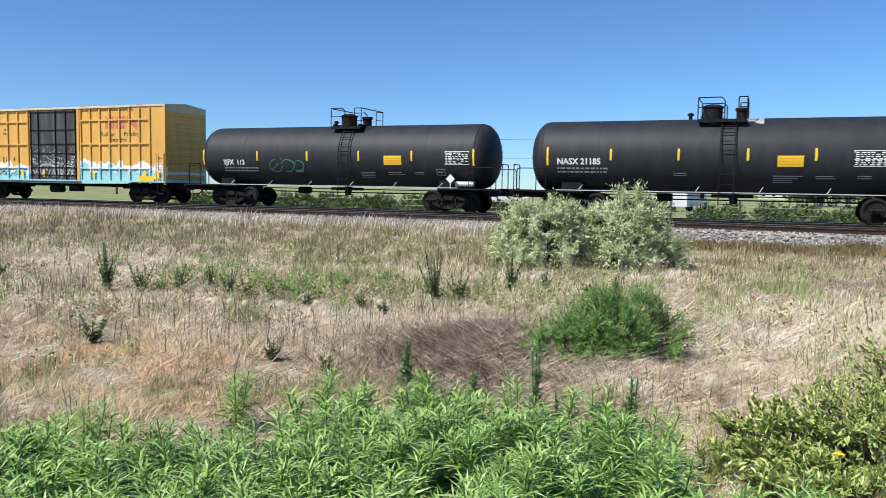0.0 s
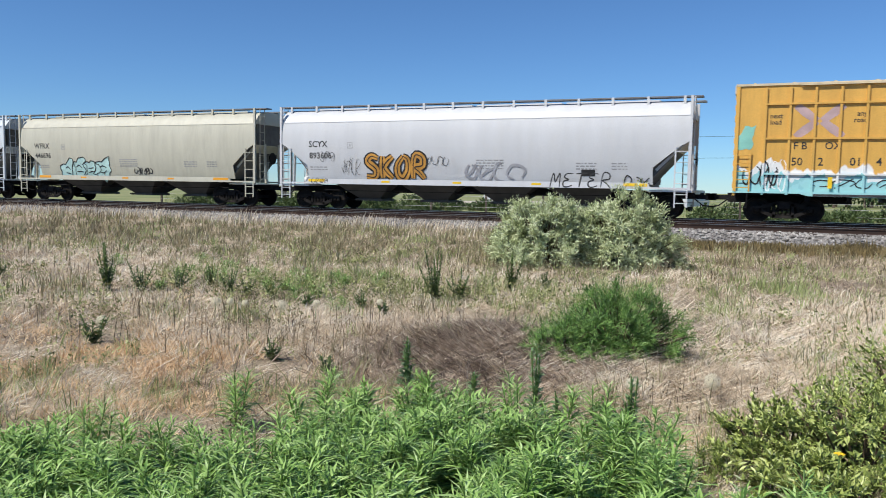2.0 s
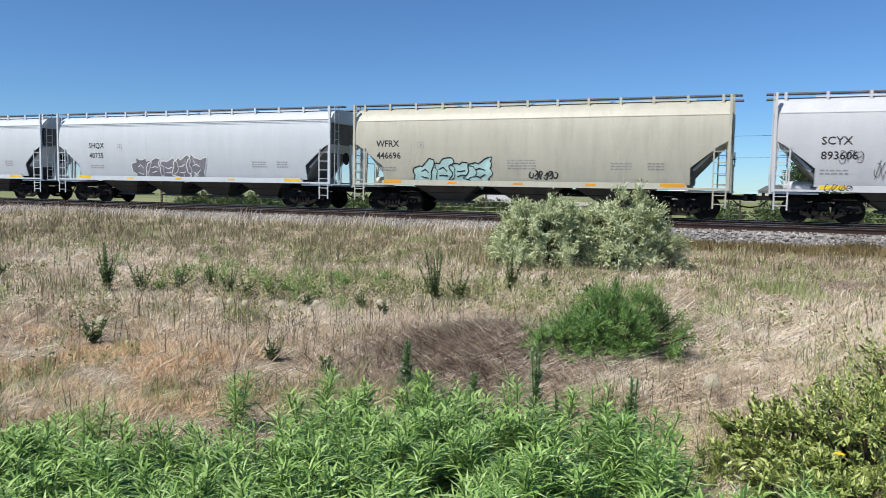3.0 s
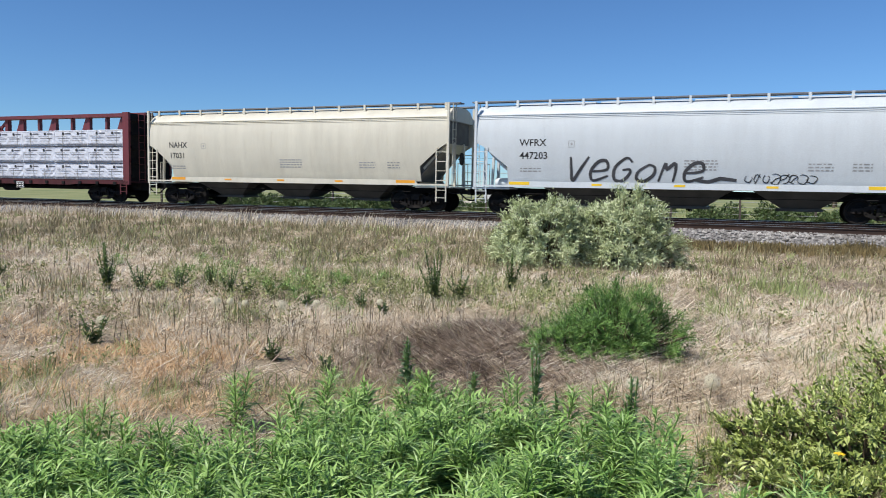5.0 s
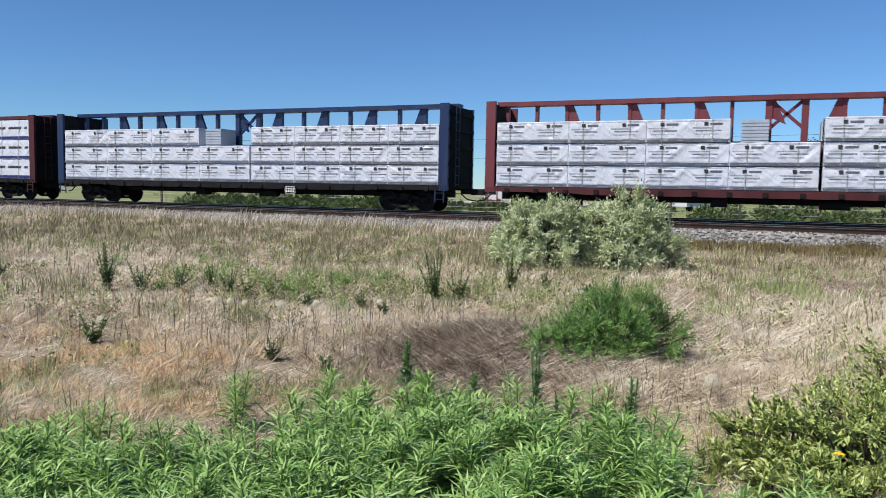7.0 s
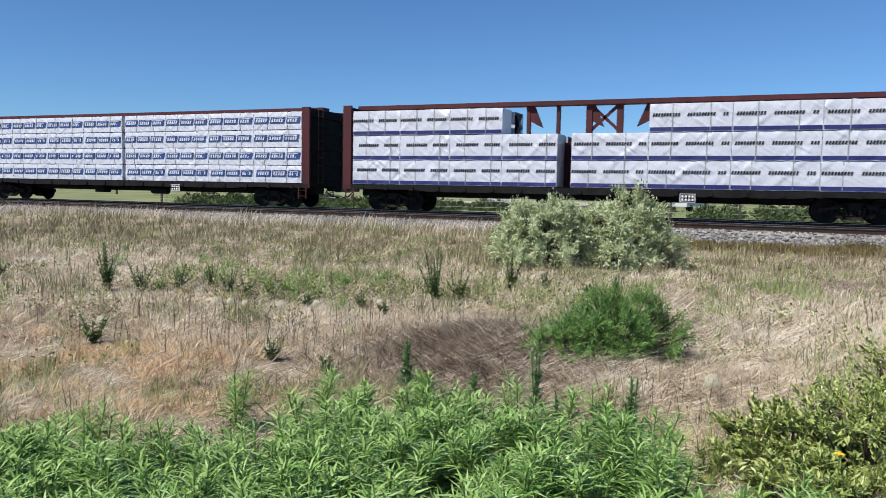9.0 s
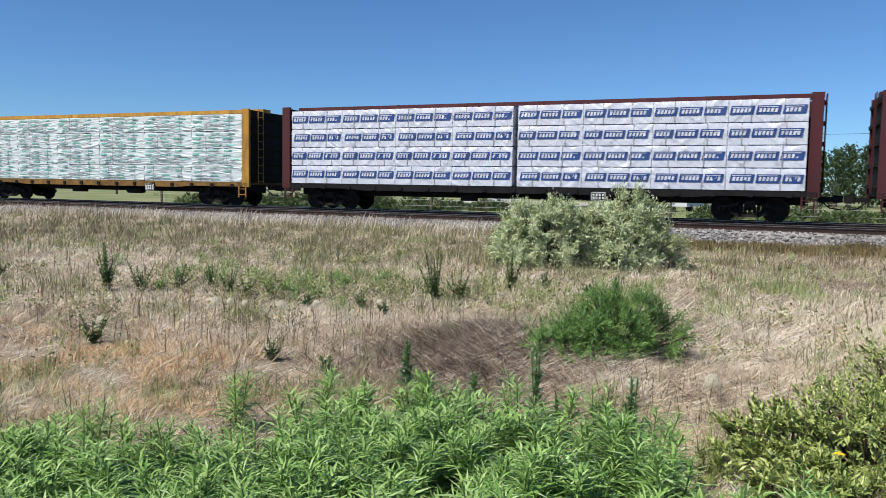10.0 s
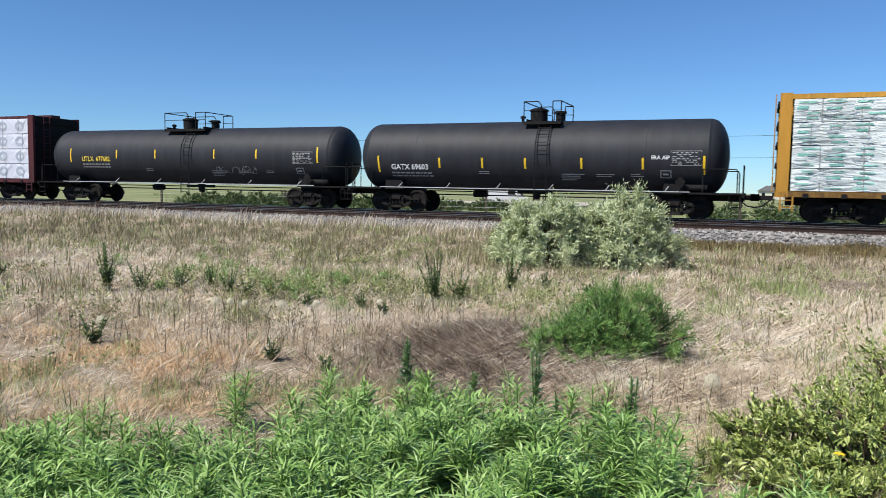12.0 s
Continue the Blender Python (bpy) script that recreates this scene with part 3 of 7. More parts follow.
# ---- tank car ----
def tank_car(name_text, length, radius, zc, text_mat, seed, panel, platform, label, marks, strips, low, panel_at):
    rng = random.Random(seed)
    car = empty("tank_car", label, "tank car", "cars of the freight train")
    h = length / 2
    head = 0.68
    prof = []
    for i in range(11):
        a = math.pi / 2 * i / 10
        prof.append((-h + head * (1 - math.cos(a)), max(0.02, (radius - 0.012) * math.sin(a) ** 0.92)))
    prof.append((-h + head + 0.012, radius))
    shell = prof + [(-h * 0.6, radius), (-h * 0.2, radius + 0.004), (h * 0.2, radius + 0.004), (h * 0.6, radius)] + [(-a, b) for a, b in prof[::-1]]
    tank = part("tank_shell", lathe(bmesh.new(), shell, 56, "x", (0, 0, zc)), M_BLACK, car, "smooth black tank shell", smooth=40)
    for x in (-h * 0.62, -h * 0.3, 0.0, h * 0.3, h * 0.62):
        bm = lathe(bmesh.new(), [(x - 0.012, radius + 0.001), (x - 0.008, radius + 0.006), (x + 0.008, radius + 0.006), (x + 0.012, radius + 0.001)], 56, "x", (0, 0, zc))
        part("weld_seam", bm, M_BLACK, tank)

    def wrap(bm2, proud=0.008):
        """Lay flat lettering round the near side of the shell."""
        for v in bm2.verts:
            a = (v.co.z - zc) / radius
            r = radius + proud
            v.co = Vector((v.co.x, -r * math.cos(a), zc + r * math.sin(a)))
        return bm2

    # upright yellow reflectors along the side
    for k, x in enumerate(strips):
        tall = 0.72 if k in (0, len(strips) - 1) else 0.44
        b2 = bmesh.new()
        zlo = zc + low - tall / 2 - (0.06 if tall > 0.5 else 0)
        plates(b2, [(x - 0.04, x + 0.04, zlo + j * tall / 4, zlo + (j + 1) * tall / 4) for j in range(4)])
        part("reflector", wrap(b2), M_STRIPE, tank, "upright yellow reflective strip")
    part("reporting_mark", wrap(words(name_text, 0.34, -h + marks[0], zc + marks[1], marks[5], 0.008)), text_mat, tank)
    b2 = bmesh.new()
    for j in range(2):
        x = -h + marks[0]
        while x < -h + marks[0] + 1.9:
            w = rng.uniform(0.06, 0.2)
            plates(b2, [(x, x + w, zc + marks[1] - 0.2 - j * 0.15, zc + marks[1] - 0.13 - j * 0.15)])
            x += w + 0.06
    for bx, bz, bw in ((h * 0.2, -0.8, 1.0), (h * 0.2, -0.98, 0.8), (h * 0.38, -0.8, 0.8), (h * 0.55, -0.78, 0.5), (-h * 0.25, -0.72, 0.6)):
        for j in range(2):
            plates(b2, [(bx, bx + bw * rng.uniform(0.7, 1), zc + bz - j * 0.09, zc + bz - j * 0.09 + 0.035)])
    tagged(part("small_lettering", wrap(b2), M_GREYMARK, tank), kind="stuff")
    # ruled table of small stencilled data
    b2 = bmesh.new()
    x, z, w, t = panel_at, zc - 0.4, 1.08, 0.54
    plates(b2, [(x, x + w, z, z + 0.02), (x, x + w, z + t, z + t + 0.02), (x, x + 0.02, z, z + t), (x + w, x + w + 0.02, z, z + t + 0.02), (x, x + w, z + t * 0.45, z + t * 0.45 + 0.015)])
    for j in range(7):
        q = x + 0.05
        while q < x + w - 0.1:
            ww = rng.uniform(0.05, 0.16)
            if rng.random() < 0.85:
                plates(b2, [(q, min(q + ww, x + w - 0.03), z + 0.045 + j * 0.07, z + 0.085 + j * 0.07)])
            q += ww + rng.uniform(0.03, 0.09)
    tagged(part("data_panel", wrap(b2), M_LETTER_W if panel else M_GREYMARK, tank), kind="stuff")
    b2 = bmesh.new()
    x, z = h - 2.4, zc - 0.92
    plates(b2, [(x, x + 0.4, z, z + 0.03), (x, x + 0.4, z + 0.3, z + 0.33), (x, x + 0.03, z + 0.03, z + 0.3), (x + 0.37, x + 0.4, z + 0.03, z + 0.3), (x + 0.1, x + 0.3, z + 0.13, z + 0.2)])
    part("stencil_box", wrap(b2), M_GREYMARK, tank)
    if panel:
        x = marks[2]
        part("notice_board", wrap(plates(bmesh.new(), [(x, x + 0.85, zc - 0.42 + j * 0.1, zc - 0.32 + j * 0.1) for j in range(4)])), M_STRIPE, tank, "yellow notice panel")
        part("notice_lettering", wrap(plates(bmesh.new(), [(x + 0.08, x + 0.77, zc - 0.34 + j * 0.1, zc - 0.31 + j * 0.1) for j in range(3)]), 0.012), M_ORANGE, tank)
    # ladder over the side, curved with the shell
    lx = marks[3]
    bm = bmesh.new()
    for dx in (-0.25, 0.25):
        pts = [(lx + dx, -radius - 0.12, 0.55), (lx + dx, -radius - 0.12, zc)]
        for i in range(1, 7):
            a = i * radians(66) / 6
            pts.append((lx + dx, -(radius + 0.12) * math.cos(a), zc + (radius + 0.12) * math.sin(a)))
        pipe(bm, pts, 0.022, 5)
    for k in range(5):
        z = 0.62 + k * 0.36
        rod(bm, (lx - 0.25, -radius - 0.12, z), (lx + 0.25, -radius - 0.12, z), 0.016, 5)
    for k in range(5):
        a = radians(6 + k * 13)
        p = (-(radius + 0.12) * math.cos(a), zc + (radius + 0.12) * math.sin(a))
        rod(bm, (lx - 0.25, *p), (lx + 0.25, *p), 0.016, 5)
    part("ladder", bm, M_DARK, car)
    # platform on top, with rails, dome and valves
    top = zc + radius
    px0, px1 = lx - platform[0], lx + platform[1]
    platform = (platform[0] + platform[1]) / 2
    bm = bmesh.new()
    for y in (-0.85, 0.85):
        box(bm, px0, px1, y - 0.25, y + 0.25, top - 0.16, top - 0.11)
    for x in (px0 + 0.1, px1 - 0.15):
        box(bm, x, x + 0.05, -1.05, 1.05, top - 0.12, top + 0.02)
    box(bm, px0, px1, -1.1, -1.07, top - 0.2, top - 0.08)
    part("top_platform", bm, M_DARK, car)
    bm = bmesh.new()
    rail = top + 0.72
    for y in (-1.05, 1.05):
        for a, b in ((px0, lx - 0.3), (lx + 0.3, px1)):
            pipe(bm, [(a, y, top - 0.12), (a, y, rail), (b, y, rail), (b + (0.12 if b < lx else 0), y, rail - 0.14), (b + (0.12 if b < lx else 0), y, top - 0.12)], 0.022, 6)
            rod(bm, (a, y, rail - 0.36), (b, y, rail - 0.36), 0.015, 5)
    for x in (px0, px1):
        pipe(bm, [(x, -1.05, rail), (x, 1.05, rail)], 0.022)
    part("platform_railing", bm, M_DARK, car)
    bm = bmesh.new()
    lathe(bm, [(top - 0.1, 0.36), (top + 0.4, 0.36), (top + 0.42, 0.4), (top + 0.48, 0.4), (top + 0.55, 0.24)], 20, "z", ((px0 + lx) / 2 - 0.1, 0, 0))
    part("manway", bm, M_DARK, car, smooth=30)
    bm = bmesh.new()
    lathe(bm, [(top - 0.05, 0.2), (top + 0.3, 0.2), (top + 0.32, 0.26), (top + 0.42, 0.24)], 14, "z", (lx + platform * 0.45, 0.1, 0))
    rod(bm, (lx + platform * 0.45, -0.4, top + 0.34), (lx + platform * 0.45, 0.5, top + 0.34), 0.03)
    part("valve_cover", bm, M_DARK, car, smooth=30)
    bm = bmesh.new()
    lathe(bm, [(top - 0.05, 0.07), (top + 0.14, 0.07), (top + 0.15, 0.12), (top + 0.22, 0.12), (top + 0.26, 0.05)], 10, "z", (px0 - 0.35, 0, 0))
    part("vent_valve", bm, M_DARK, car)
    # end frames
    for s in (-1, 1):
        xe = s * (h - 0.15)
        bm = bmesh.new()
        box(bm, min(xe - s * 2.6, xe + s * 0.75), max(xe - s * 2.6, xe + s * 0.75), -0.33, 0.33, 0.72, 1.02)
        prism(bm, [(xe - s * 2.2, 0.95), (xe - s * 1.3, 0.95), (xe - s * 1.35, 1.35), (xe - s * 2.1, 1.35)][::s], -1.25, 1.25)
        box(bm, min(xe - s * 1.2, xe + s * 0.75), max(xe - s * 1.2, xe + s * 0.75), -1.5, 1.5, 0.96, 1.03)
        box(bm, xe + s * 0.72 - 0.04, xe + s * 0.72 + 0.04, -1.5, 1.5, 0.86, 1.04)
        part("end_frame", bm, M_DARK, car)
        for y in (-1.42, 1.42):
            bm = bmesh.new()
            pipe(bm, [(xe - s * 0.7, y, 1.0), (xe - s * 0.7, y, 1.9), (xe + s * 0.45, y, 1.9), (xe + s * 0.5, y, 1.8), (xe + s * 0.5, y, 1.0)], 0.022)
            part("end_handrail", bm, M_DARK, car)
        bm = bmesh.new()
        pipe(bm, [(xe + s * 0.7, -1.2, 1.0), (xe + s * 0.7, -1.2, 2.05), (xe + s * 0.7, -0.4, 2.05), (xe + s * 0.7, -0.4, 1.0)], 0.022)
        part("end_handrail", bm, M_DARK, car)
        for y in (-1.46, 1.46):
            bm = bmesh.new()
            for dx in (0.25, 0.62):
                rod(bm, (xe + s * dx, y, 0.45), (xe + s * dx, y, 0.98), 0.018, 5)
            for z in (0.46, 0.72):
                rod(bm, (xe + s * 0.25, y, z), (xe + s * 0.62, y, z), 0.018, 5)
            part("step", bm, M_DARK, car)
        coupler(car, xe + s * 0.45, s)
        bogie(car, xe - s * 1.75)
    # thin handrail along the foot of the shell, with brackets
    bm = bmesh.new()
    for y in (-1.48, 1.48):
        rod(bm, (-h + 1.3, y, 1.04), (h - 1.3, y, 1.04), 0.02, 5)
        for k in range(6):
            x = -h + 2.2 + k * (length - 4.4) / 5
            pipe(bm, [(x, y, 1.04), (x + 0.12, y * 0.88, 1.25)], 0.015, 5)
    part("side_handrail", bm, M_GALV, car)
    # outlet valve, brake gear and rods under the belly
    bm = bmesh.new()
    lathe(bm, [(0.62, 0.14), (zc - radius + 0.05, 0.2)], 12, "z", (0.2, 0, 0))
    box(bm, -0.6, 0.9, -0.2, 0.2, 0.85, 0.98)
    rod(bm, (-h + 3, 0.1, 0.75), (h - 3, 0.1, 0.75), 0.03)
    lathe(bm, [(-h * 0.35, 0.16), (-h * 0.35 + 0.6, 0.16)], 12, "x", (0, 0.3, 0.82))
    rod(bm, (-h + 2.5, 0.5, 0.9), (h - 2.5, 0.5, 0.9), 0.025)
    part("brake_gear", bm, M_DARK, car)
    bm = bmesh.new()
    lathe(bm, [(-0.45, 0.05), (-0.4, 0.13), (0.4, 0.13), (0.45, 0.05)], 10, "x", (h - 1.1, -1.2, 1.2))
    part("air_reservoir", bm, M_GALV if panel else M_DARK, car, smooth=40)
    bm = bmesh.new()
    x = h - 1.65
    prism(bm, [(x - 0.2, 1.42), (x, 1.22), (x + 0.2, 1.42), (x, 1.62)], -1.5, -1.47)
    rod(bm, (x, -1.48, 1.0), (x, -1.48, 1.24), 0.02)
    part("placard", bm, M_LETTER_W if marks[4] else M_DARK, car, "diamond hazard placard")
    return car


# ---- boxcar ----
def boxcar(length):
    car = empty("boxcar", "yellow ribbed steel boxcar with black door and cyan graffiti", "boxcar", "cars of the freight train")
    h, w = length / 2, HALF
    z0, z1 = 0.95, 4.93
    body = part("body", box(bmesh.new(), -h, h, -w + 0.07, w - 0.07, z0 + 0.1, z1), M_BOXSIDE, car)
    bm = bmesh.new()
    bar(bm, [(-w + 0.02, z1 - 0.06), (w - 0.02, z1 - 0.06), (w - 0.02, z1 + 0.02), (0, z1 + 0.16), (-w + 0.02, z1 + 0.02)], -h - 0.02, h + 0.02)
    for k in range(12):
        x = -h + 0.6 + k * (length - 1.2) / 11
        bar(bm, [(-w + 0.05, z1 + 0.02), (0, z1 + 0.16), (w - 0.05, z1 + 0.02), (w - 0.05, z1 + 0.05), (0, z1 + 0.19), (-w + 0.05, z1 + 0.05)], x - 0.04, x + 0.04)
    part("roof", bm, M_ROOFCREAM, car, "pale cream roof edge")
    door0, door1 = -1.65, 1.75
    for s in (-1, 1):
        y0, y1 = (-w, -w + 0.07) if s < 0 else (w - 0.07, w)
        xs = [-h + 0.06, -h + 1.0]
        left = np.linspace(-h + 1.0, door0 - 0.25, 7)
        right = np.linspace(door1 + 0.25, h - 1.0, 8)
        for x in [*left, *right]:
            part("side_post", box(bmesh.new(), x - 0.04, x + 0.04, y0, y1, z0 + 0.05, z1 - 0.12), M_BOXSIDE, body)
        for x in (-h + 0.06, h - 0.06):
            part("corner_post", box(bmesh.new(), x - 0.06, x + 0.06, y0 + (0.02 if s < 0 else 0), y1 - (0.02 if s > 0 else 0), z0, z1 - 0.07), M_YELLOW, body)
        for a, b in ((-h + 1.0, door0 - 0.25), (door1 + 0.25, h - 1.0)):
            for z in (1.75, 3.0, 4.22):
                part("side_rail", box(bmesh.new(), a, b, y0 - 0.012 * (s < 0), y1 + 0.012 * (s > 0), z - 0.035, z + 0.035), M_BOXSIDE, body)
        # sill with a toothed lower edge
        bm = bmesh.new()
        prism(bm, [(-h, 1.05), (-h + 2.2, 1.05), (-h + 2.5, 0.97), (-1.9, 0.93), (1.9, 0.93), (h - 2.5, 0.97), (h - 2.2, 1.05), (h, 1.05), (h, 1.12), (-h, 1.12)], y0 + 0.02 * s, y1 + 0.02 * s)
        part("side_sill", bm, M_BOXSIDE, body)
        # black plug door with upright lock bars
        yd0, yd1 = (-w - 0.05, -w + 0.06) if s < 0 else (w - 0.06, w + 0.05)
        door = part("door", box(bmesh.new(), door0, door1, yd0 + 0.035 * (s < 0), yd1 - 0.035 * (s > 0), z0 + 0.15, z1 - 0.12), M_BOXDOOR, car, "weathered black plug door with sprayed foot")
        for x in (door0 + 0.05, door0 + 0.62, (door0 + door1) / 2 + 0.2, door1 - 0.75, door1 - 0.05):
            part("lock_bar", rod(bmesh.new(), (x, yd0 if s < 0 else yd1, z0 + 0.18), (x, yd0 if s < 0 else yd1, z1 - 0.15), 0.028), M_DARK, door)
        for z in (1.35, 1.75, 2.5, 3.0, 3.75, 4.7):
            part("door_rail", box(bmesh.new(), door0, door1, yd0, yd1, z - 0.03, z + 0.03), M_DARK, door)
        part("door_frame", prism(bmesh.new(), [(door1 + 0.02, z0 + 0.1), (door1 + 0.2, z0 + 0.1), (door1 + 0.2, z1 - 0.1), (door1 + 0.02, z1 - 0.1)], yd0 + 0.02, yd1 - 0.01), M_YELLOW, car)
        bm = bmesh.new()
        box(bm, door0 - 3.4, door1 + 0.3, yd0 - 0.02 * (s < 0), yd1 + 0.02 * (s > 0), z0 + 0.02, z0 + 0.1)
        part("door_track", bm, M_BOXDOOR, car)
        box2 = bmesh.new()
        box(box2, -h + 2.1, h - 2.2, yd0, yd1, z1 - 0.09, z1 - 0.02)
        part("door_header", box2, M_ROOFCREAM, car)
    for s in (-1, 1):
        for k in range(9):
            z = z0 + 0.25 + k * 0.4
            bar_y = [(s * (h - 0.005), z), (s * (h + 0.03), z + 0.05), (s * (h + 0.03), z + 0.22), (s * (h - 0.005), z + 0.27)]
            part("end_rib", prism(bmesh.new(), bar_y[::s], -w + 0.2, w - 0.2), M_YELLOW, body)
        part("end_cap", box(bmesh.new(), min(s * h, s * (h + 0.05)), max(s * h, s * (h + 0.05)), -w + 0.1, w - 0.1, z1 - 0.32, z1 - 0.02), M_ROOFCREAM, car)
        for y in (-w - 0.03, w + 0.03):
            x = s * (h - 0.32)
            ladder(car, x - 0.23, x + 0.23, y, 1.1, 2.55, 5, M_YELLOW)
        x = s * (h - 0.3)
        bm = bmesh.new()
        pipe(bm, [(x - 0.2, -w, 1.1), (x - 0.2, -w, 0.5), (x + 0.2, -w, 0.5), (x + 0.2, -w, 1.1)], 0.02)
        part("step", bm, M_DARK, car)
        coupler(car, s * (h + 0.1), s)
        bogie(car, s * (h - 1.75))
        bm = bmesh.new()
        box(bm, min(s * (h - 4), s * (h + 0.2)), max(s * (h - 4), s * (h + 0.2)), -0.33, 0.33, 0.7, 1.05)
        part("draft_sill", bm, M_DARK, car)
    bm = bmesh.new()
    box(bm, -h + 0.2, h - 0.2, -w + 0.12, w - 0.12, 0.98, 1.06)
    for k in range(9):
        x = -h + 2.5 + k * (length - 5) / 8
        box(bm, x - 0.06, x + 0.06, -w + 0.15, w - 0.15, 0.78, 1.0)
    lathe(bm, [(-1.2, 0.2), (-0.4, 0.2)], 12, "x", (0, -0.6, 0.62))
    box(bm, 0.4, 1.1, -0.9, -0.5, 0.5, 0.8)
    part("underframe", bm, M_DARK, car)
    # lettering is painted on the recessed panels, between the posts
    y = -w + 0.066
    for text, size, x, z in (("F B", 0.36, -h + 1.95, 2.62), ("OX", 0.36, -h + 2.95, 2.62), ("50", 0.4, -h + 1.9, 2.05), ("2", 0.4, -h + 2.75, 2.05), ("01", 0.4, -h + 3.75, 2.05), ("4", 0.4, -h + 4.55, 2.05), ("next", 0.24, -h + 1.15, 3.72), ("load", 0.24, -h + 1.15, 3.5), ("any", 0.24, -h + 3.9, 3.76), ("road", 0.24, -h + 3.8, 3.54)):
        part("reporting_mark", shift(words(text, size, x, z, 0.95, 0.004), y), M_LETTER_K, car)
    bm = bmesh.new()
    for s in (-1, 1):
        for k in (-1, 1):
            ribbon(bm, [(-h + 2.75 + s * 0.75, 3.6 + k * 0.55), (-h + 2.75 + s * 0.45, 3.6 + k * 0.3), (-h + 2.75 + s * 0.08, 3.6)], 0.3, 0)
    part("emblem", shift(bm, y - 0.002), M_EMBLEM, car, "faded red and grey arrow emblem")
    bm = bmesh.new()
    x = h - 4.0
    plates(bm, [(x, x + 0.62, 3.78, 4.4), (x + 0.72, x + 1.34, 3.78, 4.4)])
    ribbon(bm, [(x + 1.5, 4.38), (x + 1.85, 4.08), (x + 2.2, 3.78)], 0.3, 0)
    part("emblem", shift(bm, y - 0.002), M_LOGORED, car, "faded red block emblem")
    for text, size, x, z in (("Railcar", 0.3, h - 4.35, 3.4), ("Pooling", 0.3, h - 2.75, 3.4), ("Experts", 0.3, h - 3.7, 3.12)):
        part("slogan", shift(words(text, size, x, z, 1.25, 0.004), y), M_LETTER_K, car)
    rng = random.Random(5)
    bm = bmesh.new()
    pts = blob(bm, rng, -h + 0.38, 3.0, 0.55, 0.85, 4)
    part("graffiti", shift(bm, y - 0.004), M_TEAL, car, "teal sprayed face shape")
    bm = bmesh.new()
    scrawl(bm, rng, -h + 1.05, 1.1, 0.7, 1.2, 3, 0.05)
    scrawl(bm, rng, door1 + 4.4, 1.2, 1.6, 0.9, 3, 0.06)
    part("graffiti_outline", shift(bm, y - 0.003), M_LETTER_W, car)
    bm = bmesh.new()
    scrawl(bm, rng, -h + 0.3, 1.2, 1.2, 1.0, 4, 0.06)
    scrawl(bm, rng, -h + 2.6, 1.25, 2.6, 0.35, 4, 0.04)
    part("graffiti_outline", shift(bm, y - 0.006), M_LETTER_K, car)
    # speckled white spray over the door's foot and along the rim
    bm = bmesh.new()
    for k in range(260):
        px, pz = rng.uniform(door0 + 0.05, door1 + 0.0), rng.gauss(1.95, 0.42)
        sz = rng.uniform(0.012, 0.05)
        if 1.2 < pz < 3.0:
            plates(bm, [(px, px + sz * 1.4, pz, pz + sz)])
    tagged(part("spray_speckle", shift(bm, -w - 0.025), M_LETTER_W, car), kind="stuff")
    bm = bmesh.new()
    scrawl(bm, rng, door0 + 0.2, 1.2, 2.9, 0.9, 6, 0.07)
    part("graffiti_outline", shift(bm, -w - 0.022), M_SPRAYSILVER, car)
    bm = bmesh.new()
    plates(bm, [(x, x + 0.14, 1.25, 1.65) for x in (-h + 3.1, -h + 5.3, door0 + 0.9, door1 + 1.1, door1 + 4.6, h - 0.5)] + [(h - 1.7, h - 0.7, 1.12, 1.36)])
    part("reflector", shift(bm, -w - 0.03), M_STRIPE, car)
    return car


# ---- covered hopper ----
def bulge(z, zm=3.2):
    """How far a hopper's rounded side lies within its widest line at the height z."""
    return 0.085 * (zm - z) ** 2 if z < zm else 0.13 * (z - zm) ** 2


def bulged(bm):
    """Lay flat paint and lettering on the rounded near side."""
    for v in bm.verts:
        v.co.y += bulge(v.co.z)
    return bm


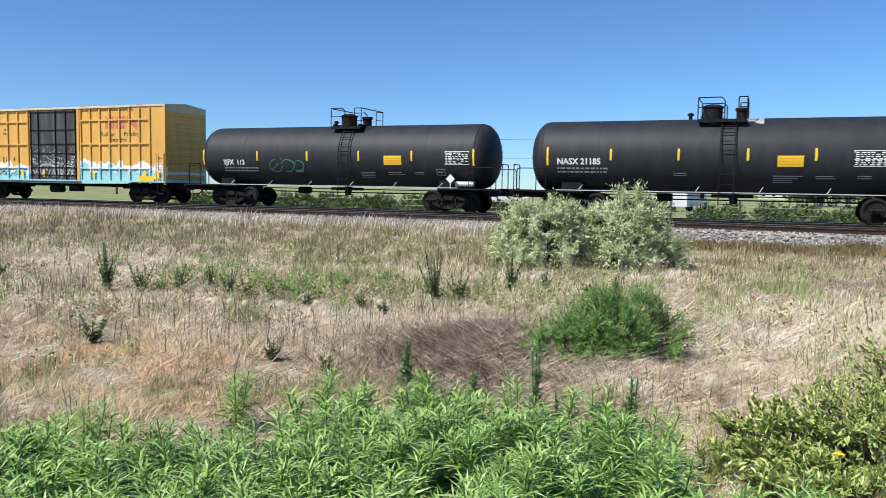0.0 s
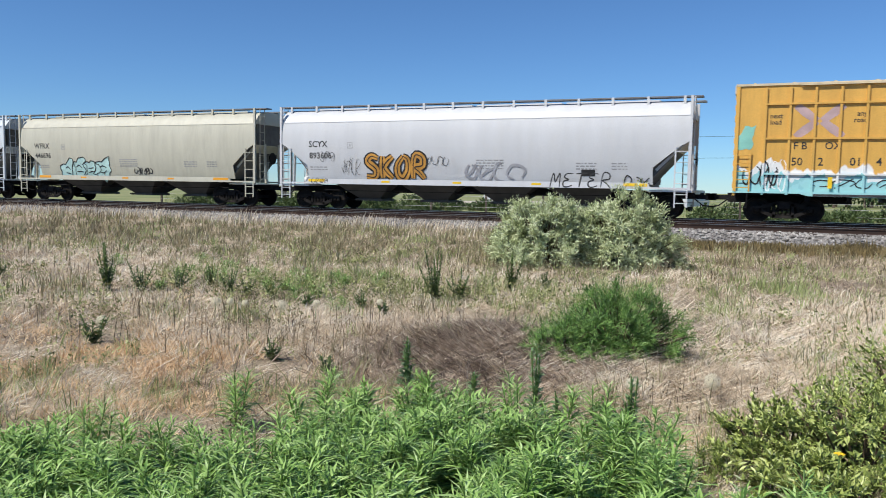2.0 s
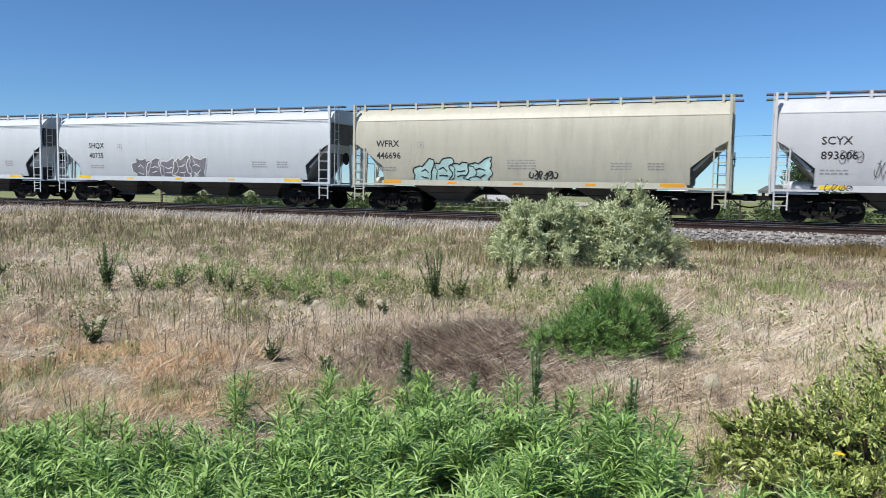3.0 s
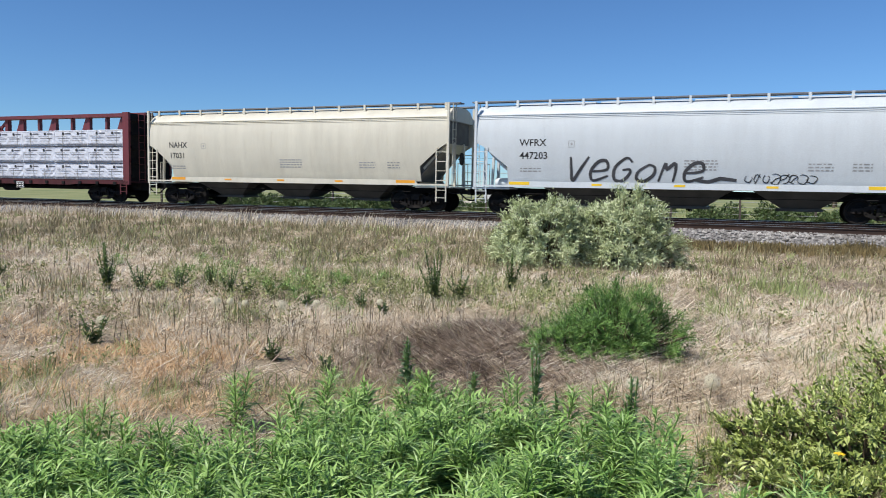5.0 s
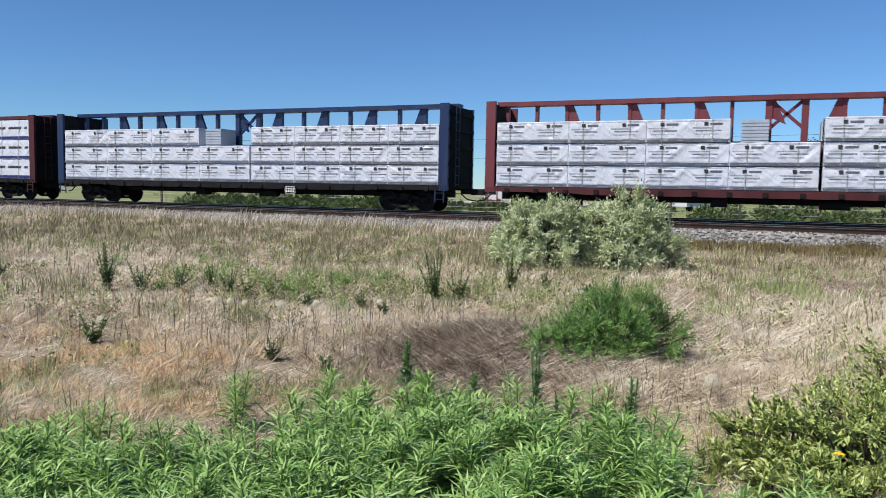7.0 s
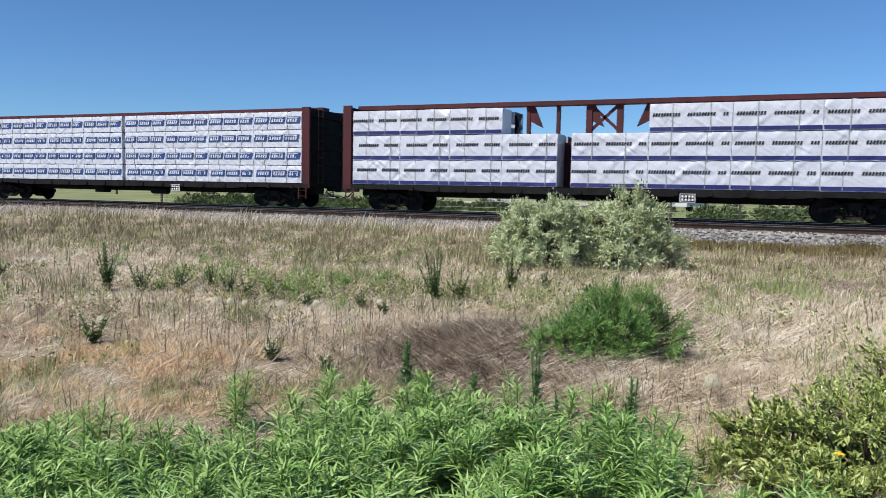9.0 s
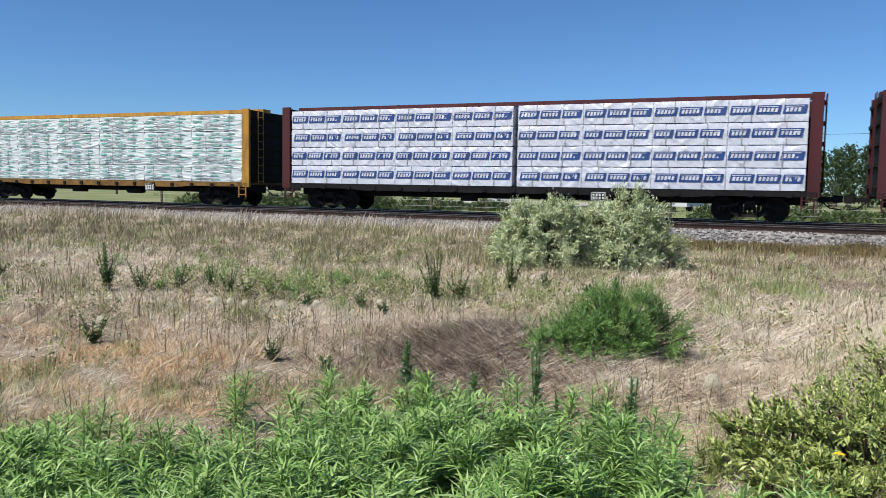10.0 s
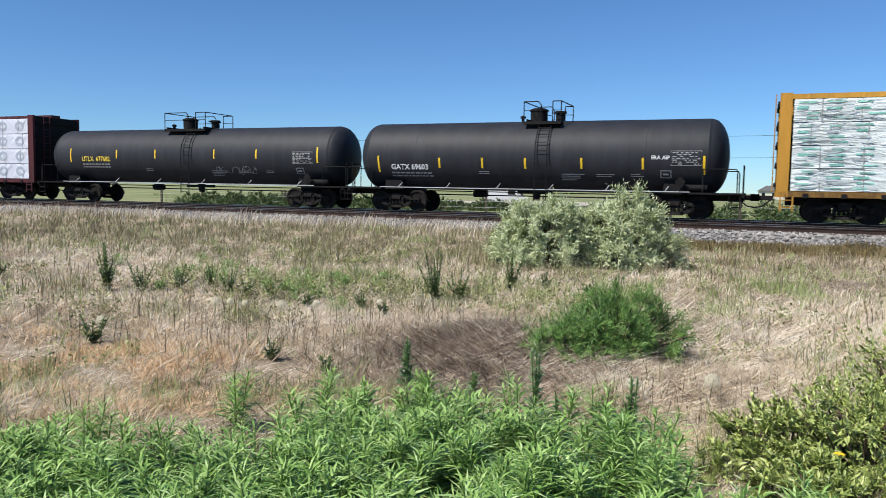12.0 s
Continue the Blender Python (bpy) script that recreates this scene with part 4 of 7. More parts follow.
def hopper(text, number, length, mat, seed, label, gutters=3, bays=3, cut=1.35, text_x=1.1, board=0.0, inset=1.6):
    rng = random.Random(seed)
    car = empty("hopper_car", label, "hopper car", "cars of the freight train")
    h, w = length / 2, HALF
    zs, zg, zt = 1.3, 3.9, 4.42
    # the bin with its sloping ends; its dark colour holds the recess shade
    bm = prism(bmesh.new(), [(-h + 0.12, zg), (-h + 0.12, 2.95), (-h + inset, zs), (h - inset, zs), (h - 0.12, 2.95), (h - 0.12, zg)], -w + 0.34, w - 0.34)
    body = part("body", bm, M_SLOPE, car, "bin with sloping ends, recess shade and grime in its colour")
    for y0, y1 in ((-w, -w + 0.045), (w - 0.045, w)):
        bm = prism(bmesh.new(), [(-h, zg), (-h, 2.95), (-h + 0.35, 2.75), (-h + cut, 1.95), (-h + cut, zs), (h - cut, zs), (h - cut, 1.95), (h - 0.35, 2.75), (h, 2.95), (h, zg)], y0, y1)
        for k in range(1, 16):
            bmesh.ops.bisect_plane(bm, geom=[*bm.verts, *bm.edges, *bm.faces], plane_co=(0, 0, zs + k * (zg - zs) / 16), plane_no=(0, 0, 1))
        for v in bm.verts:
            v.co.y += bulge(v.co.z) * (1 if y0 < 0 else -1)
        side = part("side_sheet", bm, mat, body, smooth=30)
        # faint upright seams
        for k in range(1, 9):
            x = -h + cut + k * (length - 2 * cut) / 9
            yy = y0 if y0 < 0 else y1
            bm = bmesh.new()
            for j in range(8):
                za, zb = zs + 0.05 + j * (zg - zs - 0.15) / 8, zs + 0.05 + (j + 1) * (zg - zs - 0.15) / 8
                q = box(bm, x - 0.012, x + 0.012, yy - 0.004, yy + 0.004, za, zb)
            for v in bm.verts:
                v.co.y += bulge(v.co.z) * (1 if y0 < 0 else -1)
            part("seam", bm, mat, side)
    bm = bar(bmesh.new(), [(-w + 0.085, zg), (w - 0.085, zg), (w - 0.17, zg + 0.2), (w - 0.3, zg + 0.37), (w - 0.5, zt), (0.6, zt + 0.1), (-0.6, zt + 0.1), (-w + 0.5, zt), (-w + 0.3, zg + 0.37), (-w + 0.17, zg + 0.2)], -h, h)
    roof = part("roof", bm, mat, car, smooth=25)
    for k in range(gutters):
        z = zg - 0.02 + k * 0.075
        y = -w + 0.05 + k * 0.025
        part("gutter", box(bmesh.new(), -h + 0.02, h - 0.02, y, y + 0.06, z, z + 0.03), mat, roof)
        part("gutter", box(bmesh.new(), -h + 0.02, h - 0.02, -y - 0.06, -y, z, z + 0.03), mat, roof)
    bm = bmesh.new()
    for k in range(4):
        x = -h + 1.2 + k * (length - 2.4) / 4
        box(bm, x + 0.1, x + (length - 2.4) / 4 - 0.1, -0.3, 0.3, zt + 0.1, zt + 0.19)
    part("hatch_cover", bm, mat, roof)
    n = int(length / 1.3)
    for s in (-1, 1):
        part("running_board", box(bmesh.new(), -h - 0.35, h + 0.35, min(s * 0.62, s * 1.08), max(s * 0.62, s * 1.08), zt + 0.19, zt + 0.24), M_WALK, car, "dull grey roof walkway")
        for k in range(n + 1):
            x = -h + 0.3 + k * (length - 0.6) / n
            bm = bmesh.new()
            yy = sorted((s * 1.06, s * 1.12))
            box(bm, x - 0.05, x + 0.05, yy[0], yy[1], zt - 0.06, zt + 0.24)
            part("walkway_bracket", bm, mat, car)
    # side sills
    for y0, y1 in ((-w - 0.03, -w + 0.06), (w - 0.06, w + 0.03)):
        bm = prism(bmesh.new(), [(-h + 0.05, 1.13), (-h + 1.6, 1.13), (-h + 1.75, 1.13), (h - 1.75, 1.13), (h - 0.05, 1.13), (h - 0.05, zs - 0.1), (h - 1.4, zs - 0.1), (h - 1.5, zs + 0.06), (-h + 1.5, zs + 0.06), (-h + 1.4, zs - 0.1), (-h + 0.05, zs - 0.1)], y0, y1)
        part("side_sill", bm, mat, car)
    # funnels under the bin
    span = (length - 5.0) / bays
    for k in range(bays):
        xc = -h + 2.5 + (k + 0.5) * span
        bm = bmesh.new()
        a = [bm.verts.new((xc + sx * span * 0.48, sy * (w - 0.12), zs)) for sx, sy in ((-1, -1), (1, -1), (1, 1), (-1, 1))]
        b = [bm.verts.new((xc + sx * span * 0.16, sy * 0.55, 0.5)) for sx, sy in ((-1, -1), (1, -1), (1, 1), (-1, 1))]
        bm.faces.new(a)
        bm.faces.new(b[::-1])
        for i in range(4):
            bm.faces.new((a[i], a[(i + 1) % 4], b[(i + 1) % 4], b[i]))
        box(bm, xc - span * 0.2, xc + span * 0.2, -0.62, 0.62, 0.4, 0.5)
        rod(bm, (xc - span * 0.2, -0.7, 0.44), (xc - span * 0.2, 0.7, 0.44), 0.04)
        part("discharge_funnel", bm, M_FUNNEL, car, "dark discharge funnel")
    bm = box(bmesh.new(), -h - 0.1, h + 0.1, -0.33, 0.33, 0.78, 1.08)
    rod(bm, (-h + 2, -0.9, 0.85), (h - 2, -0.9, 0.85), 0.025)
    part("centre_sill", bm, M_DARK, car)
    # end cages
    for s in (-1, 1):
        for y in (-w + 0.02, w - 0.02):
            part("corner_post", box(bmesh.new(), s * h - 0.05, s * h + 0.05, y - 0.05, y + 0.05, 1.1, zt + 0.2), mat, car)
        bm = bmesh.new()
        for y in (-0.55, 0.55):
            beam(bm, (s * (h - 0.05), 0, 1.1), (s * (h - 0.12), 0, 3.0), 0.1, 0.1)
            for v in bm.verts:
                if abs(v.co.y) < 0.06:
                    v.co.y += y
        beam(bm, (s * (h - 1.25), 0, 1.85), (s * (h - 0.15), 0, 2.95), 0.1, 2.4)
        part("end_brace", bm, mat, car)
        bm = bmesh.new()
        box(bm, min(s * (h - 1.5), s * (h + 0.12)), max(s * (h - 1.5), s * (h + 0.12)), -w + 0.04, w - 0.04, 1.03, 1.1)
        part("end_platform", bm, mat, car)
        for y in (-w - 0.02, w + 0.02):
            x = s * (h - 0.28)
            ladder(car, x - 0.24, x + 0.24, y, 1.15, 2.75, 4, mat)
            ladder(car, x - 0.22, x + 0.22, y, 0.45, 1.1, 2, mat, "step")
        bm = bmesh.new()
        for y in (-1.2, -0.85):
            rod(bm, (s * (h + 0.08), y, 1.1), (s * (h + 0.08), y, zt + 0.2), 0.02, 5)
        for k in range(9):
            z = 1.3 + k * 0.37
            rod(bm, (s * (h + 0.08), -1.2, z), (s * (h + 0.08), -0.85, z), 0.014, 5)
        pipe(bm, [(s * (h + 0.1), -0.6, 1.1), (s * (h + 0.1), -0.6, 2.1), (s * (h + 0.1), 0.6, 2.1), (s * (h + 0.1), 0.6, 1.1)], 0.018)
        part("end_ladder", bm, mat, car)
        coupler(car, s * (h + 0.02), s)
        bogie(car, s * (h - 1.7))
    bm = bmesh.new()
    lathe(bm, [(h + 0.14, 0.28), (h + 0.17, 0.28)], 16, "x", (0, -0.3, 2.3))
    rod(bm, (h, -0.3, 2.3), (h + 0.2, -0.3, 2.3), 0.03)
    part("brake_wheel", bm, M_DARK, car)
    bm = bmesh.new()
    lathe(bm, [(-h + 0.5, 0.2), (-h + 1.3, 0.2)], 12, "x", (0, -0.2, 1.3))
    lathe(bm, [(-h + 0.4, 0.12), (-h + 0.7, 0.12)], 12, "x", (0, 0.5, 1.3))
    part("brake_cylinder", bm, mat, car, smooth=40)
    # markings
    y = -w - 0.005
    part("reporting_mark", bulged(shift(words(text, 0.39, -h + text_x, 2.78, 1.0, 0.006), y)), M_LETTER_K, car)
    part("reporting_mark", bulged(shift(words(number, 0.39, -h + text_x, 2.27, 1.0, 0.006), y)), M_LETTER_K, car)
    bm = bmesh.new()
    x = -h + text_x + 2.0
    plates(bm, [(x, x + 0.26, 2.72, 2.74), (x, x + 0.26, 2.96, 2.98), (x, x + 0.02, 2.74, 2.96), (x + 0.24, x + 0.26, 2.74, 2.96), (x + 0.1, x + 0.17, 2.8, 2.9)])
    for bx, bz, bw, rows in ((-h + text_x, 1.75, 0.9, 2), (h - 8.5, 1.85, 1.2, 4), (h - 4.3, 1.85, 0.8, 3), (h - 2.9, 1.85, 0.6, 3)):
        for j in range(rows):
            xx = bx
            while xx < bx + bw:
                ww = rng.uniform(0.06, 0.2)
                plates(bm, [(xx, min(xx + ww, bx + bw), bz + j * 0.11, bz + j * 0.11 + 0.05)])
                xx += ww + 0.05
    tagged(part("small_lettering", bulged(shift(bm, y)), M_GREYMARK, car), kind="stuff")
    for x, ln in ((-h + 1.5, 0.85), (-h * 0.42, 0.4), (-h * 0.05, 0.4), (h * 0.33, 0.4), (h - 2.4, 0.9)):
        part("reflector", shift(plates(bmesh.new(), [(x, x + ln, 1.22, 1.24 + 0.1 * min(1.0, ln / 0.7))]), -w - 0.035), M_ORANGE if board else M_STRIPE, car, "orange reflective strip")
    return car


# ---- centre-beam flat car and its lumber ----
def centerbeam(length, mat, label, window=False, deck_mat=None):
    car = empty("lumber_car", label, "flat car", "cars of the freight train")
    h, w = length / 2, HALF
    deck_mat = deck_mat or mat
    top = 4.62
    for s in (-1, 1):
        bm = bmesh.new()
        xa, xb = sorted((s * (h - 0.1), s * (h + 0.0)))
        box(bm, xa, xb, -w + 0.12, w - 0.12, 1.0, top - 0.06)
        bulk = part("bulkhead", bm, M_DARK, car, "tall black end bulkhead")
        for k in range(5):
            z = 1.3 + k * 0.72
            xc, xd = sorted((s * h, s * (h + 0.12)))
            part("bulkhead_rib", box(bmesh.new(), xc, xd, -w + 0.15, w - 0.15, z, z + 0.14), M_DARK, bulk)
        for y0, y1 in ((-w, -w + 0.14), (w - 0.14, w)):
            xc, xd = sorted((s * (h - 0.34), s * (h + 0.06)))
            bm = box(bmesh.new(), xc, xd, y0, y1, 0.92, top - 0.02)
            part("bulkhead_post", bm, mat, bulk)
        bm = bmesh.new()
        for y in (-0.95, -0.55):
            rod(bm, (s * (h + 0.18), y, 1.1), (s * (h + 0.18), y, top), 0.02, 5)
        for k in range(9):
            rod(bm, (s * (h + 0.18), -0.95, 1.2 + k * 0.38), (s * (h + 0.18), -0.55, 1.2 + k * 0.38), 0.014, 5)
        part("end_ladder", bm, mat, bulk)
        ladder(car, s * (h - 0.3) - 0.2, s * (h - 0.3) + 0.2, -w - 0.02, 0.42, 0.95, 2, mat, "step")
        coupler(car, s * (h + 0.1), s)
        bogie(car, s * (h - 2.2))
    bm = bmesh.new()
    box(bm, -h, h, -w + 0.02, w - 0.02, 1.02, 1.13)
    part("deck", bm, deck_mat, car)
    for y0, y1 in ((-w, -w + 0.08), (w - 0.08, w)):
        bm = prism(bmesh.new(), [(-h, 1.12), (-h, 0.93), (-h + 3.4, 0.93), (-h + 4.2, 0.86), (h - 4.2, 0.86), (h - 3.4, 0.93), (h, 0.93), (h, 1.12)], y0, y1)
        part("side_sill", bm, deck_mat, car)
        n = int(length / 1.25)
        for k in range(n):
            x = -h + 0.9 + k * (length - 1.8) / (n - 1)
            yy = y0 - 0.05 if y0 < 0 else y1
            part("winch", box(bmesh.new(), x - 0.09, x + 0.09, yy, yy + 0.05, 0.9, 1.06), M_DARK, car)
    bm = bmesh.new()
    box(bm, -h + 0.3, h - 0.3, -0.33, 0.33, 0.62, 1.02)
    for k in range(12):
        x = -h + 3.6 + k * (length - 7.2) / 11
        box(bm, x - 0.05, x + 0.05, -w + 0.1, w - 0.1, 0.8, 1.02)
    lathe(bm, [(1.2, 0.18), (2.2, 0.18)], 12, "x", (0, -0.7, 0.66))
    box(bm, -2.5, -1.9, -1.0, -0.5, 0.5, 0.85)
    part("underframe", bm, M_DARK, car)
    bm = bmesh.new()
    plates(bm, [(3.2, 3.75, 0.66, 0.68), (3.2, 3.75, 0.96, 0.98), (3.2, 3.22, 0.68, 0.96), (3.73, 3.75, 0.68, 0.96)] + [(3.26 + k * 0.12, 3.33 + k * 0.12, 0.72 + j * 0.12, 0.8 + j * 0.12) for k in range(4) for j in range(2)])
    part("data_panel", shift(bm, -w - 0.06), M_LETTER_W, car)
    part("panel_plate", box(bmesh.new(), 3.18, 3.77, -w - 0.055, -w - 0.02, 0.64, 1.0), M_DARK, car)
    # the beam: top chord, posts, knee braces, cross brace in the middle
    part("top_chord", box(bmesh.new(), -h, h, -0.28, 0.28, 4.52, 4.70), mat, car)
    n = int(length / 1.3)
    for k in range(n + 1):
        x = -h + 0.4 + k * (length - 0.8) / n
        part("beam_post", box(bmesh.new(), x - 0.07, x + 0.07, -0.1, 0.1, 1.1, 4.54), mat, car)
        if k % 2 == 0 and 0 < k < n:
            s = 1 if x < 0 else -1
            part("knee_brace", prism(bmesh.new(), [(x - s * 0.12, 4.53), (x + s * 0.05, 3.9), (x + s * 0.62, 3.62), (x + s * 0.25, 4.53)][::s], -0.07, 0.07), mat, car)
    bm = bmesh.new()
    for a, b in (((-0.55, 3.5), (0.55, 4.5)), ((-0.55, 4.5), (0.55, 3.5))):
        beam(bm, (a[0], 0, a[1]), (b[0], 0, b[1]), 0.12, 0.1)
    for x in (-0.62, 0.62):
        box(bm, x - 0.12, x + 0.12, -0.12, 0.12, 1.1, 4.54)
    part("cross_brace", bm, mat, car)
    part("web", box(bmesh.new(), -h + 0.3, h - 0.3, -0.03, 0.03, 1.1, 3.0 if not window else 1.8), mat, car)
    return car


PACKS = {}
LOADS = []           # (thing, x at the start, y, z)


def pack_meshes(style, ln, ht, variant):
    """Wrapped bundle: a wrinkled wrap with slack edges; prints and straps are pieces of it."""
    rng = random.Random(hash((len(style), variant)) % 1000 + int(ln * 100))
    off = rng.uniform(0, 50)
    dp = 1.2
    bm = bmesh.new()
    nx, nz = 16, 7
    rough = {"ragged": 0.05, "spruce": 0.02, "plain": 0.022, "rings": 0.012}.get(style, 0.022)

    def front(x, z):
        e = 0.03 * (1 - min(1, 6 * (ht - z) / ht)) ** 2
        return e + rough * noise.noise((x * 2.2 + off, z * 4.0, off)) + 0.6 * rough * noise.noise(((x + z) * 5 + off, (z - x) * 1.5, 2.0))
    grid = [[bm.verts.new((-ln / 2 + ln * i / nx, front(ln * i / nx, ht * j / nz), ht * j / nz + (0.02 * noise.noise((i * 0.9 + off, 1, 1)) if j == nz else 0))) for i in range(nx + 1)] for j in range(nz + 1)]
    for j in range(nz):
        for i in range(nx):
            bm.faces.new((grid[j][i], grid[j][i + 1], grid[j + 1][i + 1], grid[j + 1][i]))
    back = [bm.verts.new((-ln / 2 + ln * a, dp, ht * b)) for a, b in ((0, 0), (1, 0), (1, 1), (0, 1))]
    bm.faces.new((back[3], back[2], back[1], back[0]))
    bm.faces.new([*grid[nz], back[2], back[3]])
    bm.faces.new([*grid[0][::-1], back[0], back[1]])
    bm.faces.new([*[g[0] for g in grid][::-1], back[3], back[0]][::-1])
    bm.faces.new([*[g[nx] for g in grid], back[2], back[1]][::-1])
    marks = []

    def laid(b2, proud):
        for v in b2.verts:
            v.co.y = front(v.co.x + ln / 2, v.co.z) - proud
        return b2

    def strip(x0, x1, z0, z1, slant=0.0, n=6, b2=None):
        b2 = b2 or bmesh.new()
        # grey that stands for shade in the folds of the film
        for i in range(n):
            a, b = x0 + (x1 - x0) * i / n, x0 + (x1 - x0) * (i + 1) / n
            b2.faces.new([b2.verts.new(c) for c in ((a, 0, z0), (b, 0, z0), (b + slant, 0, z1), (a + slant, 0, z1))])
        return b2
    if style == "blue":
        b2, b3 = bmesh.new(), bmesh.new()
        n = max(2, round(ln / 1.05))
        shift0 = rng.uniform(-0.25, 0.25)
        for k in range(n):
            x = -ln / 2 + (k + 0.5) * ln / n + shift0 - 0.4
            x0, x1 = max(-ln / 2 + 0.02, x), min(ln / 2 - 0.1, x + 0.8)
            if x1 - x0 < 0.2:
                continue
            strip(x0, x1, ht * 0.33, ht * 0.72, 0.06, 5, b2)
            q = x0 + 0.1
            while q + 0.11 < x1 - 0.03:
                strip(q, q + 0.085, ht * 0.42, ht * 0.6, 0.03, 1, b3)
                q += 0.13
            strip(x0 + 0.1, x1 - 0.06, ht * 0.64, ht * 0.67, 0.0, 5, b3)
        marks += [("printed_mark", laid(b2, 0.02), M_WRAPBLUE), ("printed_bar", laid(b3, 0.028), M_WRAP)]
    elif style == "navy":
        b2, b3 = bmesh.new(), bmesh.new()
        strip(-ln / 2 + 0.02, ln / 2 - 0.02, 0.03, 0.17, 0, 10, b2)
        x = -ln / 2 + rng.uniform(0, 0.3)
        while x < ln / 2 - 0.3:
            q = x
            while q < min(x + 0.95, ln / 2 - 0.15):
                strip(q, q + 0.07, ht * 0.54, ht * 0.66, 0.03, 1, b3)
                q += 0.1
            x += 1.25
        marks += [("printed_band", laid(b2, 0.02), M_WRAPNAVY), ("printed_bar", laid(b3, 0.02), M_LETTER_K)]
    elif style == "ragged":
        b2, b3 = bmesh.new(), bmesh.new()
        for row in (0.1, 0.32, 0.55, 0.8):
            x = -ln / 2 + rng.uniform(0, 0.5)
            while x < ln / 2 - 0.55:
                z = row * ht + rng.uniform(-0.03, 0.03)
                strip(x, x + rng.uniform(0.35, 0.6), z, z + rng.uniform(0.05, 0.09), rng.uniform(-0.05, 0.05), 4, b2 if rng.random() < 0.85 else b3)
                x += rng.uniform(0.8, 1.05)
        # thin grey strips paint the shade of level folds, beside a few grey dashes
        for k in range(24):
            x, z = rng.uniform(-ln / 2, ln / 2 - 1.4), rng.uniform(0.05, 0.95) * ht
            strip(x, x + rng.uniform(0.4, 1.3), z, z + rng.uniform(0.008, 0.024), rng.uniform(-0.1, 0.1), 4, b3)
        marks += [("printed_mark", laid(b2, 0.022), M_WRAPGREEN), ("torn_strip", laid(b3, 0.026), M_CREASE)]
    elif style == "plain":
        b2, b3 = bmesh.new(), bmesh.new()
        for z0, z1 in ((0.0, 0.045), (0.075, 0.11), (0.135, 0.15), (ht * 0.93, ht * 0.945)):
            strip(-ln / 2 + 0.02, ln / 2 - 0.02, z0, z1, 0, 10, b2)
        for k in range(2):
            x = -ln / 2 + (k + 0.35) * ln / 2 + rng.uniform(-0.15, 0.15)
            strip(x, x + 0.14, ht * 0.72, ht * 0.87, 0, 1, b3)
            strip(x + 0.2, x + 0.62, ht * 0.76, ht * 0.83, 0.02, 4, b2)
            strip(x - 0.3, x + 0.6, ht * 0.5, ht * 0.53, 0, 3, b2)
            strip(x - 0.45, x + 0.3, ht * 0.62, ht * 0.64, 0.05, 3, b2)
            strip(x - 0.35, x + 0.5, ht * 0.35, ht * 0.365, 0, 3, b2)
        marks += [("printed_bar", laid(b2, 0.022), M_WRAPGREY), ("printed_square", laid(b3, 0.024), M_LETTER_K)]
    elif style == "rings":
        b2 = bmesh.new()
        for k in range(2):
            cx = -ln / 2 + (k + 0.5) * ln / 2
            pts = [(cx + 0.28 * math.cos(a * math.tau / 16), ht * 0.5 + 0.2 * math.sin(a * math.tau / 16)) for a in range(17)]
            ribbon(b2, pts, 0.16, 0)
        marks += [("printed_ring", laid(b2, 0.01), M_SHEET)]
    for k in range(2):
        x = -ln / 2 + (k + 0.5) * ln / 2 + rng.uniform(-0.2, 0.2)
        marks.append(("strap", laid(strip(x - 0.015, x + 0.015, 0.0, ht, 0, 1), 0.03), M_GREYMARK))
    return bm, marks


def pack(car_x, x, tier_z, style, ln, ht, variant, far=False, label=""):
    """One wrapped bundle of boards, a thing of its own that rides on the car."""
    key = (style, ln, ht, variant)
    if key not in PACKS:
        bm, marks = pack_meshes(*key)
        ob = part("lumber_pack", bm, M_WRAPRAGGED if style == "ragged" else M_WRAP, None, smooth=50)
        tagged(ob, label, "lumber bundle", "bundles of wrapped lumber")
        for nm, b2, mt in marks:
            tagged(part(nm, b2, mt, ob), kind="stuff" if nm in ("torn_strip", "printed_bar") else "")
        PACKS[key] = ob
    else:
        ob = copy_thing(PACKS[key], Matrix())
    y = TRACK + (1.45 if far else -1.45)
    LOADS.append((ob, car_x + x, y, tier_z, 180 if far else 0))


def load_up(car_x, half, tiers, z0, ht, style, label, gap=None, missing=(), cols=4, far=True, split=None):
    """Stacks in two halves of a car; missing: (half, tier, column) left out."""
    for side, (a, b) in enumerate(((-half, split[0]), (split[1], half)) if split else ((-half, -(gap or 0.1)), (gap or 0.1, half))):
        ln = (b - a) / cols
        for t in range(tiers):
            for c in range(cols):
                if (side, t, c) in missing:
                    continue
                x = a + (c + 0.5) * ln
                pack(car_x, x, z0 + t * ht, style, round(ln - 0.015, 3), round(ht - 0.02, 3), (t * 3 + c * 5 + side) % 5, False, label)
                if far:
                    pack(car_x, x, z0 + t * ht, style, round(ln - 0.015, 3), round(ht - 0.02, 3), (t + c) % 5, True, label)


def far_pack_end(car_x, x):
    """A short slatted blue-grey block in the top tier's gap, added as a far pack's end."""
    ob = part("board_bundle", box(bmesh.new(), -0.45, 0.45, -0.55, 0.55, 0.0, 0.8), M_SHEET, None)
    tagged(ob, "short blue-grey block added as the end of a far pack", "board bundle", "bundles of boards")
    for k in range(6):
        part("board", box(bmesh.new(), -0.46, 0.46, -0.57, 0.57, 0.06 + k * 0.125, 0.15 + k * 0.125), M_SHEET, ob)
    LOADS.append((ob, car_x + x, TRACK - 0.85, 1.15 + 2 * 0.87, 0))


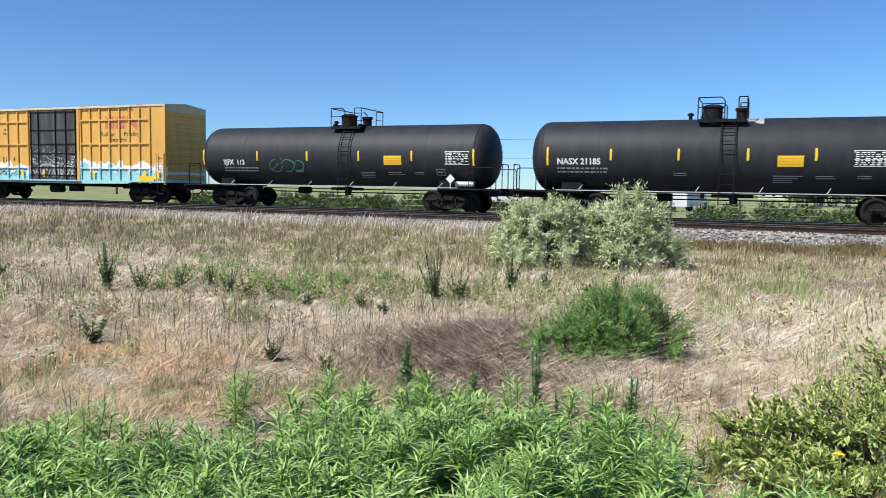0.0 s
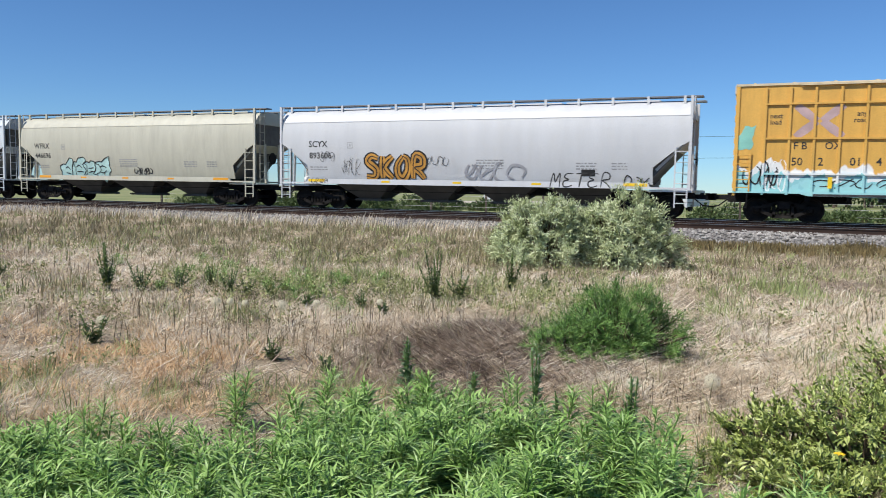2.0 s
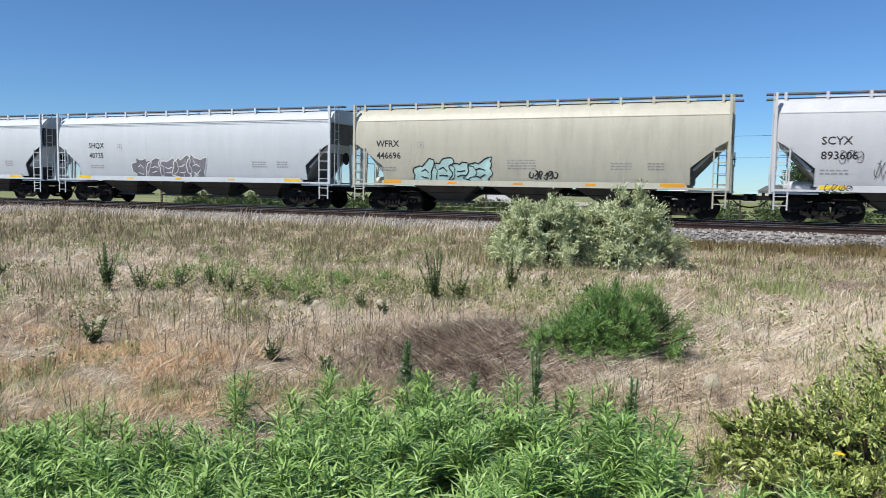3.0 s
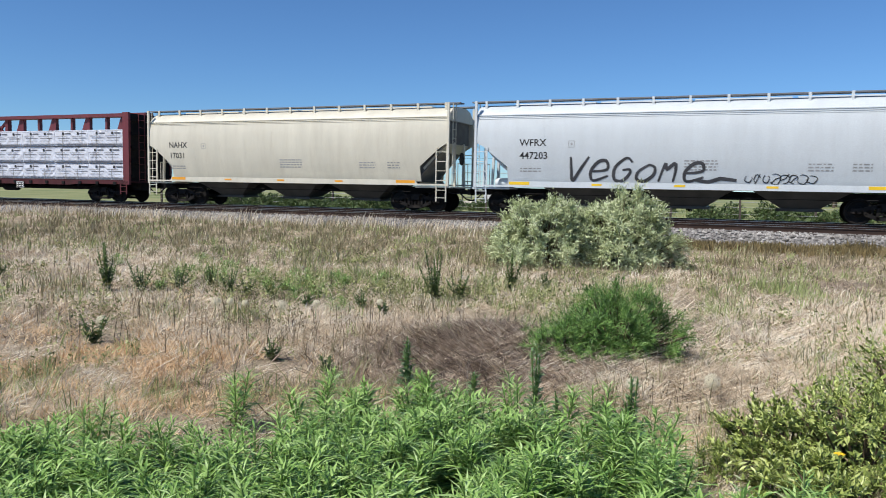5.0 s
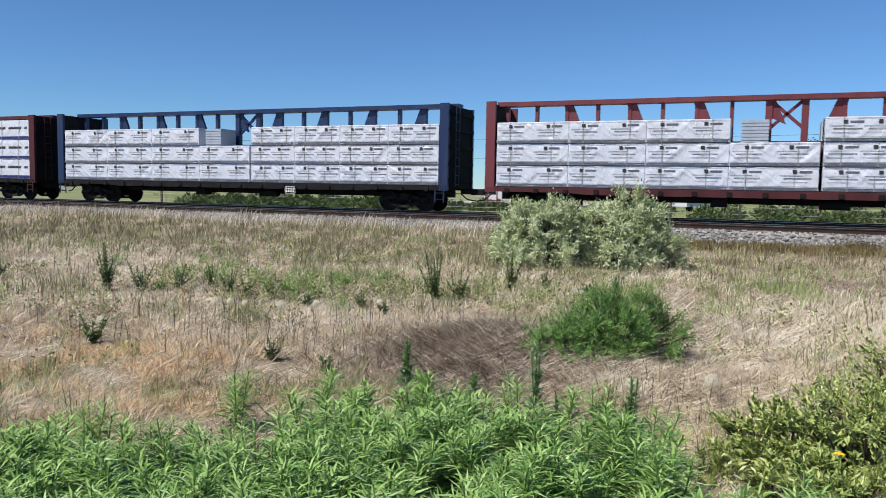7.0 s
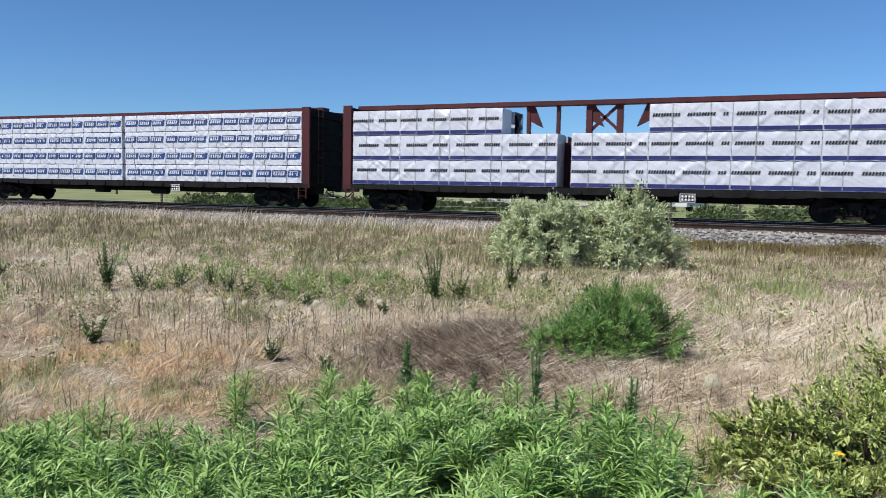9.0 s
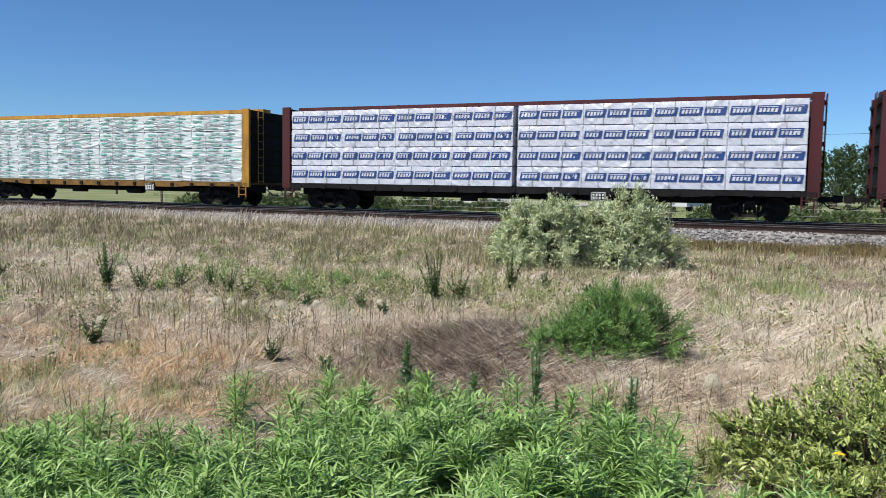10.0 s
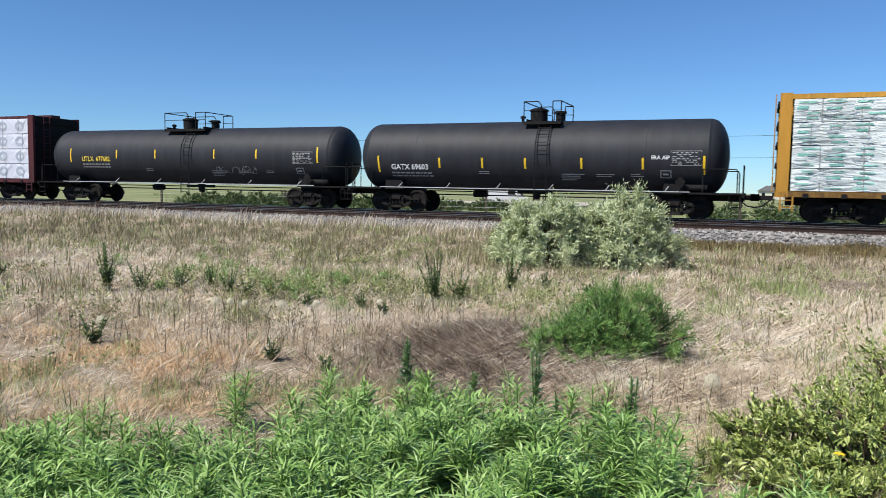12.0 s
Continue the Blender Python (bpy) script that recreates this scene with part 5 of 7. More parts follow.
M_ROOFCREAM = paint("cream_roof_paint", (0.6, 0.5, 0.33), 0.6, vary=0.15, dirt=(0.3, 0.25, 0.18), dirt_amount=0.5)
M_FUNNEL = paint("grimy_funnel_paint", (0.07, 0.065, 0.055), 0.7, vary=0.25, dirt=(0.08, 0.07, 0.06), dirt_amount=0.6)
# dark grey base puts the end recesses' shade into the colour, mottled with grime
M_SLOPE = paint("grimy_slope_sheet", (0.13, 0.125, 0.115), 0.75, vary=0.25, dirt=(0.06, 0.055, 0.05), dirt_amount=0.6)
M_EMBLEM = paint("faded_emblem", (0.42, 0.3, 0.3), 0.6, vary=0.2)
M_LOGORED = paint("faded_red_emblem", (0.5, 0.15, 0.08), 0.6, vary=0.2)
M_TEAL = paint("teal_spray", (0.22, 0.5, 0.42), 0.6, vary=0.15)
M_SPRAYGOLD = paint("gold_spray", (0.55, 0.27, 0.05), 0.6, vary=0.3)
M_SPRAYMINT = paint("mint_spray", (0.45, 0.66, 0.62), 0.6, vary=0.15)
M_SPRAYGREY = paint("grey_spray", (0.2, 0.2, 0.22), 0.6, vary=0.25)
M_SPRAYSILVER = paint("silver_spray", (0.33, 0.33, 0.35), 0.5, vary=0.25)
M_SPRAYBLACK = paint("thin_black_spray", (0.05, 0.05, 0.055), 0.6, vary=0.4)
M_SPRAYGREEN = paint("green_spray", (0.02, 0.22, 0.13), 0.6, vary=0.25)


def sprayed(name, base, top, seed, ground_col):
    """Paint whose lower part is covered by sprayed cyan and white shapes with a ragged upper edge."""
    m = paint(name, base, 0.5, vary=0.1, dirt=tuple(c * 0.65 for c in base), dirt_amount=0.5, streak=1)
    n, l = m.node_tree.nodes, m.node_tree.links
    bsdf = n["Principled BSDF"]
    before = bsdf.inputs["Base Color"].links[0].from_socket
    geo = n.new("ShaderNodeTexCoord")
    sep = n.new("ShaderNodeSeparateXYZ")
    l.new(geo.outputs["Object"], sep.inputs[0])
    edge = n.new("ShaderNodeTexNoise")
    edge.inputs["Scale"].default_value, edge.inputs["Detail"].default_value = 1.6, 3
    mp = n.new("ShaderNodeMapping")
    mp.inputs["Location"].default_value, mp.inputs["Scale"].default_value = (seed, 0, 0), (1, 0.0, 0.5)
    l.new(geo.outputs["Object"], mp.inputs[0])
    l.new(mp.outputs[0], edge.inputs[0])
    hgt = n.new("ShaderNodeMath")
    hgt.operation = "MULTIPLY_ADD"
    l.new(edge.outputs[0], hgt.inputs[0])
    hgt.inputs[1].default_value, hgt.inputs[2].default_value = 1.5, top - 0.75
    dif = n.new("ShaderNodeMath")
    dif.operation = "SUBTRACT"
    l.new(hgt.outputs[0], dif.inputs[0])
    l.new(sep.outputs[2], dif.inputs[1])
    fac = n.new("ShaderNodeMapRange")
    fac.inputs[1].default_value, fac.inputs[2].default_value = -0.03, 0.05
    l.new(dif.outputs[0], fac.inputs[0])
    cells = n.new("ShaderNodeTexVoronoi")
    cells.inputs["Scale"].default_value = 1.5
    wob = n.new("ShaderNodeTexNoise")
    wob.inputs["Scale"].default_value = 2.5
    mixv = n.new("ShaderNodeVectorMath")
    mixv.operation = "MULTIPLY_ADD"
    l.new(mp.outputs[0], wob.inputs[0])
    l.new(wob.outputs["Color"], mixv.inputs[0])
    mixv.inputs[1].default_value = (0.8, 0.0, 0.8)
    l.new(mp.outputs[0], mixv.inputs[2])
    l.new(mixv.outputs[0], cells.inputs[0])
    sepc = n.new("ShaderNodeSeparateColor")
    l.new(cells.outputs["Color"], sepc.inputs[0])
    # white towards the upper rim of the letters, cyan below it
    lev = n.new("ShaderNodeMath")
    lev.operation = "MULTIPLY_ADD"
    l.new(sepc.outputs[0], lev.inputs[0])
    lev.inputs[1].default_value = 0.5
    l.new(dif.outputs[0], lev.inputs[2])
    ramp = n.new("ShaderNodeValToRGB")
    ramp.color_ramp.interpolation = "CONSTANT"
    e = ramp.color_ramp.elements
    for p, c in ((0.42, ground_col), (0.62, (0.22, 0.53, 0.56)), (0.95, (0.36, 0.66, 0.66))):
        e.new(p)
    for i, (p, c) in enumerate(((0.0, (0.72, 0.72, 0.7)), (0.42, (0.66, 0.7, 0.7)), (0.62, (0.25, 0.52, 0.54)), (0.8, ground_col), (0.97, (0.3, 0.58, 0.58)))):
        e[i].position, e[i].color = p, (*c, 1)
    l.new(lev.outputs[0], ramp.inputs[0])
    mix = n.new("ShaderNodeMix")
    mix.data_type = "RGBA"
    l.new(fac.outputs[0], mix.inputs["Factor"])
    l.new(before, mix.inputs["A"])
    l.new(ramp.outputs[0], mix.inputs["B"])
    l.new(mix.outputs["Result"], bsdf.inputs["Base Color"])
    return m


M_BOXSIDE = sprayed("yellow_paint_with_spray", (0.64, 0.365, 0.075), 2.0, 3.0, (0.3, 0.58, 0.6))
M_BOXDOOR = paint("weathered_black_door", (0.03, 0.03, 0.033), 0.55, vary=0.3, dirt=(0.25, 0.24, 0.23), dirt_amount=0.4, streak=1)


def place(car, left, right):
    CARS.append((car, (left + right) / 2))
    return car


def build_train():
    place(tank_car("NASX 21185", 15.4, 1.43, 2.42, M_LETTER_W, 1, True, (1.12, 0.6), "black tank car with white lettering and a yellow notice panel", (1.3, -0.36, 1.66, -0.03, 1, 0.95), (-6.79, -4.27, -1.75, 0.67, 2.9, 5.1, 6.9), 0.02, 4.08), -8.9, 6.5)
    part("bare_metal_patch", stain(1.43, 2.42, -1.1, 1.15, radians(58), radians(80)), M_SPRAYSILVER, CARS[-1][0], "grey bare patch below the platform")
    c = place(tank_car("SJFX  113", 15.25, 1.40, 2.42, M_LETTER_W, 2, True, (0.9, 0.65), "black tank car with white lettering and green graffiti", (1.7, -0.44, 2.75, 0.78, 1, 0.92), (-7.1, -3.95, -1.2, 1.49, 4.1, 6.95), -0.03, 5.65), -25.75, -10.5)
    bm = bmesh.new()
    scrawl(bm, random.Random(3), -3.25, 1.55, 1.9, 0.75, 3, 0.05)
    for v in bm.verts:
        a = (v.co.z - 2.42) / 1.40
        v.co = Vector((v.co.x, -1.408 * math.cos(a), 2.42 + 1.408 * math.sin(a)))
    part("graffiti", bm, M_SPRAYGREEN, c, "green sprayed scrawl")
    place(boxcar(15.4), -42.93, -27.53)
    c = place(hopper("SCYX", "893606", 18.1, M_WHITE, 11, "white covered hopper car with gold and black graffiti", 1, 4, text_x=1.5), -62.6, -44.4)
    y = -HALF - 0.02
    part("graffiti_outline", bulged(sprayed_word(bmesh.new(), "SKOR", -4.75, 1.42, 3.0, 0.95, 0.46, y, 0.1)), M_LETTER_K, c, "black rims of gold bubble letters")
    part("graffiti", bulged(sprayed_word(bmesh.new(), "SKOR", -4.75, 1.42, 3.0, 0.95, 0.3, y - 0.006, 0.1)), M_SPRAYGOLD, c, "gold sprayed bubble letters")
    part("graffiti_outline", bulged(sprayed_word(bmesh.new(), "SKOR", -4.75, 1.42, 3.0, 0.95, 0.05, y - 0.012, 0.1)), M_LETTER_K, c)
    bm = bmesh.new()
    scrawl(bm, random.Random(8), 0.0, 1.25, 2.6, 0.95, 4, 0.12)
    part("graffiti", bulged(shift(bm, y)), M_SPRAYSILVER, c, "grey sprayed scrawl")
    part("graffiti", shift(sprayed_word(bmesh.new(), "METER", 3.7, 1.16, 2.5, 0.55, 0.06), -HALF - 0.036), M_LETTER_K, c, "black sprayed word")
    for seed, x, z, w, h, n, t in ((10, 6.6, 1.2, 1.0, 0.45, 3, 0.05), (12, -5.9, 1.5, 1.0, 0.8, 4, 0.02), (13, -1.9, 1.95, 1.2, 0.42, 5, 0.025), (17, -7.0, 2.1, 0.8, 0.5, 3, 0.02), (18, -7.4, 0.0, 0.9, 0.25, 4, 0.03)):
        bm = bmesh.new()
        scrawl(bm, random.Random(seed), x, z or 1.14, w, h, n, t)
        part("graffiti", bulged(shift(bm, y - 0.003)) if z else shift(bm, -HALF - 0.036), M_LETTER_K, c, "thin black sprayed tag")
    part("decal", bulged(shift(plates(bmesh.new(), [(4.95, 5.5, 1.6, 1.85)]), -HALF - 0.012)), M_LETTER_K, c)
    c = place(hopper("WFRX", "446696", 15.6, M_BEIGE, 12, "grey-beige covered hopper car with mint green graffiti", 1, 3, text_x=1.1, board=1), -79.65, -64.05)
    throwup(c, 31, -7.8 + 3.0, 1.2, 3.3, 1.1, 4, M_SPRAYMINT, M_LETTER_K, -HALF - 0.012, label="mint green sprayed bubble letters")
    bm = bmesh.new()
    scrawl(bm, random.Random(14), 0.2, 1.45, 1.2, 0.35, 6, 0.06)
    part("graffiti", bulged(shift(bm, -HALF - 0.012)), M_LETTER_K, c, "small black sprayed tag")
    c = place(hopper("SHQX", "40735", 16.8, M_PALE, 13, "pale grey covered hopper car with dark grey graffiti", 3, 4, text_x=2.2), -97.73, -80.93)
    throwup(c, 41, -8.4 + 5.2, 1.2, 4.4, 1.15, 5, M_SPRAYGREY, M_LETTER_W, -HALF - 0.012, label="dark grey sprayed bubble letters with white rims")
    c = place(hopper("WFRX", "447203", 16.8, M_PALE, 14, "pale grey covered hopper car with a large black scrawl", 3, 3, text_x=1.9, inset=2.5), -115.85, -99.03)
    bm = bmesh.new()
    sprayed_word(bm, "VeGOne", -4.7, 1.42, 5.3, 0.85, 0.13, 0.0, 0.3, (1.1, 0.95, 1.05, 0.75, 0.9, 0.85))
    ribbon(bm, [(0.3, 1.5), (0.75, 1.42), (1.2, 1.56), (1.75, 1.5)], 0.15, 0.0)
    part("graffiti", bulged(shift(bm, -HALF - 0.012)), M_SPRAYBLACK, c, "large black sprayed word")
    bm = bmesh.new()
    scrawl(bm, random.Random(16), 2.0, 1.35, 2.4, 0.42, 8, 0.035)
    part("graffiti", bulged(shift(bm, -HALF - 0.012)), M_LETTER_K, c, "thin black sprayed tag")
    place(hopper("NAHX", "17031", 16.3, M_CREAM, 15, "cream covered hopper car with black lettering", 3, 3, text_x=1.3, board=1), -133.4, -117.05)
    place(centerbeam(22.5, M_RED, "oxide red centre-beam flat car carrying white-wrapped lumber", deck_mat=M_MAROON), -157.27, -134.75)
    cx = (-157.27 - 134.75) / 2
    load_up(cx, 10.85, 3, 1.15, 0.87, "plain", "white-wrapped board bundle with grey print", missing={(0, 2, 3)}, split=(1.1, 1.2))
    far_pack_end(cx, -1.05)
    far_pack_end((-181.6 - 159.0) / 2, -1.05)
    place(centerbeam(22.5, M_NAVY, "navy blue centre-beam flat car carrying white-wrapped lumber", deck_mat=M_DARK), -181.6, -159.0)
    load_up((-181.6 - 159.0) / 2, 10.85, 3, 1.15, 0.87, "plain", "white-wrapped board bundle with grey print", missing={(0, 2, 3)}, split=(1.1, 1.2))
    place(centerbeam(22.5, M_MAROON, "maroon centre-beam flat car part loaded with white and navy bundles", deck_mat=M_DARK), -205.95, -183.4)
    load_up((-205.95 - 183.4) / 2, 10.85, 3, 1.15, 1.07, "navy", "white-wrapped bundle with a navy band along its foot", missing={(0, 2, 3), (1, 2, 0)}, split=(-1.56, -1.0))
    place(centerbeam(22.3, M_MAROON, "maroon centre-beam flat car stacked high with blue-marked lumber", deck_mat=M_DARK), -230.12, -207.8)
    load_up((-230.12 - 207.8) / 2, 10.75, 4, 1.15, 0.82, "blue", "white-wrapped lumber bundle with blue printed marks")
    place(centerbeam(18.9, M_MUSTARD, "mustard yellow centre-beam flat car stacked with ragged green-marked lumber", deck_mat=M_RUSTDECK), -251.05, -232.1)
    load_up((-251.05 - 232.1) / 2, 9.05, 4, 1.15, 0.81, "ragged", "torn white lumber wrap with green printed marks", gap=0.01, cols=3)
    place(tank_car("GATX 69603", 15.6, 1.46, 2.42, M_LETTER_W, 5, False, (0.9, 0.65), "dull black tank car with white lettering", (1.8, -0.62, 2.3, 0.77, 0, 0.95), (-6.6, -3.7, -1.77, 0.08, 2.38, 4.75, 6.97), -0.33, 5.78), -268.32, -252.74)
    b2 = words("FRA AIP", 0.2, 5.05, 2.26, 1.0, 0.004)
    for v in b2.verts:
        a = (v.co.z - 2.42) / 1.46
        v.co = Vector((v.co.x, -1.468 * math.cos(a), 2.42 + 1.468 * math.sin(a)))
    part("small_stencil", b2, M_LETTER_W, CARS[-1][0])
    c = place(tank_car("UTLX  677682", 18.3, 1.40, 2.42, M_LETTER_Y, 6, False, (1.65, 0.9), "matt black tank car with yellow lettering", (2.6, -0.3, 2.3, 0.44, 0, 0.95), (-7.35, -4.12, -1.56, 2.12, 4.6, 7.97), 0.06, 6.6), -287.42, -269.12)
    bm = bmesh.new()
    scrawl(bm, random.Random(23), 2.1, 1.42, 2.4, 0.5, 7, 0.02)
    for v in bm.verts:
        a = (v.co.z - 2.42) / 1.40
        v.co = Vector((v.co.x, -1.408 * math.cos(a), 2.42 + 1.408 * math.sin(a)))
    part("graffiti", bm, M_GREYMARK, c, "thin grey sprayed tag")
    place(centerbeam(22.3, M_MAROON, "maroon centre-beam flat car with ring-marked white bundles"), -310.6, -288.3)
    load_up((-310.6 - 288.3) / 2, 10.75, 4, 1.15, 0.82, "rings", "white-wrapped bundle with grey ring marks")


build_train()


# ---- plants ----
def blades(name, px, py, height, width, lean, rng, material, label, curl=0.5, wind=(0.14, 0.03)):
    """Many grass blades as one sheet of stuff: each is a tapering bent strip."""
    n = len(px)
    az = rng.uniform(0, math.tau, n)
    dx, dy = np.cos(az) * lean + wind[0] * height * 0.45, np.sin(az) * lean + wind[1] * height * 0.45
    fx, fy = -np.sin(az + 1.3), np.cos(az + 1.3)
    pz = np.maximum(np.array([relief(x, y) for x, y in zip(px, py)]), np.interp(py - TRACK, [-6.4, -6.05, -5.75, -5.5, 0, 3.6], [-0.74, -0.56, -0.38, -0.25, -0.25, -0.75], left=-9, right=-9)) - 0.02
    v = np.empty((n, 5, 3))
    for k, (t, wf) in enumerate(((0.0, 1.0), (0.0, -1.0), (0.55, 0.8), (0.55, -0.8), (1.0, 0.0))):
        b = t ** (1 + curl)
        v[:, k, 0] = px + dx * b + fx * width * wf * 0.5
        v[:, k, 1] = py + dy * b + fy * width * wf * 0.5
        v[:, k, 2] = pz + height * t
    base = (np.arange(n) * 5)[:, None]
    me = bpy.data.meshes.new(name)
    quads = (base + np.array([[0, 1, 3, 2]]))
    tris = (base + np.array([[2, 3, 4]]))
    me.vertices.add(n * 5)
    me.vertices.foreach_set("co", v.ravel())
    loops = np.concatenate([quads, tris], 1).ravel()
    me.loops.add(n * 7)
    me.loops.foreach_set("vertex_index", loops.astype(np.int32))
    start = np.stack([np.arange(n) * 7, np.arange(n) * 7 + 4], 1).ravel()
    me.polygons.add(n * 2)
    me.polygons.foreach_set("loop_start", start.astype(np.int32))
    me.update(calc_edges=True)
    me.materials.append(material)
    return tagged(new(name, me), label, "", "", "stuff")


def leaves(name, at, way, up, length, width, material, parent=None, fold=0.25, droop=0.25):
    """Many small leaves as one mesh: each has a base, two shoulders, a folded midrib and a drooping tip."""
    at, way, up = np.asarray(at, float), np.asarray(way, float), np.asarray(up, float)
    way /= np.linalg.norm(way, axis=1, keepdims=True) + 1e-9
    side = np.cross(way, up)
    side /= np.linalg.norm(side, axis=1, keepdims=True) + 1e-9
    nrm = np.cross(side, way)
    n = len(at)
    L, W = np.broadcast_to(length, n)[:, None], np.broadcast_to(width, n)[:, None]
    v = np.empty((n, 5, 3))
    v[:, 0] = at
    v[:, 1] = at + way * L * 0.42 + side * W * 0.5 + nrm * W * fold
    v[:, 2] = at + way * L * 0.45 - nrm * W * fold * 0.2
    v[:, 3] = at + way * L * 0.42 - side * W * 0.5 + nrm * W * fold
    v[:, 4] = at + way * L - np.array([0, 0, 1.0]) * L * droop
    base = (np.arange(n) * 5)[:, None]
    f = np.concatenate([base + np.array([[0, 2, 1]]), base + np.array([[0, 3, 2]]), base + np.array([[1, 2, 4]]), base + np.array([[2, 3, 4]])], 1).reshape(-1, 3)
    me = bpy.data.meshes.new(name)
    me.vertices.add(n * 5)
    me.vertices.foreach_set("co", v.ravel())
    me.loops.add(n * 12)
    me.loops.foreach_set("vertex_index", f.ravel().astype(np.int32))
    me.polygons.add(n * 4)
    me.polygons.foreach_set("loop_start", (np.arange(n * 4) * 3).astype(np.int32))
    me.update(calc_edges=True)
    me.materials.append(material)
    ob = new(name, me)
    ob.parent = parent
    return ob


M_STRAW = leafy("dry_straw", [(0.1, 0.072, 0.045), (0.62, 0.49, 0.34), (0.93, 0.83, 0.66), (0.98, 0.95, 0.86)], 0.55, 0.15, 0.8)
M_RUSSET = leafy("russet_grass", [(0.2, 0.11, 0.05), (0.66, 0.44, 0.24), (0.9, 0.69, 0.44), (0.96, 0.85, 0.63)], 0.6, 0.12)
M_BROWNGRASS = leafy("brown_dead_stalks", [(0.02, 0.014, 0.01), (0.18, 0.13, 0.095), (0.44, 0.345, 0.265), (0.84, 0.73, 0.6)], 0.65, 0.08, 2.0, 9.0)
M_OLIVE = leafy("olive_grass", [(0.045, 0.04, 0.02), (0.2, 0.17, 0.09), (0.39, 0.335, 0.2), (0.7, 0.62, 0.45)], 0.65, 0.12)
M_GREENGRASS = leafy("green_grass", [(0.05, 0.075, 0.025), (0.2, 0.25, 0.08), (0.42, 0.47, 0.2), (0.72, 0.7, 0.44)], 0.5, 0.12)
M_WEED = leafy("fresh_green_leaves", [(0.012, 0.03, 0.008), (0.13, 0.255, 0.05), (0.36, 0.54, 0.15), (0.7, 0.82, 0.46)], 0.4, 0.12, 2.0, 9.0)
M_BANK = leafy("dark_brown_weeds", [(0.035, 0.028, 0.012), (0.12, 0.09, 0.035), (0.24, 0.18, 0.075), (0.42, 0.34, 0.18)], 0.7, 0.12, 1.2)
M_WEEDSTEM = paint("green_stem", (0.12, 0.2, 0.05), 0.6, vary=0.3)
M_TWIG = paint("brown_twig", (0.12, 0.08, 0.05), 0.8, vary=0.3)
M_SILVER = leafy("silvery_leaves", [(0.035, 0.05, 0.018), (0.34, 0.4, 0.19), (0.62, 0.67, 0.4), (0.82, 0.84, 0.62)], 0.55, 0.12, 1.5, 6.0)
M_FEATHER = leafy("feathery_green", [(0.012, 0.03, 0.01), (0.085, 0.18, 0.035), (0.2, 0.36, 0.08), (0.42, 0.56, 0.2)], 0.5, 0.12, 2.0, 12.0)
M_LIME = leafy("yellow_green_leaves", [(0.018, 0.03, 0.008), (0.19, 0.25, 0.055), (0.45, 0.51, 0.15), (0.76, 0.79, 0.4)], 0.4, 0.12, 2.0, 9.0)
M_DOCK = leafy("dark_dock_leaves", [(0.04, 0.06, 0.025), (0.08, 0.12, 0.045), (0.16, 0.21, 0.08), (0.26, 0.3, 0.14)], 0.6, 0.12, 2.0)
M_GLAUCOUS = leafy("blue_green_leaves", [(0.07, 0.14, 0.05), (0.15, 0.27, 0.11), (0.26, 0.4, 0.2), (0.4, 0.52, 0.3)], 0.5, 0.12, 2.0)
M_PUFF = leafy("seed_down", [(0.72, 0.66, 0.48), (0.84, 0.79, 0.62), (0.92, 0.88, 0.74)], 0.8, 0.35)
M_FARLEAF = leafy("far_tree_leaves", [(0.02, 0.045, 0.015), (0.04, 0.08, 0.025), (0.065, 0.115, 0.035), (0.11, 0.16, 0.06)], 0.6, 0.2, 0.3)
M_FARBUSH = leafy("far_shrub_leaves", [(0.03, 0.05, 0.015), (0.06, 0.1, 0.03), (0.11, 0.16, 0.05), (0.2, 0.24, 0.1)], 0.6, 0.12, 0.8)
M_STALK = leafy("dead_weed_stalks", [(0.03, 0.024, 0.014), (0.12, 0.095, 0.055), (0.24, 0.19, 0.11), (0.46, 0.38, 0.26)], 0.7, 0.08, 1.0)
M_PALESTEM = leafy("bleached_stems", [(0.5, 0.44, 0.33), (0.72, 0.65, 0.52), (0.86, 0.8, 0.68)], 0.6, 0.08, 1.0)
M_HERB = leafy("olive_herbs", [(0.03, 0.04, 0.015), (0.17, 0.19, 0.06), (0.36, 0.38, 0.15), (0.6, 0.58, 0.3)], 0.55, 0.12, 1.0)
M_BARK = paint("tree_bark", (0.13, 0.1, 0.075), 0.9, vary=0.3)


def patch(x, y, cx, cy, rx, ry):
    return np.exp(-(((x - cx) / rx) ** 2 + ((y - cy) / ry) ** 2))


def field_noise(x, y, s, o):
    return np.array([noise.noise((a * s, b * s, o)) for a, b in zip(x, y)])


def meadow_edge(x):
    """Where the grass ends before the ballast."""
    return SIDING - 2.25 - 0.25 * np.sin(x * 1.7) * np.sin(x * 0.6) + 0.55 * np.clip((-6 - x) / 6, 0, 1)


def fan(r, n, near, far, power, spread=40):
    """Places on the meadow, thinning out with the distance."""
    d = near * (far / near) ** (r.random(n) ** power)
    a = radians(-22.7) + r.uniform(-radians(spread), radians(spread), n)
    x, y = d * np.sin(a), d * np.cos(a)
    keep = y < meadow_edge(x)
    return x[keep], y[keep], d[keep]


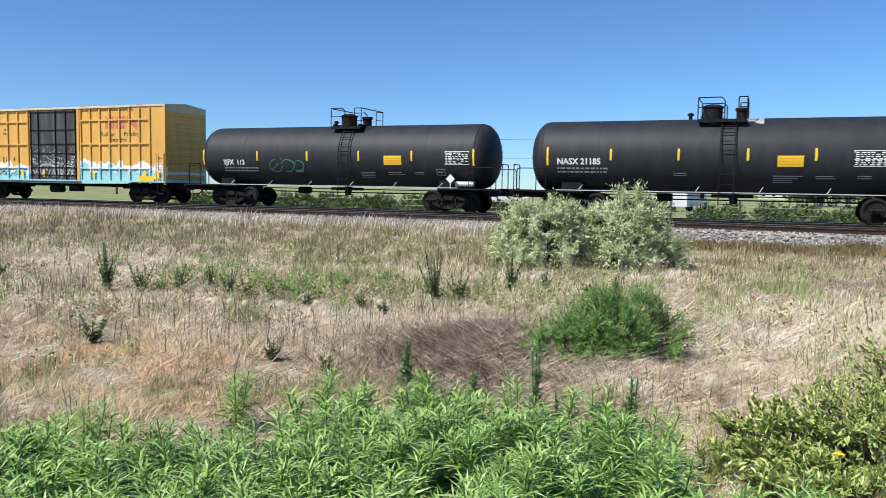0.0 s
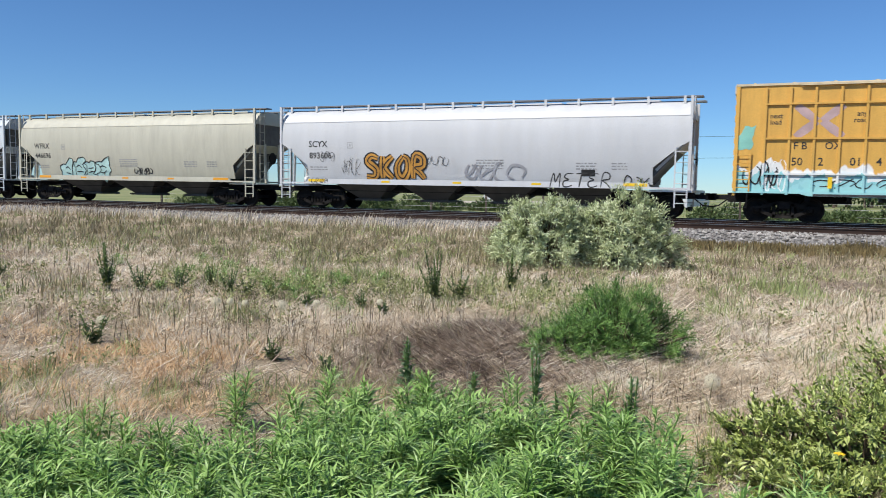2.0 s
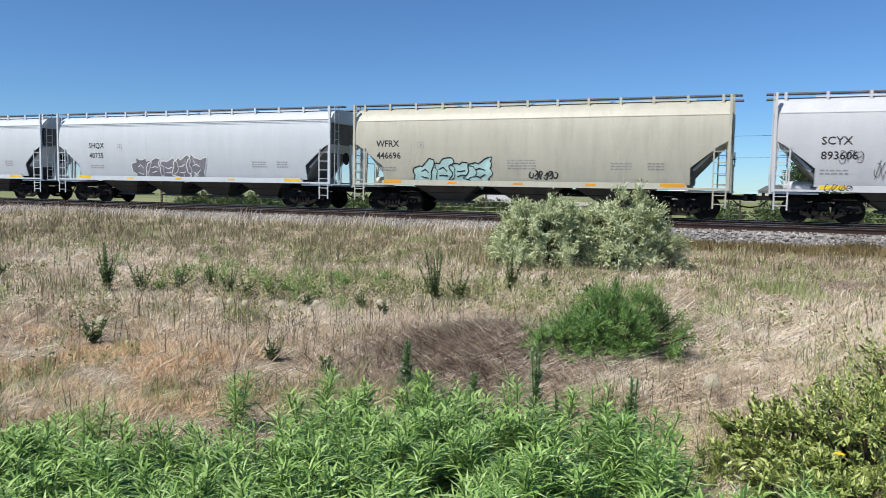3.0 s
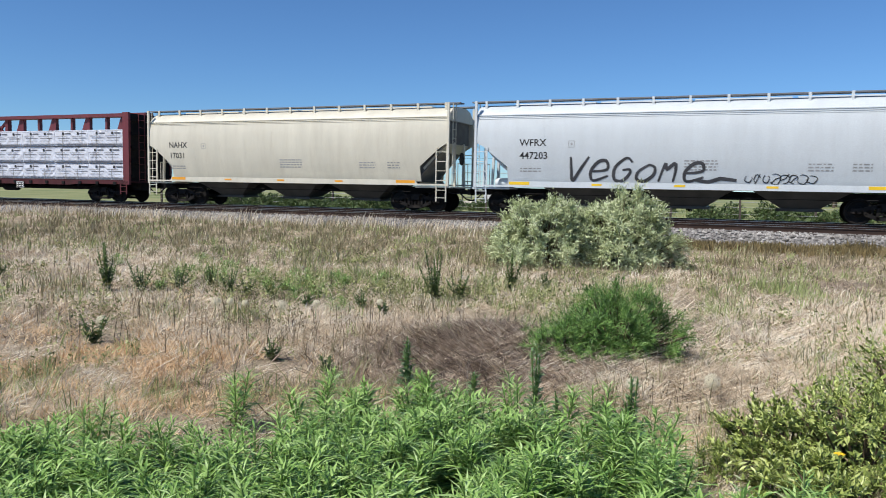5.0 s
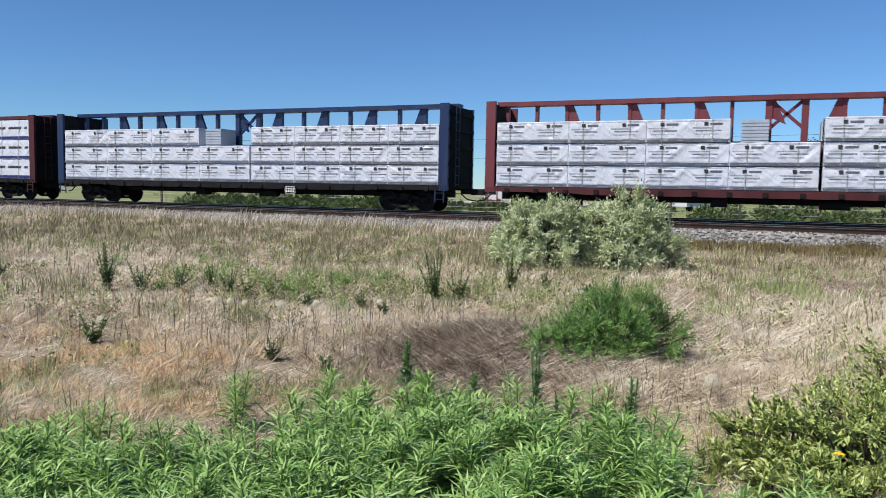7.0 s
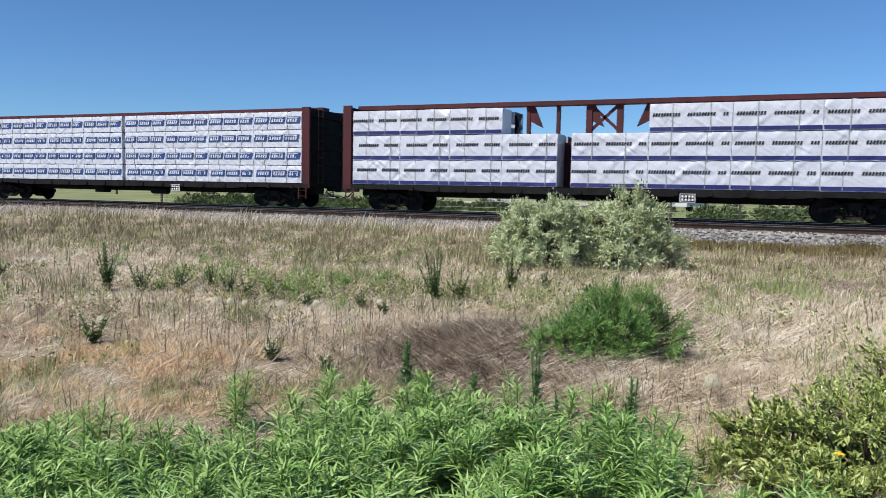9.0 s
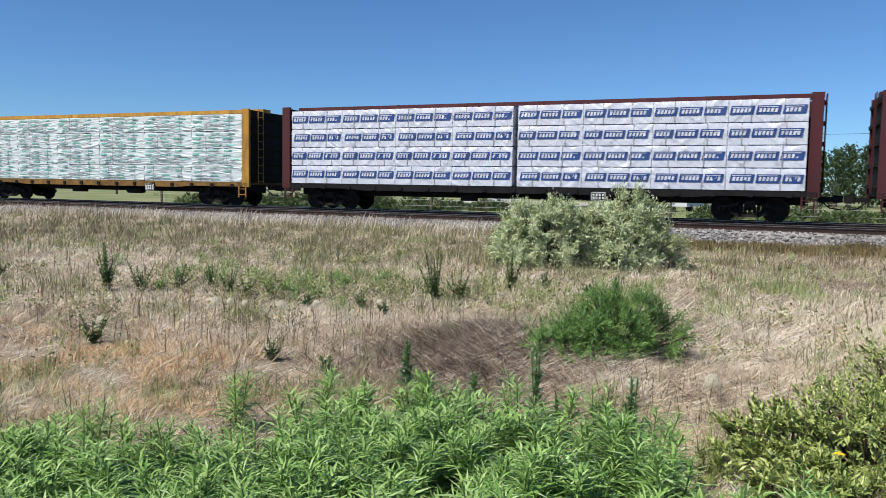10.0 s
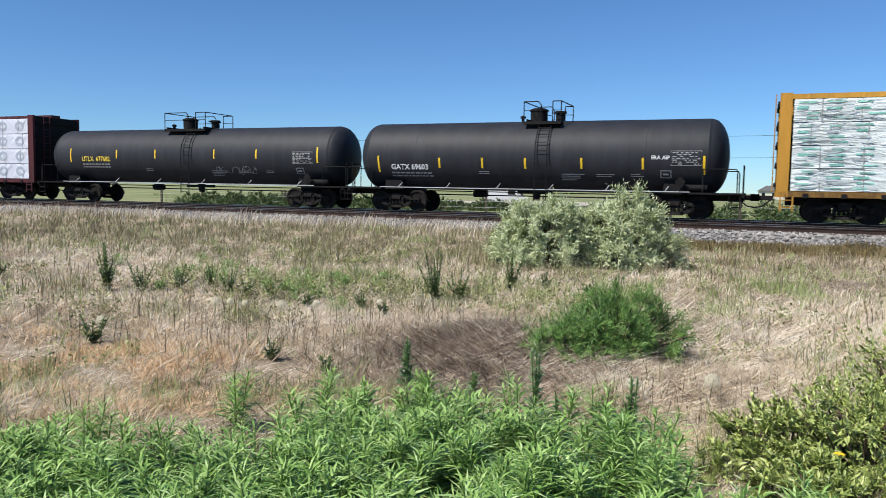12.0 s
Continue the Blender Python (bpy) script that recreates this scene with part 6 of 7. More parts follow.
def grow_meadow():
    """Dry grass in mixed patches, thicker and finer on the near side of the meadow."""
    r = np.random.default_rng(11)
    per = 13
    tx, ty, d = fan(r, 40000, 3.0, 40, 0.95)
    thin = r.random(len(tx)) < 0.62 + 1.6 * field_noise(tx, ty, 1.3, 2.0)
    tx, ty, d = tx[thin], ty[thin], d[thin]
    off = r.normal(0, 0.03 + 0.0034 * d[:, None, None], (len(tx), per, 2))
    x, y = (tx[:, None] + off[..., 0]).ravel(), (ty[:, None] + off[..., 1]).ravel()
    d = np.repeat(d, per)
    tuft = np.repeat(np.arange(len(tx)), per)
    tall = np.repeat(r.uniform(0.5, 1.35, len(tx)), per)
    n = len(x)
    nz = field_noise(x, y, 0.45, 5.0)
    nz2 = field_noise(x, y, 1.6, 9.0)
    p_green = 0.3 * patch(x, y, -7.4, 11.8, 2.6, 1.6) + 0.9 * patch(x, y, 0.3, 14.1, 0.9, 0.9) + 0.8 * patch(x, y, -9.8, 21.0, 0.7, 0.9) + 0.45 * patch(x, y, -4.9, 11.3, 1.2, 1.4) + 0.5 * patch(x, y, -2.2, 12.0, 1.6, 1.8) + 0.25 * patch(x, y, -9.5, 15.5, 2.2, 1.6) + 0.3 * patch(x, y, -2.4, 4.8, 2.6, 0.7) + 0.2 * (nz > 0.26) + 0.12 * np.clip((y - 10) / 8, 0, 1) * (x < 1) + 0.03
    p_brown = 1.4 * patch(x, y, -2.35, 7.35, 1.15, 1.15) + 0.7 * patch(x, y, -1.3, 9.2, 1.4, 1.2) + 0.45 * (nz < -0.2) + 0.75 * patch(x, y, 1.5, 24.0, 6, 1.2) + 0.8 * patch(x, y, 1.5, 18.0, 5, 4.5)
    p_russet = 1.1 * patch(x, y, -4.3, 4.9, 2.2, 1.0) + 0.8 * patch(x, y, -6.5, 5.6, 2.2, 1.2) + 0.5 * patch(x, y, -0.9, 5.0, 0.7, 0.5) + 0.3 * patch(x, y, -8.5, 9.0, 1.5, 0.8)
    p_olive = np.clip((y - 13.0) / 6.0, 0, 0.85) + 0.2 * (nz2 > 0.25)
    u = r.random((len(tx), 4))[tuft]
    kind = np.full(n, 0)
    kind[u[:, 0] < p_olive] = 3
    kind[u[:, 1] < p_russet] = 2
    kind[u[:, 2] < p_brown] = 1
    kind[u[:, 3] < p_green * 0.85] = 4
    wide = 0.0058 * (d / 5) ** 0.8
    specs = ((M_STRAW, "straw-coloured dry grass of the meadow", 0.04, 0.22, 0.2, "dry_grass"),
             (M_BROWNGRASS, "matted dark brown dead stalks", 0.04, 0.16, 0.26, "dead_stalks"),
             (M_RUSSET, "russet dry grass, fine and dense", 0.04, 0.18, 0.14, "russet_grass"),
             (M_OLIVE, "olive-brown grass along the track bank", 0.12, 0.4, 0.12, "bank_grass"),
             (M_GREENGRASS, "fresh green grass patches between the straw", 0.1, 0.32, 0.1, "green_grass"))
    for k, (mat, label, lo, hi, lean, name) in enumerate(specs):
        m = kind == k
        q = m.sum()
        h = r.uniform(lo, hi, q) * tall[m] * (0.8 + 0.4 * nz2[m])
        h *= np.where((y[m] > SIDING - 4.2) & (x[m] > -8), 0.6, 1.0)
        h *= np.where(d[m] < 4.2, 0.6, 1.0)
        blades(name, x[m], y[m], np.maximum(h, 0.05), wide[m] * r.uniform(0.6, 1.5, q), r.normal(0, lean, q), r, mat, label, 0.5, (0.1, 0.02))
    # flattened pale straw lying in tangles of every direction
    x, y, d = fan(r, 150000, 3.6, 26, 1.0, 36)
    lie = r.random(len(x)) < 0.65 + 1.5 * field_noise(x, y, 0.9, 21.0)
    x, y, d = x[lie], y[lie], d[lie]
    q = len(x)
    blades("flattened_straw", x, y, r.uniform(0.02, 0.1, q), 0.0062 * (d / 5) ** 0.8 * r.uniform(0.6, 1.4, q), r.uniform(0.08, 0.32, q), r, M_STRAW, "pale flattened straw lying in tangles", 0.1, (0, 0))
    # thin upright dead stalks with small seed clusters, in drifts
    x, y, d = fan(r, 9000, 4.2, 27, 0.9, 36)
    drift = field_noise(x, y, 0.55, 33.0)
    own = r.random(len(x)) < 0.03 + 1.3 * np.clip(drift - 0.08, 0, 1) + 0.75 * patch(x, y, -5.0, 6.9, 2.2, 0.9) + 0.4 * patch(x, y, -8.0, 7.3, 2.5, 1.2)
    x, y, d = x[own], y[own], d[own]
    q = len(x)
    h = r.uniform(0.14, 0.36, q)
    blades("dead_weed_stalks", x, y, h, 0.0055 * (d / 5) ** 0.8, r.normal(0, 0.05, q), r, M_STALK, "thin upright dark dead weed stalks", 0.3, (0.06, 0.0))
    pick = np.repeat(np.arange(q), 3)
    lift = r.uniform(0.55, 1.0, len(pick)) * h[pick]
    at = np.stack([x[pick], y[pick], np.array([relief(a, b) for a, b in zip(x[pick], y[pick])]) + lift], 1)
    g = r.uniform(0, math.tau, len(pick))
    ln = r.uniform(0.018, 0.045, len(pick)) * (d[pick] / 7) ** 0.4
    seeds = leaves("seed_clusters", at, np.stack([np.cos(g), np.sin(g), r.uniform(0.5, 2.0, len(pick))], 1), np.tile((0, 0, 1.0), (len(pick), 1)), ln, ln * 0.4, M_STALK)
    tagged(seeds, "small dark seed clusters on dead weed stalks", "", "", "stuff")
    # low green broad-leaved growth between the straw
    x, y, d = fan(r, 14000, 6.8, 26, 0.9, 36)
    grow = field_noise(x, y, 0.8, 41.0)
    own = r.random(len(x)) < 1.3 * np.clip(grow - 0.05, 0, 1) + 0.75 * patch(x, y, -7.4, 10.2, 2.0, 1.2) + 0.5 * patch(x, y, -4.2, 11.0, 1.6, 1.4) + 0.35 * patch(x, y, -9.5, 15.0, 2.6, 1.8) - 0.6 * patch(x, y, -2.35, 7.2, 1.5, 1.2)
    x, y, d = x[own], y[own], d[own]
    pick = np.repeat(np.arange(len(x)), 7)
    q = len(pick)
    px, py = x[pick] + r.normal(0, 0.05, q), y[pick] + r.normal(0, 0.05, q)
    at = np.stack([px, py, np.array([relief(a, b) for a, b in zip(px, py)]) + r.uniform(0.02, 0.22, q)], 1)
    g = r.uniform(0, math.tau, q)
    ln = r.uniform(0.03, 0.075, q) * (d[pick] / 9) ** 0.4
    low = leaves("meadow_herbs", at, np.stack([np.cos(g), np.sin(g), r.uniform(0.1, 1.6, q)], 1), np.tile((0, 0, 1.0), (q, 1)) + r.normal(0, 0.3, (q, 3)), ln, ln * 0.42, M_HERB)
    tagged(low, "low olive-green leafy herbs between dry grass", "", "", "stuff")
    # matted stalks over the mound, long pale straw swept down beside it
    for cx, cy, sx, sy, q, mat, nm, lb in ((-2.5, 7.0, 0.75, 0.65, 12000, M_BROWNGRASS, "matted_stalks", "dark brown stalks matted flat over a low mound"), (-2.3, 7.3, 0.8, 0.5, 1500, M_STRAW, "straw_strands", "single pale straws over dark matted stalks"), (-0.35, 6.3, 0.7, 0.55, 3800, M_STRAW, "swept_straw", "long pale straw swept flat"), (0.3, 9.5, 1.4, 1.2, 5500, M_STRAW, "swept_straw", "long pale straw swept flat")):
        x, y = r.normal(cx, sx, q), r.normal(cy, sy, q)
        blades(nm, x, y, r.uniform(0.03, 0.2, q), r.uniform(0.006, 0.015, q), r.uniform(0.12, 0.5, q), r, mat, lb, 0.05, (0.4, 0.1))
    # long loose pale stems lying across the meadow
    q = 260
    x, y, d = fan(r, q, 4.4, 20, 1.0, 32)
    q = len(x)
    blades("loose_stems", x, y, r.uniform(0.1, 0.3, q), 0.009 * (d / 5) ** 0.6, r.uniform(0.3, 0.7, q), r, M_PALESTEM, "long loose bleached stems", 0.05, (0, 0))
    # tall seeding stalks against the rails
    q = 2600
    x = r.uniform(-36, -3, q)
    y = meadow_edge(x) - np.abs(r.normal(0, 1.5, q))
    blades("seeding_stalks", x, y, r.uniform(0.3, 0.62, q), np.full(q, 0.016), r.normal(0, 0.1, q), r, M_STRAW, "tall pale seeding stalks on the bank", 0.9, (0.8, 0.1))
    # low dark weeds along the foot of the bank
    q = 14000
    x = r.uniform(-7, 9, q)
    y = meadow_edge(x) + 0.1 - np.abs(r.normal(0, 0.75, q))
    blades("bank_weeds", x, y, r.uniform(0.1, 0.34, q), r.uniform(0.018, 0.045, q), r.normal(0, 0.1, q), r, M_BANK, "low dark brown weeds along the ballast")
    # thin grass all round, on both sides of the standpoint
    q = 45000
    x, y = r.uniform(-45, 30, q), r.uniform(-10, 24, q)
    out = np.abs(np.arctan2(x, np.maximum(y, 0.01)) + radians(22.7)) > radians(38)
    out |= y < 1.0
    x, y = x[out], y[out]
    q = len(x)
    blades("verge_grass", x, y, r.uniform(0.1, 0.35, q), r.uniform(0.008, 0.02, q), r.normal(0, 0.16, q), r, M_STRAW, "dry grass of the verge and meadow")
    # rough grass on the far side of the line
    q = 26000
    y = TRACK + 4.2 + (r.random(q) ** 1.6) * 60
    x = r.uniform(-1.0, 0.42, q) * y + 4
    blades("far_grass", x, y, r.uniform(0.08, 0.3, q), 0.02 * y / 35, r.normal(0, 0.1, q), r, M_GREENGRASS, "rough green grass beyond the railway line", 0.6)


def leafy_weed(variant):
    """An upright weed: a stem set all round with long narrow leaves, crowded at the tip."""
    r = np.random.default_rng(100 + variant)
    plant = empty("leafy_weed", "fresh green leafy weed with long narrow leaves", "weed", "leafy weeds of the verge")
    bm = bmesh.new()
    at, way, up, ln = [], [], [], []
    stems = 3 + variant % 3
    for s in range(stems):
        h = r.uniform(0.34, 0.56)
        az = r.uniform(0, math.tau)
        out = r.uniform(0.03, 0.22)
        pts = [Vector((out * t * math.cos(az), out * t * math.sin(az), h * t)) for t in (0, 0.35, 0.7, 1.0)]
        part("stem", pipe(bmesh.new(), pts, 0.004, 4), M_WEEDSTEM, plant)
        n = int(58 * h / 0.5)
        for k in range(n):
            t = 0.12 + 0.88 * (k / n) ** 0.8
            p = np.array(pts[0].lerp(pts[-1], t))
            g = k * 2.399 + r.uniform(-0.3, 0.3)
            rise = r.uniform(0.05, 0.5) + 0.5 * t
            at.append(p)
            way.append((math.cos(g), math.sin(g), rise))
            up.append((-math.cos(g) * 0.3, -math.sin(g) * 0.3, 1.0))
            ln.append(r.uniform(0.1, 0.2) * (1.25 - 0.7 * t ** 4))
    bm.free()
    ln = np.array(ln)
    leaves("foliage", at, way, up, ln, ln * r.uniform(0.075, 0.12, len(ln)) * (1.9 if variant == 5 else 1.0), M_WEED, plant, 0.2, 0.22)
    return plant


def spot(ob, x, y, turn=0.0, lift=-0.02):
    ob.matrix_basis = pose(x, y, relief(x, y) + lift, 0, 0, turn)
    return ob


def grow_weeds():
    rng = random.Random(21)
    kinds = [spot(leafy_weed(k), -1.6 + 0.12 * k, 3.7 + 0.05 * k) for k in range(6)]
    for k in range(420):
        y = rng.uniform(1.9, 4.75)
        x = rng.uniform(-1.45, 0.1) * y
        edge = 4.62 - 0.55 * abs(x + 1.75) - 0.5 * max(0, x + 0.6) + rng.uniform(-0.2, 0.2)
        if x < -2.6:
            edge = 3.5 + 0.35 * (x + 2.6) + rng.uniform(-0.15, 0.15)
        if y > edge:
            continue
        o = kinds[rng.randrange(6)]
        m = pose(x, y, relief(x, y) - rng.uniform(0.0, 0.12) - (0.1 if x < -2.4 else 0), rng.uniform(-8, 8), rng.uniform(-8, 8), rng.uniform(0, 360))
        copy_thing(o, m)
    small = [(-0.95, 5.0), (-0.8, 4.7), (-1.15, 4.8), (-0.55, 4.45), (-3.4, 4.35), (-2.9, 4.6)]
    for x, y in small:
        copy_thing(kinds[rng.randrange(6)], pose(x, y, relief(x, y) - 0.1, 0, 0, rng.uniform(0, 360)))
    # low clumps out in the meadow
    for k in range(26):
        x, y = rng.gauss(-7.6, 1.7), rng.gauss(11.2, 1.0)
        copy_thing(kinds[rng.randrange(6)], pose(x, y, relief(x, y) - 0.3, 0, 0, rng.uniform(0, 360)))


def bush(name, label, x, y, rx, ry, h, clumps, per, length, width, mat, seed, plume=0, droop=0.1, fluff=0.2):
    """A shrub: limbs from one foot to clumps of leaves that fill an uneven dome."""
    r = np.random.default_rng(seed)
    plant = empty(name, label, "shrub")
    bm = bmesh.new()
    at, way = [], []
    for s in range(clumps):
        az = s * 2.399 + r.uniform(-0.3, 0.3)
        f = (s + 0.5) / clumps                      # 0 at the crown, 1 at the skirt
        polar = math.acos(1 - f) if s >= plume else r.uniform(0.1, 0.5)
        lump = 1 + 0.16 * math.sin(3 * az + seed) * f + r.uniform(-0.14, 0.1)
        deep = lump * (r.uniform(0.82, 1.0) if r.random() < 0.72 else r.uniform(0.45, 0.8))
        c = np.array((rx * math.sin(polar) * math.cos(az) * deep, ry * math.sin(polar) * math.sin(az) * deep, 0.06 * h + h * 0.86 * math.cos(polar) * deep))
        if s < plume:
            c[2] = h * r.uniform(0.9, 1.0)
        pipe(bm, [Vector((c[0] * 0.1, c[1] * 0.1, 0)), Vector((c[0] * 0.55, c[1] * 0.55, c[2] * 0.5)), Vector(c)], 0.004 + 0.004 * h, 4)
        spread = fluff * h * r.uniform(0.8, 1.3)
        out = c / (np.linalg.norm(c) + 1e-9)
        shoots = max(4, per // 24)
        for q in range(shoots):
            to = out * 0.8 + r.normal(0, 0.62, 3) + np.array((0, 0, 0.35 if s >= plume else 1.6))
            to /= np.linalg.norm(to)
            t = np.linspace(0.08, 1.0, per // shoots)[:, None]
            run = spread * r.uniform(0.7, 1.5)
            g = np.arange(len(t)) * 2.399 + r.uniform(0, 6)
            turn = np.stack([np.cos(g), np.sin(g), np.sin(g * 1.7) * 0.7], 1)
            at.append(c - out * spread * 0.35 + to * t * run + r.normal(0, 0.02 * h, (len(t), 3)))
            way.append(to + turn * (1.15 - 0.55 * t))
    part("wood", bm, M_TWIG, plant)
    at, way = np.concatenate(at), np.concatenate(way)
    at[:, 2] = np.abs(at[:, 2]) + 0.01
    n = len(at)
    ln = length * r.uniform(0.6, 1.25, n)
    leaves("foliage", at, way, r.normal(0, 0.35, (n, 3)) + at / np.array((rx, ry, h)) * 0.8 + np.array((0, 0, 0.7)), ln, ln * width, mat, plant, 0.2, droop)
    return spot(plant, x, y)


def dock(label, x, y, h, mat, seed, leaf=0.12, thick=0.42, reach=0.3):
    """An upright stalk weed with short leaves in whorls."""
    r = np.random.default_rng(seed)
    plant = empty("stalk_weed", label, "weed", "stalk weeds of the meadow")
    bm = bmesh.new()
    at, way, up, ln = [], [], [], []
    for s in range(r.integers(6, 10)):
        az, out, hh = r.uniform(0, math.tau), r.uniform(0, reach) * min(1, h / 0.5), h * r.uniform(0.45, 1.05)
        tip = Vector((out * math.cos(az), out * math.sin(az), hh))
        part("stem", rod(bmesh.new(), (0, 0, 0), tip, 0.006, 5), M_WEEDSTEM, plant)
        n = int(60 * hh / 0.8)
        for k in range(n):
            t = (k + 1) / n
            g = k * 2.399
            at.append(np.array(tip) * t)
            way.append((math.cos(g), math.sin(g), r.uniform(0.2, 1.2)))
            up.append((0, 0, 1))
            ln.append(leaf * r.uniform(0.5, 1.2) * (1.4 - 0.9 * t))
    bm.free()
    ln = np.array(ln)
    leaves("foliage", at, way, up, ln, ln * thick, mat, plant, 0.2, 0.15)
    return spot(plant, x, y)


def puffball(x, y, h, radius, seed):
    """A seeding head of down on a stalk: fine rays that end in small parachutes."""
    r = np.random.default_rng(seed)
    plant = empty("seed_head", "round pale seed head of down on a thin stalk", "seed head", "seed heads in the meadow")
    stem = part("stem", rod(bmesh.new(), (0, 0, 0), (0.02, 0, h), 0.004, 5), M_WEEDSTEM, plant)
    n = 260
    k = np.arange(n) + 0.5
    ph, th = np.arccos(1 - 2 * k / n), k * 2.399963
    d = np.stack([np.cos(th) * np.sin(ph), np.sin(th) * np.sin(ph), np.cos(ph)], 1)
    c = np.array((0.02, 0, h))
    tang = np.cross(d, r.normal(0, 1, (n, 3)))
    tang /= np.linalg.norm(tang, axis=1, keepdims=True)
    at = np.concatenate([np.tile(c, (n, 1)), c + d * radius * 0.9 - tang * radius * 0.2])
    way = np.concatenate([d, tang + d * 0.15])
    ln = np.concatenate([np.full(n, radius), np.full(n, radius * 0.42)])
    wd = np.concatenate([np.full(n, 0.0014), np.full(n, 0.006)])
    leaves("down", at, way, np.concatenate([tang, d]), ln, wd, M_PUFF, plant, 0.0, 0.0)
    return spot(plant, x, y)


grow_meadow()
grow_weeds()
bush("silver_bush", "silvery green dense bush beside the track", -4.5, 16.6, 1.3, 1.1, 1.58, 190, 240, 0.095, 0.25, M_SILVER, 31, fluff=0.13)
bush("silver_bush", "silvery green bush with upright plumes beside the track", -2.85, 17.3, 1.2, 1.05, 1.66, 180, 240, 0.095, 0.25, M_SILVER, 32, plume=3, fluff=0.13)
bush("feathery_bush", "bright green feathery low bush in dry grass", -1.25, 7.55, 0.62, 0.55, 0.74, 120, 200, 0.062, 0.12, M_FEATHER, 33, fluff=0.17)
bush("feathery_bush", "small bright green feathery bush", -1.7, 7.1, 0.38, 0.36, 0.38, 50, 150, 0.055, 0.12, M_FEATHER, 34, fluff=0.26)
bush("leafy_shrub", "yellow-green small-leaved shrub on the verge", 0.2, 4.85, 0.46, 0.42, 0.44, 80, 90, 0.046, 0.34, M_LIME, 35)
bush("leafy_shrub", "yellow-green shrub with brown twigs on the verge", 0.6, 4.8, 0.5, 0.45, 0.64, 90, 90, 0.046, 0.34, M_LIME, 36)
bush("leafy_shrub", "tall yellow-green shrub with dark twigs", 1.02, 5.4, 0.52, 0.45, 0.88, 90, 90, 0.046, 0.34, M_LIME, 37, plume=6)
bush("leafy_shrub", "low yellow-green shrub at the verge", 0.42, 4.15, 0.45, 0.36, 0.36, 70, 90, 0.046, 0.34, M_LIME, 38)
bush("leafy_shrub", "low olive shrub beside flattened straw", -0.2, 4.5, 0.22, 0.2, 0.2, 22, 48, 0.04, 0.34, M_LIME, 39)
for i, (x, y, h) in enumerate(((-9.33, 8.78, 0.76), (-9.0, 9.14, 0.57), (-8.7, 9.64, 0.46), (-8.32, 10.01, 0.39), (-7.69, 9.65, 0.43), (-7.3, 9.63, 0.32), (-6.74, 9.44, 0.34), (-5.11, 9.29, 0.3), (-4.34, 10.12, 0.82), (-4.2, 10.72, 0.53), (-3.72, 11.82, 0.68), (-3.34, 12.54, 0.34), (-6.47, 5.89, 0.31), (-4.41, 6.18, 0.27), (-3.55, 5.88, 0.24), (-12.07, 9.08, 0.47), (-5.89, 9.14, 0.22), (-4.61, 9.02, 0.2))):
    dock("dark green stalk weed with reddish seed spikes", x, y, h, M_DOCK, 50 + i, leaf=0.095, thick=0.5, reach=0.27)
for i, (x, y, h) in enumerate(((-2.74, 5.78, 0.5), (-1.51, 5.47, 0.62), (-2.09, 5.67, 0.27), (-1.27, 5.19, 0.32), (-0.76, 5.25, 0.5), (-0.63, 4.83, 0.32), (-1.53, 4.64, 0.26))):
    dock("tall blue-green prickly weed stalk", x, y, h, M_GLAUCOUS, 80 + i, leaf=0.1, thick=0.3, reach=0.06)
for i, (x, y, rd) in enumerate(((-6.25, 7.56, 0.073), (-6.13, 7.69, 0.051), (-5.87, 7.65, 0.05), (-5.41, 7.76, 0.071), (-5.21, 8.24, 0.051), (-6.49, 6.01, 0.066), (-0.31, 6.24, 0.07), (-0.89, 5.98, 0.054), (-4.61, 8.84, 0.045))):
    puffball(x, y, 0.24, rd, 90 + i)


def yellow_flower(x, y, h):
    """A small yellow flower on a thin stalk among the shrubs."""
    flower = empty("flower", "small yellow flower on a thin green stalk", "flower")
    part("stem", rod(bmesh.new(), (0, 0, 0), (0, 0, h), 0.003, 5), M_WEEDSTEM, flower)
    for k in range(7):
        a = k * math.tau / 7
        bm = bmesh.new()
        c, s = math.cos(a), math.sin(a)
        v = [bm.verts.new(p) for p in ((0, 0, h), (0.016 * c - 0.008 * s, 0.016 * s + 0.008 * c, h + 0.006), (0.03 * c, 0.03 * s, h + 0.002), (0.016 * c + 0.008 * s, 0.016 * s - 0.008 * c, h + 0.006))]
        bm.faces.new(v)
        part("petal", bm, M_STRIPE, flower)
    return spot(flower, x, y)


yellow_flower(0.4, 4.0, 0.46)


